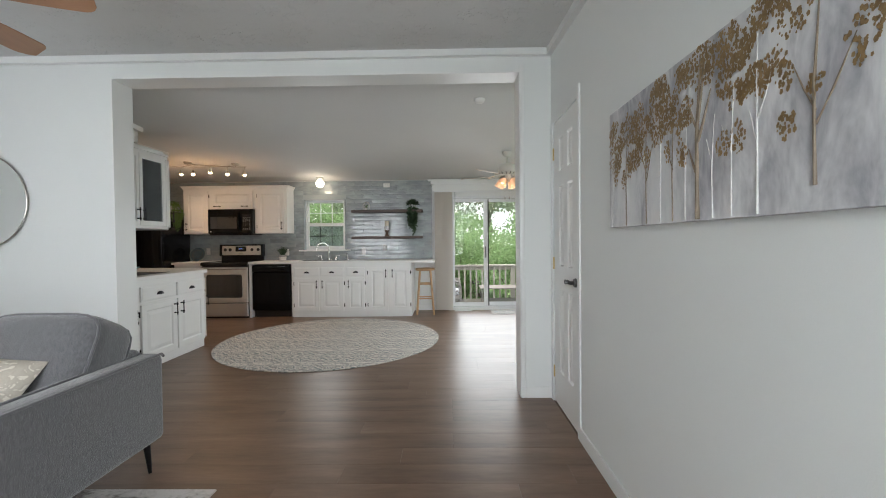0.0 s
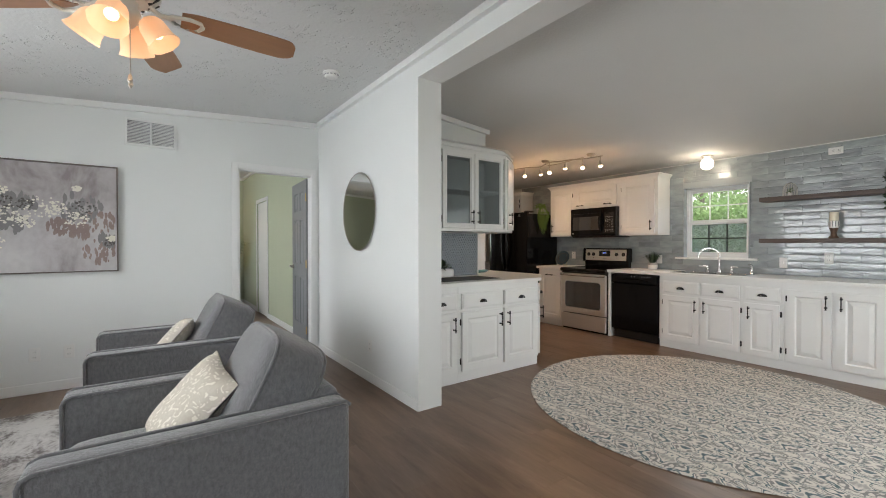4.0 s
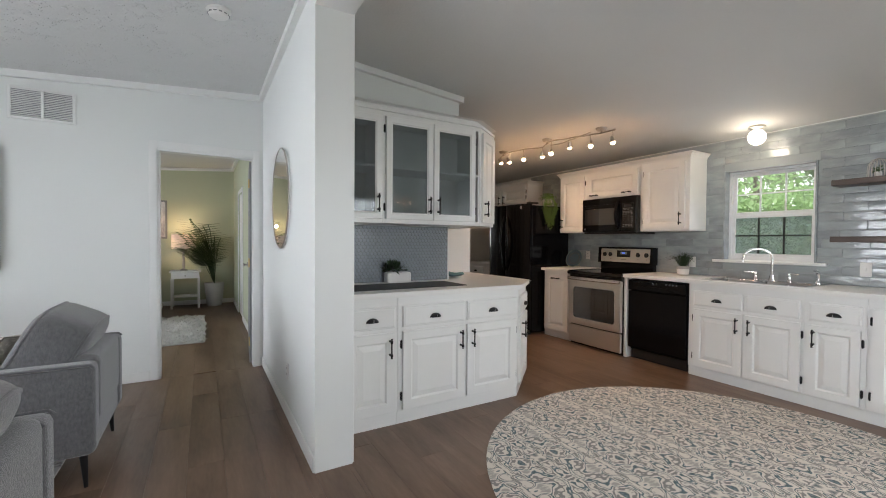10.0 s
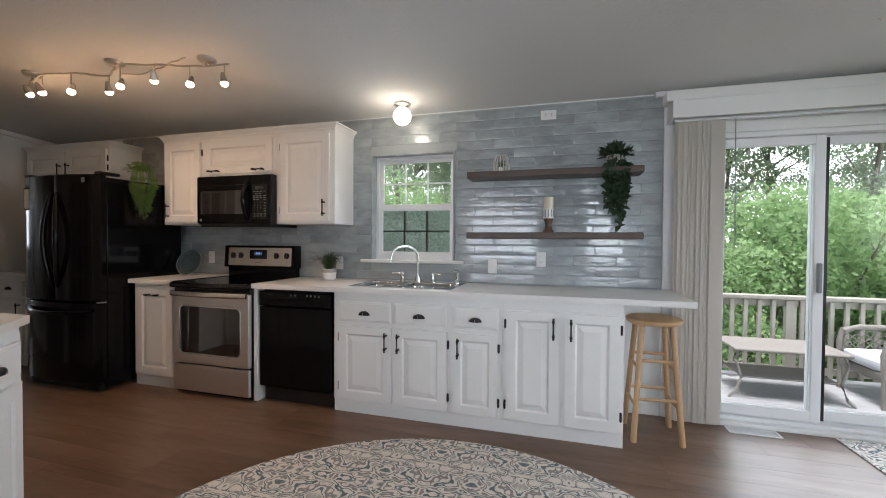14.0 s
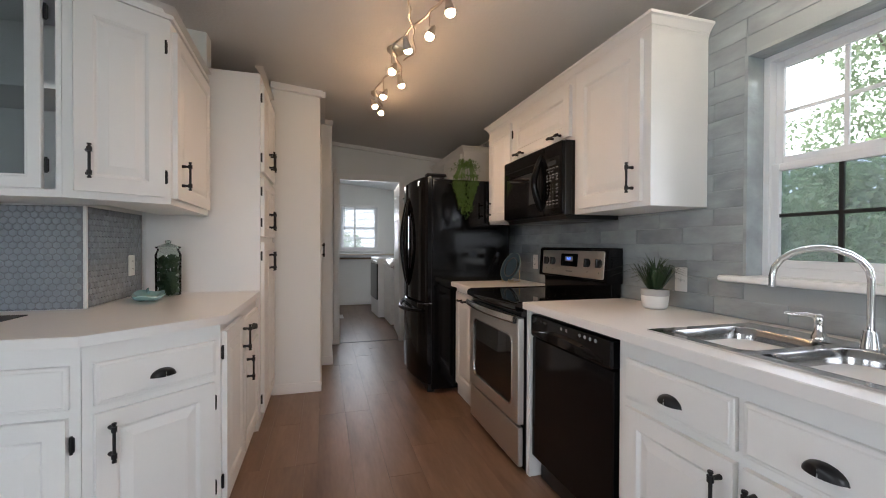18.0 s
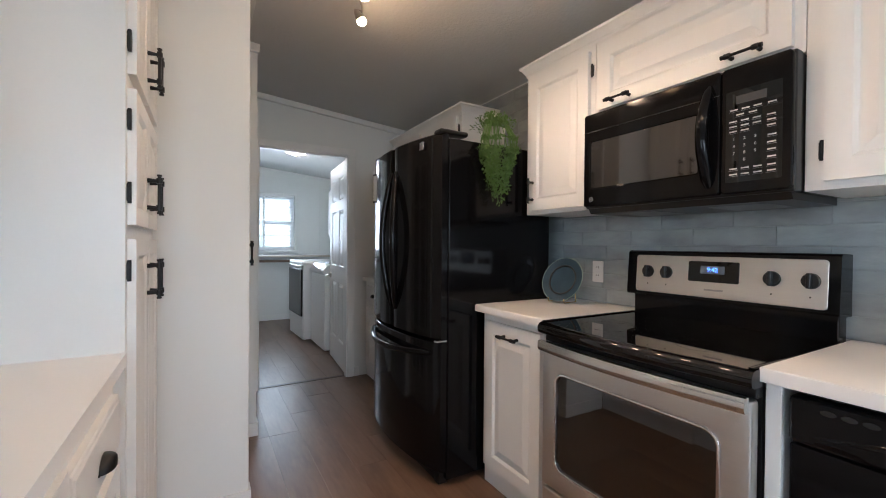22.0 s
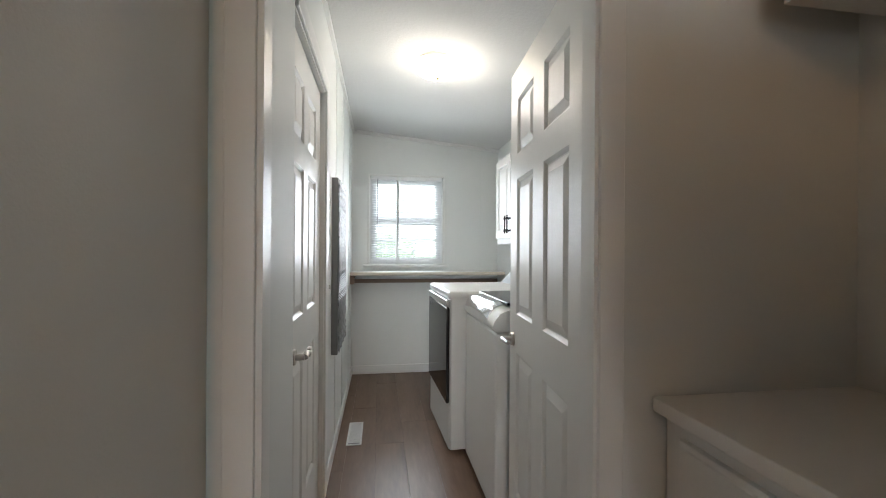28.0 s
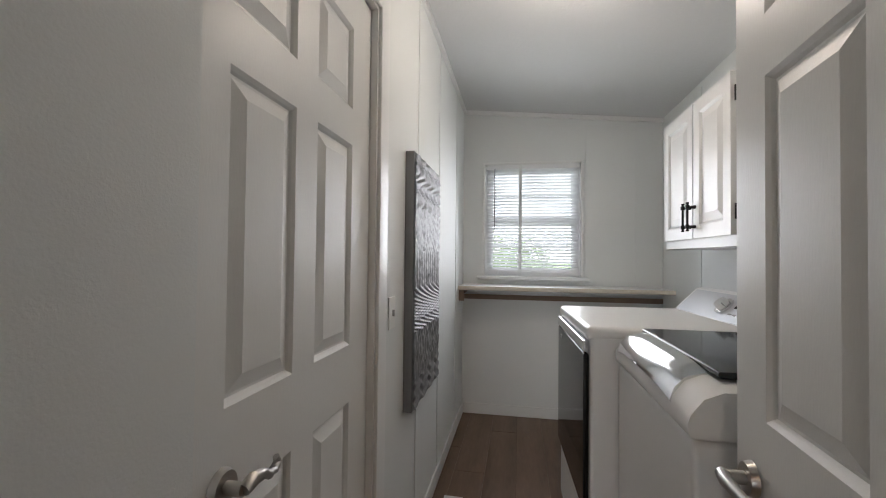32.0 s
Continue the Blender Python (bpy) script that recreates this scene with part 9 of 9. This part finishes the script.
def dryer():
    s = thing("dryer", "white front-load dryer with a dark glass door", "dryer", at(-8.355, 7.742, 0, 2.6))
    w, d = 0.69, 0.72
    part("body", bx(bmesh.new(), (0, 0, 0.02), (w, d, 0.975), 0.015, 2), M_WHITE, s)
    part("top", bx(bmesh.new(), (-0.003, -0.014, 0.955), (w + 0.003, d - 0.14, 1.008), 0.02, 3), M_WHITE, s)
    dr = part("door", bx(bmesh.new(), (0.012, -0.022, 0.31), (w - 0.012, -0.001, 0.905), 0.008, 2), M_BLACKGLASS, s, "dark glass door")
    part("door_trim", bx(bmesh.new(), (0.012, -0.024, 0.907), (w - 0.012, -0.001, 0.953), 0.006, 2), M_CHROME, dr, "chrome strip")
    part("badge", B((0.10, -0.0235, 0.855), (0.15, -0.0222, 0.875)), M_GREYINK, dr)
    part("toe_panel", B((0.012, -0.006, 0.03), (w - 0.012, 0.0, 0.30), 0.004), M_WHITE, s)
    bm = bmesh.new()
    v = [bm.verts.new((x, y, z)) for x in (0.01, w - 0.01) for y, z in ((d - 0.16, 1.005), (d - 0.05, 1.115), (d - 0.02, 1.12), (d, 1.10), (d, 0.96), (d - 0.15, 0.96))]
    for i in range(6):
        bm.faces.new((v[i], v[(i + 1) % 6], v[6 + (i + 1) % 6], v[6 + i]))
    bm.faces.new(v[:6][::-1])
    bm.faces.new(v[6:])
    cp = part("console", bm, M_WHITE, s)
    tl = pose(0, d - 0.105, 1.06, 45)
    part("panel_face", B((0.03, -0.07, 0.0), (w - 0.03, 0.07, 0.003), 0.001), mat("silver_panel", (0.60, 0.62, 0.65), 0.3, metal=0.5, var=0.02), cp, "silver control panel", tl)
    part("dial", cyl(cyl(bmesh.new(), (0.39, 0, 0.003), (0.39, 0, 0.012), 0.042, n=24), (0.39, 0, 0.012), (0.39, 0, 0.035), 0.03, 0.026, 24), M_CHROME, cp, "round chrome dial", tl)
    part("display", B((0.46, 0.0, 0.003), (0.52, 0.03, 0.005)), M_BLACKGLASS, cp, "", tl)
    for i in range(6):
        part("button", B((0.46 + 0.033 * i, -0.035, 0.003), (0.48 + 0.033 * i, -0.028, 0.0045)), M_GREYINK, cp, "", tl)


dryer()


def washer():
    s = thing("washing_machine", "white top-load washer with a tinted glass lid", "washing machine", at(-7.652, 7.856))
    w, d = 0.655, 0.70
    part("body", bx(bmesh.new(), (0, 0.012, 0.02), (w, d, 0.882), 0.015, 2), M_WHITE, s)
    bm = bmesh.new()
    prof = [(0.002, 0.886), (-0.007, 0.893), (-0.010, 0.915), (-0.004, 0.945), (0.022, 0.980), (0.06, 0.996), (0.55, 1.008), (d, 1.008), (d, 0.886)]
    n = 12
    rings = []
    for i in range(n + 1):
        x = w * i / n
        rings.append([bm.verts.new((x, y + 0.012, z - (0.010 * abs(2 * i / n - 1) ** 6 if z > 0.93 else 0.0))) for y, z in prof])
    for a, b in zip(rings, rings[1:]):
        for k in range(len(prof)):
            bm.faces.new((a[k], b[k], b[(k + 1) % len(prof)], a[(k + 1) % len(prof)]))
    bm.faces.new(rings[0])
    bm.faces.new(rings[-1][::-1])
    tp = part("top_deck", bm, M_WHITE, s)
    trim = [(-0.004, 0.936), (-0.009, 0.944), (0.002, 0.975), (0.026, 1.000), (0.072, 1.013), (0.072, 0.998), (0.04, 0.985)]
    bm = bmesh.new()
    ends = []
    for i in range(9):
        q = i / 8
        x, drop = 0.03 + (w - 0.135) * q, 0.012 * abs(2 * q - 1) ** 4
        ends.append([bm.verts.new((x, y + 0.010, z - drop)) for y, z in trim])
    for a, b in zip(ends, ends[1:]):
        for k in range(len(trim)):
            bm.faces.new((a[k], b[k], b[(k + 1) % len(trim)], a[(k + 1) % len(trim)]))
    bm.faces.new(ends[0])
    bm.faces.new(ends[-1][::-1])
    part("lid_trim", bm, M_CHROME, tp, "chrome lid edge")
    part("lid_glass", bx(bmesh.new(), (0.03, 0.084, 1.000), (w - 0.05, 0.545, 1.016), 0.006, 2), M_LIDGLASS, tp, "dark tinted glass lid")
    bm = bmesh.new()
    v = [bm.verts.new((x, y, z)) for x in (0.01, w - 0.01) for y, z in ((d - 0.14, 1.02), (d - 0.06, 1.125), (d - 0.02, 1.13), (d, 1.11), (d, 1.0), (d - 0.13, 1.0))]
    for i in range(6):
        bm.faces.new((v[i], v[(i + 1) % 6], v[6 + (i + 1) % 6], v[6 + i]))
    bm.faces.new(v[:6][::-1])
    bm.faces.new(v[6:])
    part("console", bm, M_WHITE, s)
    for x in (0.08, w - 0.08):
        for y in (0.08, d - 0.08):
            part("foot", cyl(bmesh.new(), (x, y, 0), (x, y, 0.03), 0.022, n=10), M_BLACKPLASTIC, s)


washer()
M_RELIEF = mat("pewter_relief", (0.22, 0.22, 0.225), 0.5, metal=0.3, var=0.25, scale=20, fine=120)
rf = thing("relief_panel", "dark pewter wall panel with banded relief", "wall art", at(-7.635, YLS + 0.001, 0.645, 180))
RW, RH = 0.53, 1.04
part("backing", B((0, -0.036, 0), (RW, 0, RH), 0.002), M_GREYTRIM, rf)
bm = bmesh.new()
nx, nz = 64, 150
rng = random.Random(4)
grid = []
for j in range(nz + 1):
    z = RH * j / nz
    r = []
    for i in range(nx + 1):
        x = RW * i / nx
        b = j / nz
        if b < 0.11:
            e = 0.006 * math.sin(130 * z + 2.0 * math.sin(42 * x))
        elif b < 0.30:
            e = 0.006 * math.sin(95 * x) * math.sin(55 * z + 3 * math.sin(30 * x))
        elif b < 0.47:
            e = 0.006 * math.sin(70 * x + 60 * abs(math.sin(9 * z)))
        elif b < 0.62:
            e = 0.003 * math.sin(140 * x + 12 * z)
        elif b < 0.80:
            e = 0.007 * noise.noise(Vector((x * 30, z * 55, 0.3)))
        else:
            e = 0.007 * math.sin(60 * x + 5 * math.sin(50 * z)) * math.cos(60 * z)
        e = e * (0.7 + 0.9 * abs(noise.noise(Vector((x * 22, z * 26, 1.7))))) + 0.0035 * noise.noise(Vector((x * 75, z * 60, 4.1))) + 0.002 * noise.noise(Vector((x * 170, z * 150, 8.3)))
        r.append(bm.verts.new((0.008 + (RW - 0.016) * i / nx, -0.041 - 0.75 * e, 0.008 + (RH - 0.016) * j / nz)))
    grid.append(r)
for a, b in zip(grid, grid[1:]):
    for i in range(nx):
        bm.faces.new((a[i], a[i + 1], b[i + 1], b[i]))
part("relief_face", bm, M_RELIEF, rf, "embossed pewter bands")
cl = thing("flush_light", "round white glass flush ceiling light, lit", "ceiling light", at(-7.64, 7.68, zk(7.68)))
part("base", lathe(bmesh.new(), [(0.12, -0.03), (0.125, -0.02), (0.12, 0.006)], 36), M_NICKEL, cl)
part("dome", lathe(bmesh.new(), [(0.001, -0.10), (0.06, -0.094), (0.115, -0.075), (0.15, -0.045), (0.152, -0.03), (0.12, -0.0295)], 40), M_GLOBE, cl, "glowing white glass dome")
part("finial", lathe(bmesh.new(), [(0.001, -0.122), (0.006, -0.116), (0.010, -0.106), (0.003, -0.0995)], 12), M_BRASS, cl)
bulb("flush_bulb", (-7.64, 7.68, zk(7.68) - 0.22), 4.5, (1, 0.90, 0.78), 0.1)

# ---- bedroom through the door ----
bt = thing("nightstand", "small white bedside table with a drawer and shelf", "nightstand", at(-9.2, 3.38))
part("top", B((0, 0, 0.66), (0.42, 0.5, 0.685), 0.004), M_CAB, bt)
part("drawer", B((0.02, 0.03, 0.55), (0.40, 0.47, 0.655)), M_CAB, bt)
part("shelf", B((0.03, 0.04, 0.20), (0.39, 0.46, 0.22)), M_CAB, bt)
for x in (0.03, 0.39):
    for y in (0.04, 0.46):
        part("leg", B((x - 0.018, y - 0.018, 0), (x + 0.018, y + 0.018, 0.549)), M_CAB, bt)
part("knob", ball(bmesh.new(), (0.412, 0.25, 0.60), 0.013), M_NICKEL, bt)
table_lamp("white bedside lamp, lit", at(-9.0, 3.60, 0.685), 6, [(0.02, 0.02), (0.024, 0.10), (0.02, 0.25), (0.014, 0.36)], M_GREYPOT, 0.20)
# extra point light added above the lamp's shade, no fixture of its own
bulb("bedside_fill", (-9.0, 3.60, 1.55), 3.0)
pp = thing("palm_plant", "tall potted palm in a pale planter", "plant", at(-9.0, 4.10))
part("pot", lathe(bmesh.new(), [(0.12, 0), (0.13, 0.015), (0.17, 0.44), (0.155, 0.44), (0.001, 0.42)], 28), M_GREYPOT, pp)
bm, st = bmesh.new(), bmesh.new()
rng = random.Random(61)
for i in range(26):
    a, L, o = rng.uniform(0, 6.28), rng.uniform(0.6, 1.25), rng.uniform(0.2, 0.75)
    u = Vector((math.cos(a), math.sin(a), 0))
    if u.x < -0.3 or u.y > 0.5:
        u = Vector((abs(u.x), -abs(u.y) * 0.5, 0)).normalized()
    pts = [Vector((0, 0, 0.42)), u * o * 0.3 + Vector((0, 0, 0.42 + L * 0.5)), u * o * 0.75 + Vector((0, 0, 0.42 + L * 0.85)), u * (o * 1.1) + Vector((0, 0, 0.42 + L * 0.95))]
    tube(st, pts, 0.006, 5)
    for k in range(14):
        q = pts[1].lerp(pts[3], k / 13)
        for s in (-1, 1):
            leaf_at(bm, q, Vector((-u.y, u.x, 0)) * s + u * 0.7 + Vector((0, 0, 0.15)), (0, 0, 1), 0.27, 0.055)
part("stem", st, M_LEAF2, pp)
part("frond", bm, M_LEAF, pp)
bed = thing("bed", "white-dressed bed with tumbled bedding", "bed", at(-9.2, 1.45))
part("base", B((0.02, 0.05, 0.05), (2.0, 1.65, 0.32), 0.01), M_GREYTRIM, bed)
part("mattress", puff(bmesh.new(), (1.02, 0.85, 0.46), (2.02, 1.66, 0.30), 10, 8), M_CUSHWHITE, bed)
bm = bmesh.new()
gr = [[bm.verts.new((0.45 + 1.62 * i / 16, 0.85 + 1.0 * (2 * j / 20 - 1), 0.63 - (0.55 * max(0, abs(2 * j / 20 - 1) - 0.84) / 0.16) + 0.02 * noise.noise(Vector((i * 0.5, j * 0.5, 1))))) for j in range(21)] for i in range(17)]
for a, b in zip(gr, gr[1:]):
    for j in range(20):
        bm.faces.new((a[j], a[j + 1], b[j + 1], b[j]))
part("duvet", bm, M_CREAM, bed, "cream patterned duvet")
part("pillow", puff(bmesh.new(), (0.3, 1.25, 0.72), (0.22, 0.6, 0.4), 4, 8), M_CUSHWHITE, bed)
M_FUR = mat("white_shag", (0.72, 0.71, 0.69), 0.95, var=0.1, scale=14, fine=60, bump=0.02)
bm = bmesh.new()
rng = random.Random(6)
for _ in range(2600):
    x, y = rng.uniform(-7.72, -5.75), rng.uniform(2.7, 3.93)
    leaf_at(bm, (x, y, 0.006), (rng.uniform(-1, 1), rng.uniform(-1, 1), 0.9), (rng.uniform(-1, 1), rng.uniform(-1, 1), 0.2), 0.055, 0.03)
bx(bm, (-7.72, 2.7, 0.0), (-5.75, 3.93, 0.02))
tagged(part("shag_rug", bm, M_FUR), "white shaggy rug on the bedroom floor", "rug")
ba = thing("framed_art", "pale framed art above the bed", "painting", at(-9.299, 2.55, 1.28, 90))
part("picture_frame", B((0, -0.03, 0), (0.78, 0, 0.72), 0.004), M_GREYTRIM, ba)
part("sheet", B((0.03, -0.034, 0.03), (0.75, -0.0305, 0.69)), M_CANVAS, ba)
# the lit doorway's brightness is put in as a plain white slab
bm = bmesh.new()
bx(bm, (-7.88, YM + 0.03, 0.0), (-7.12, YM + 0.06, 2.03))
structure("door_6", bm, M_DOOR, "white slab in the bedroom doorway, in place of its bright opening", "door")
casing("door_trim", "x", -7.9, -7.1, 0, 2.04, YM + 0.02, -1, 0.06)
bm = bmesh.new()
bx(bm, (-9.3, YM + 0.006, 0), (-7.97, YM + 0.02, 0.085))
bx(bm, (-7.03, YM + 0.006, 0), (XW - 0.12, YM + 0.02, 0.085))
bx(bm, (-9.3, YS, 0), (-9.288, YM, 0.085))
beam(bm, (-9.28, YM, zl(YM) - 0.03), (XW - 0.12, YM, zl(YM) - 0.03), 0.04, 0.05)
beam(bm, (-9.28, YS, zl(YS) - 0.03), (-9.28, YM, zl(YM) - 0.03), 0.04, 0.05)
structure("bedroom_trim", bm, M_TRIM, "white trim in the bedroom", "trim")

# ---- wall tiles, penny tiles and floor planks ----
tile_meshes = {}


def tile_mesh(w, h):
    key = (round(w, 3), round(h, 3))
    if key not in tile_meshes:
        bm, rings = bmesh.new(), []
        for i, y in ((0, 0), (0, -0.0028), (0.0015, -0.0038), (0.007, -0.0052)):
            i = min(i, w * 0.3, h * 0.4)
            rings.append([bm.verts.new(p) for p in ((i, y, i), (w - i, y, i), (w - i, y, h - i), (i, y, h - i))])
        for a, b in zip(rings, rings[1:]):
            for k in range(4):
                bm.faces.new((a[k], a[(k + 1) % 4], b[(k + 1) % 4], b[k]))
        bm.faces.new(rings[-1])
        tile_meshes[key] = mesh_of("tile", bm, M_TILE)
    return tile_meshes[key]


part("grout_bed", B((-5.05, YN - 0.003, CZ), (0.165, YN, KW[2] - 0.03)), M_GROUT, wall_north)
part("grout_bed", B((-5.05, YN - 0.003, KW[2] - 0.03), (KW[0] - 0.003, YN, zk(YN) - 0.01)), M_GROUT, wall_north)
part("grout_bed", B((KW[1] + 0.003, YN - 0.003, KW[2] - 0.03), (0.165, YN, zk(YN) - 0.01)), M_GROUT, wall_north)
part("grout_bed", B((KW[0] - 0.003, YN - 0.003, KW[3] + 0.003), (KW[1] + 0.003, YN, zk(YN) - 0.01)), M_GROUT, wall_north)
rng = random.Random(17)
TH, TW, G = 0.0745, 0.305, 0.0025
row, z = 0, CZ + 0.004
while z + 0.02 < zk(YN) - 0.008:
    h = min(TH, zk(YN) - 0.012 - z)
    cuts = [(-5.0, 0.160)]
    if z + h > KW[2] - 0.03 and z < KW[3] + 0.002:
        cuts = [(-5.0, KW[0] - 0.004), (KW[1] + 0.004, 0.160)]
    for a, b in cuts:
        x = b
        first = TW * (0.5 if row % 2 else 1.0) * rng.uniform(0.85, 1.0)
        first = round(first / 0.02) * 0.02
        while x - a > 0.015:
            w = min(first, x - a - G) if x == b else min(TW, x - a - G)
            hidden = x < -2.33 and x - w > -4.09 and z > 1.40 and z + h < 2.15 or x < -4.15 and z < 1.75
            if w > 0.012 and not hidden:
                shared("tile", tile_mesh(w, h), wall_north, pose(x - w, YN - 0.003, z, rng.uniform(-0.35, 0.35), 0, rng.uniform(-0.12, 0.12)))
            x -= w + G
    z += TH + G
    row += 1

R = 0.0166


def hex_tile(bm, x=0.0, z=0.0):
    rings = []
    for k, y in ((1.0, 0), (1.0, -0.0020), (0.0, -0.0052)):
        ring = []
        for i in range(12):
            a = radians(30 * i)
            r = 0.866 * R / math.cos(radians((30 * i + 30) % 60 - 30)) if k else 0.74 * R
            ring.append(bm.verts.new((x + r * math.cos(a), y, z + r * math.sin(a))))
        rings.append(ring)
    for a, b in zip(rings, rings[1:]):
        for k in range(12):
            bm.faces.new((a[k], a[(k + 1) % 12], b[(k + 1) % 12], b[k]))
    bm.faces.new(rings[-1])
    return bm


hex_me = mesh_of("tile", hex_tile(bmesh.new()), M_PENNY, True)
px, pz = R * 1.732 + 0.0028, R * 1.5 + 0.0024


def penny(owner, m, w, h, joined=False):
    part("grout_bed", B((0, -0.003, 0), (w, 0, h)), M_PGROUT, owner, "slate-grey grout", m)
    j, z, bm = 0, 0.019, bmesh.new()
    while z < h - 0.015:
        x = 0.019 + (px / 2 if j % 2 else 0)
        while x < w - 0.015:
            if joined:
                hex_tile(bm, x, z)
            else:
                shared("tile", hex_me, owner, m @ pose(x, -0.003, z))
            x += px
        z += pz
        j += 1
    if joined:
        tagged(part("tile_field", bm, M_PENNY, owner, "small hexagon tiles", m @ at(0, -0.003), True), kind="stuff")
    else:
        bm.free()


penny(bpy.data.objects["wall_hutch"], at(-3.14, YK + 0.012, CZ + 0.002, 90), 5.842 - YK - 0.012, 0.472, True)
penny(bpy.data.objects["wall_hutch_return"], at(-3.152, 5.85, CZ + 0.002, 180), 0.60, 0.472)
tagged(part("tile_edge_strip", B((-3.149, 5.845, CZ), (-3.136, 5.858, 1.398), 0.002), M_TRIM), "white edge strip at the tile corner", "trim")

floor = tagged(new("floor"), "brown wood-look plank floor", "floor", "", "structure")
PL, PWD = 1.22, 0.181
plank_meshes = {}


def plank_mesh(w, d):
    key = (round(w, 2), round(d, 3))
    if key not in plank_meshes:
        plank_meshes[key] = mesh_of("plank", B((0, 0, -0.0115), (round(w, 2) - 0.0012, round(d, 3) - 0.0012, 0.0)), M_FLOOR, True)
    return plank_meshes[key]


def lay(x0, x1, y0, y1, seed, joined=False):
    r, y, k = random.Random(seed), y0, 0
    bm = bmesh.new() if joined else None
    while y < y1 - 0.01:
        d = min(PWD, y1 - y)
        x = x0 - r.choice((0.0, 0.25, 0.5, 0.75)) * PL * 0.98
        while x < x1 - 0.01:
            a, b = max(x, x0), min(x + PL, x1)
            if b - a > 0.04:
                if joined:
                    bx(bm, (a, y, -0.0115), (b - 0.0016, y + d - 0.0016, 0))
                else:
                    shared("plank", plank_mesh(b - a, d), floor, at(a, y, 0))
            x += PL
        y += d
        k += 1
    if joined:
        tagged(part("bedroom_planks", bm, M_FLOOR, floor), kind="stuff")


lay(XW, XE, YS, YM, 1)
lay(OX0, OX1, YM, YK, 2)
lay(-6.06, 3.08, 6.88, YN, 3)
lay(-3.25, 3.08, YK, 6.88, 4)
lay(-4.43, -3.25, 6.40, 6.88, 5)
lay(-6.17, -6.06, 7.085, 7.845, 6)
lay(XLW, -6.17, YLS - 0.1, YN, 7)
lay(-9.3, XW, YS, YM + 0.02, 8, True)
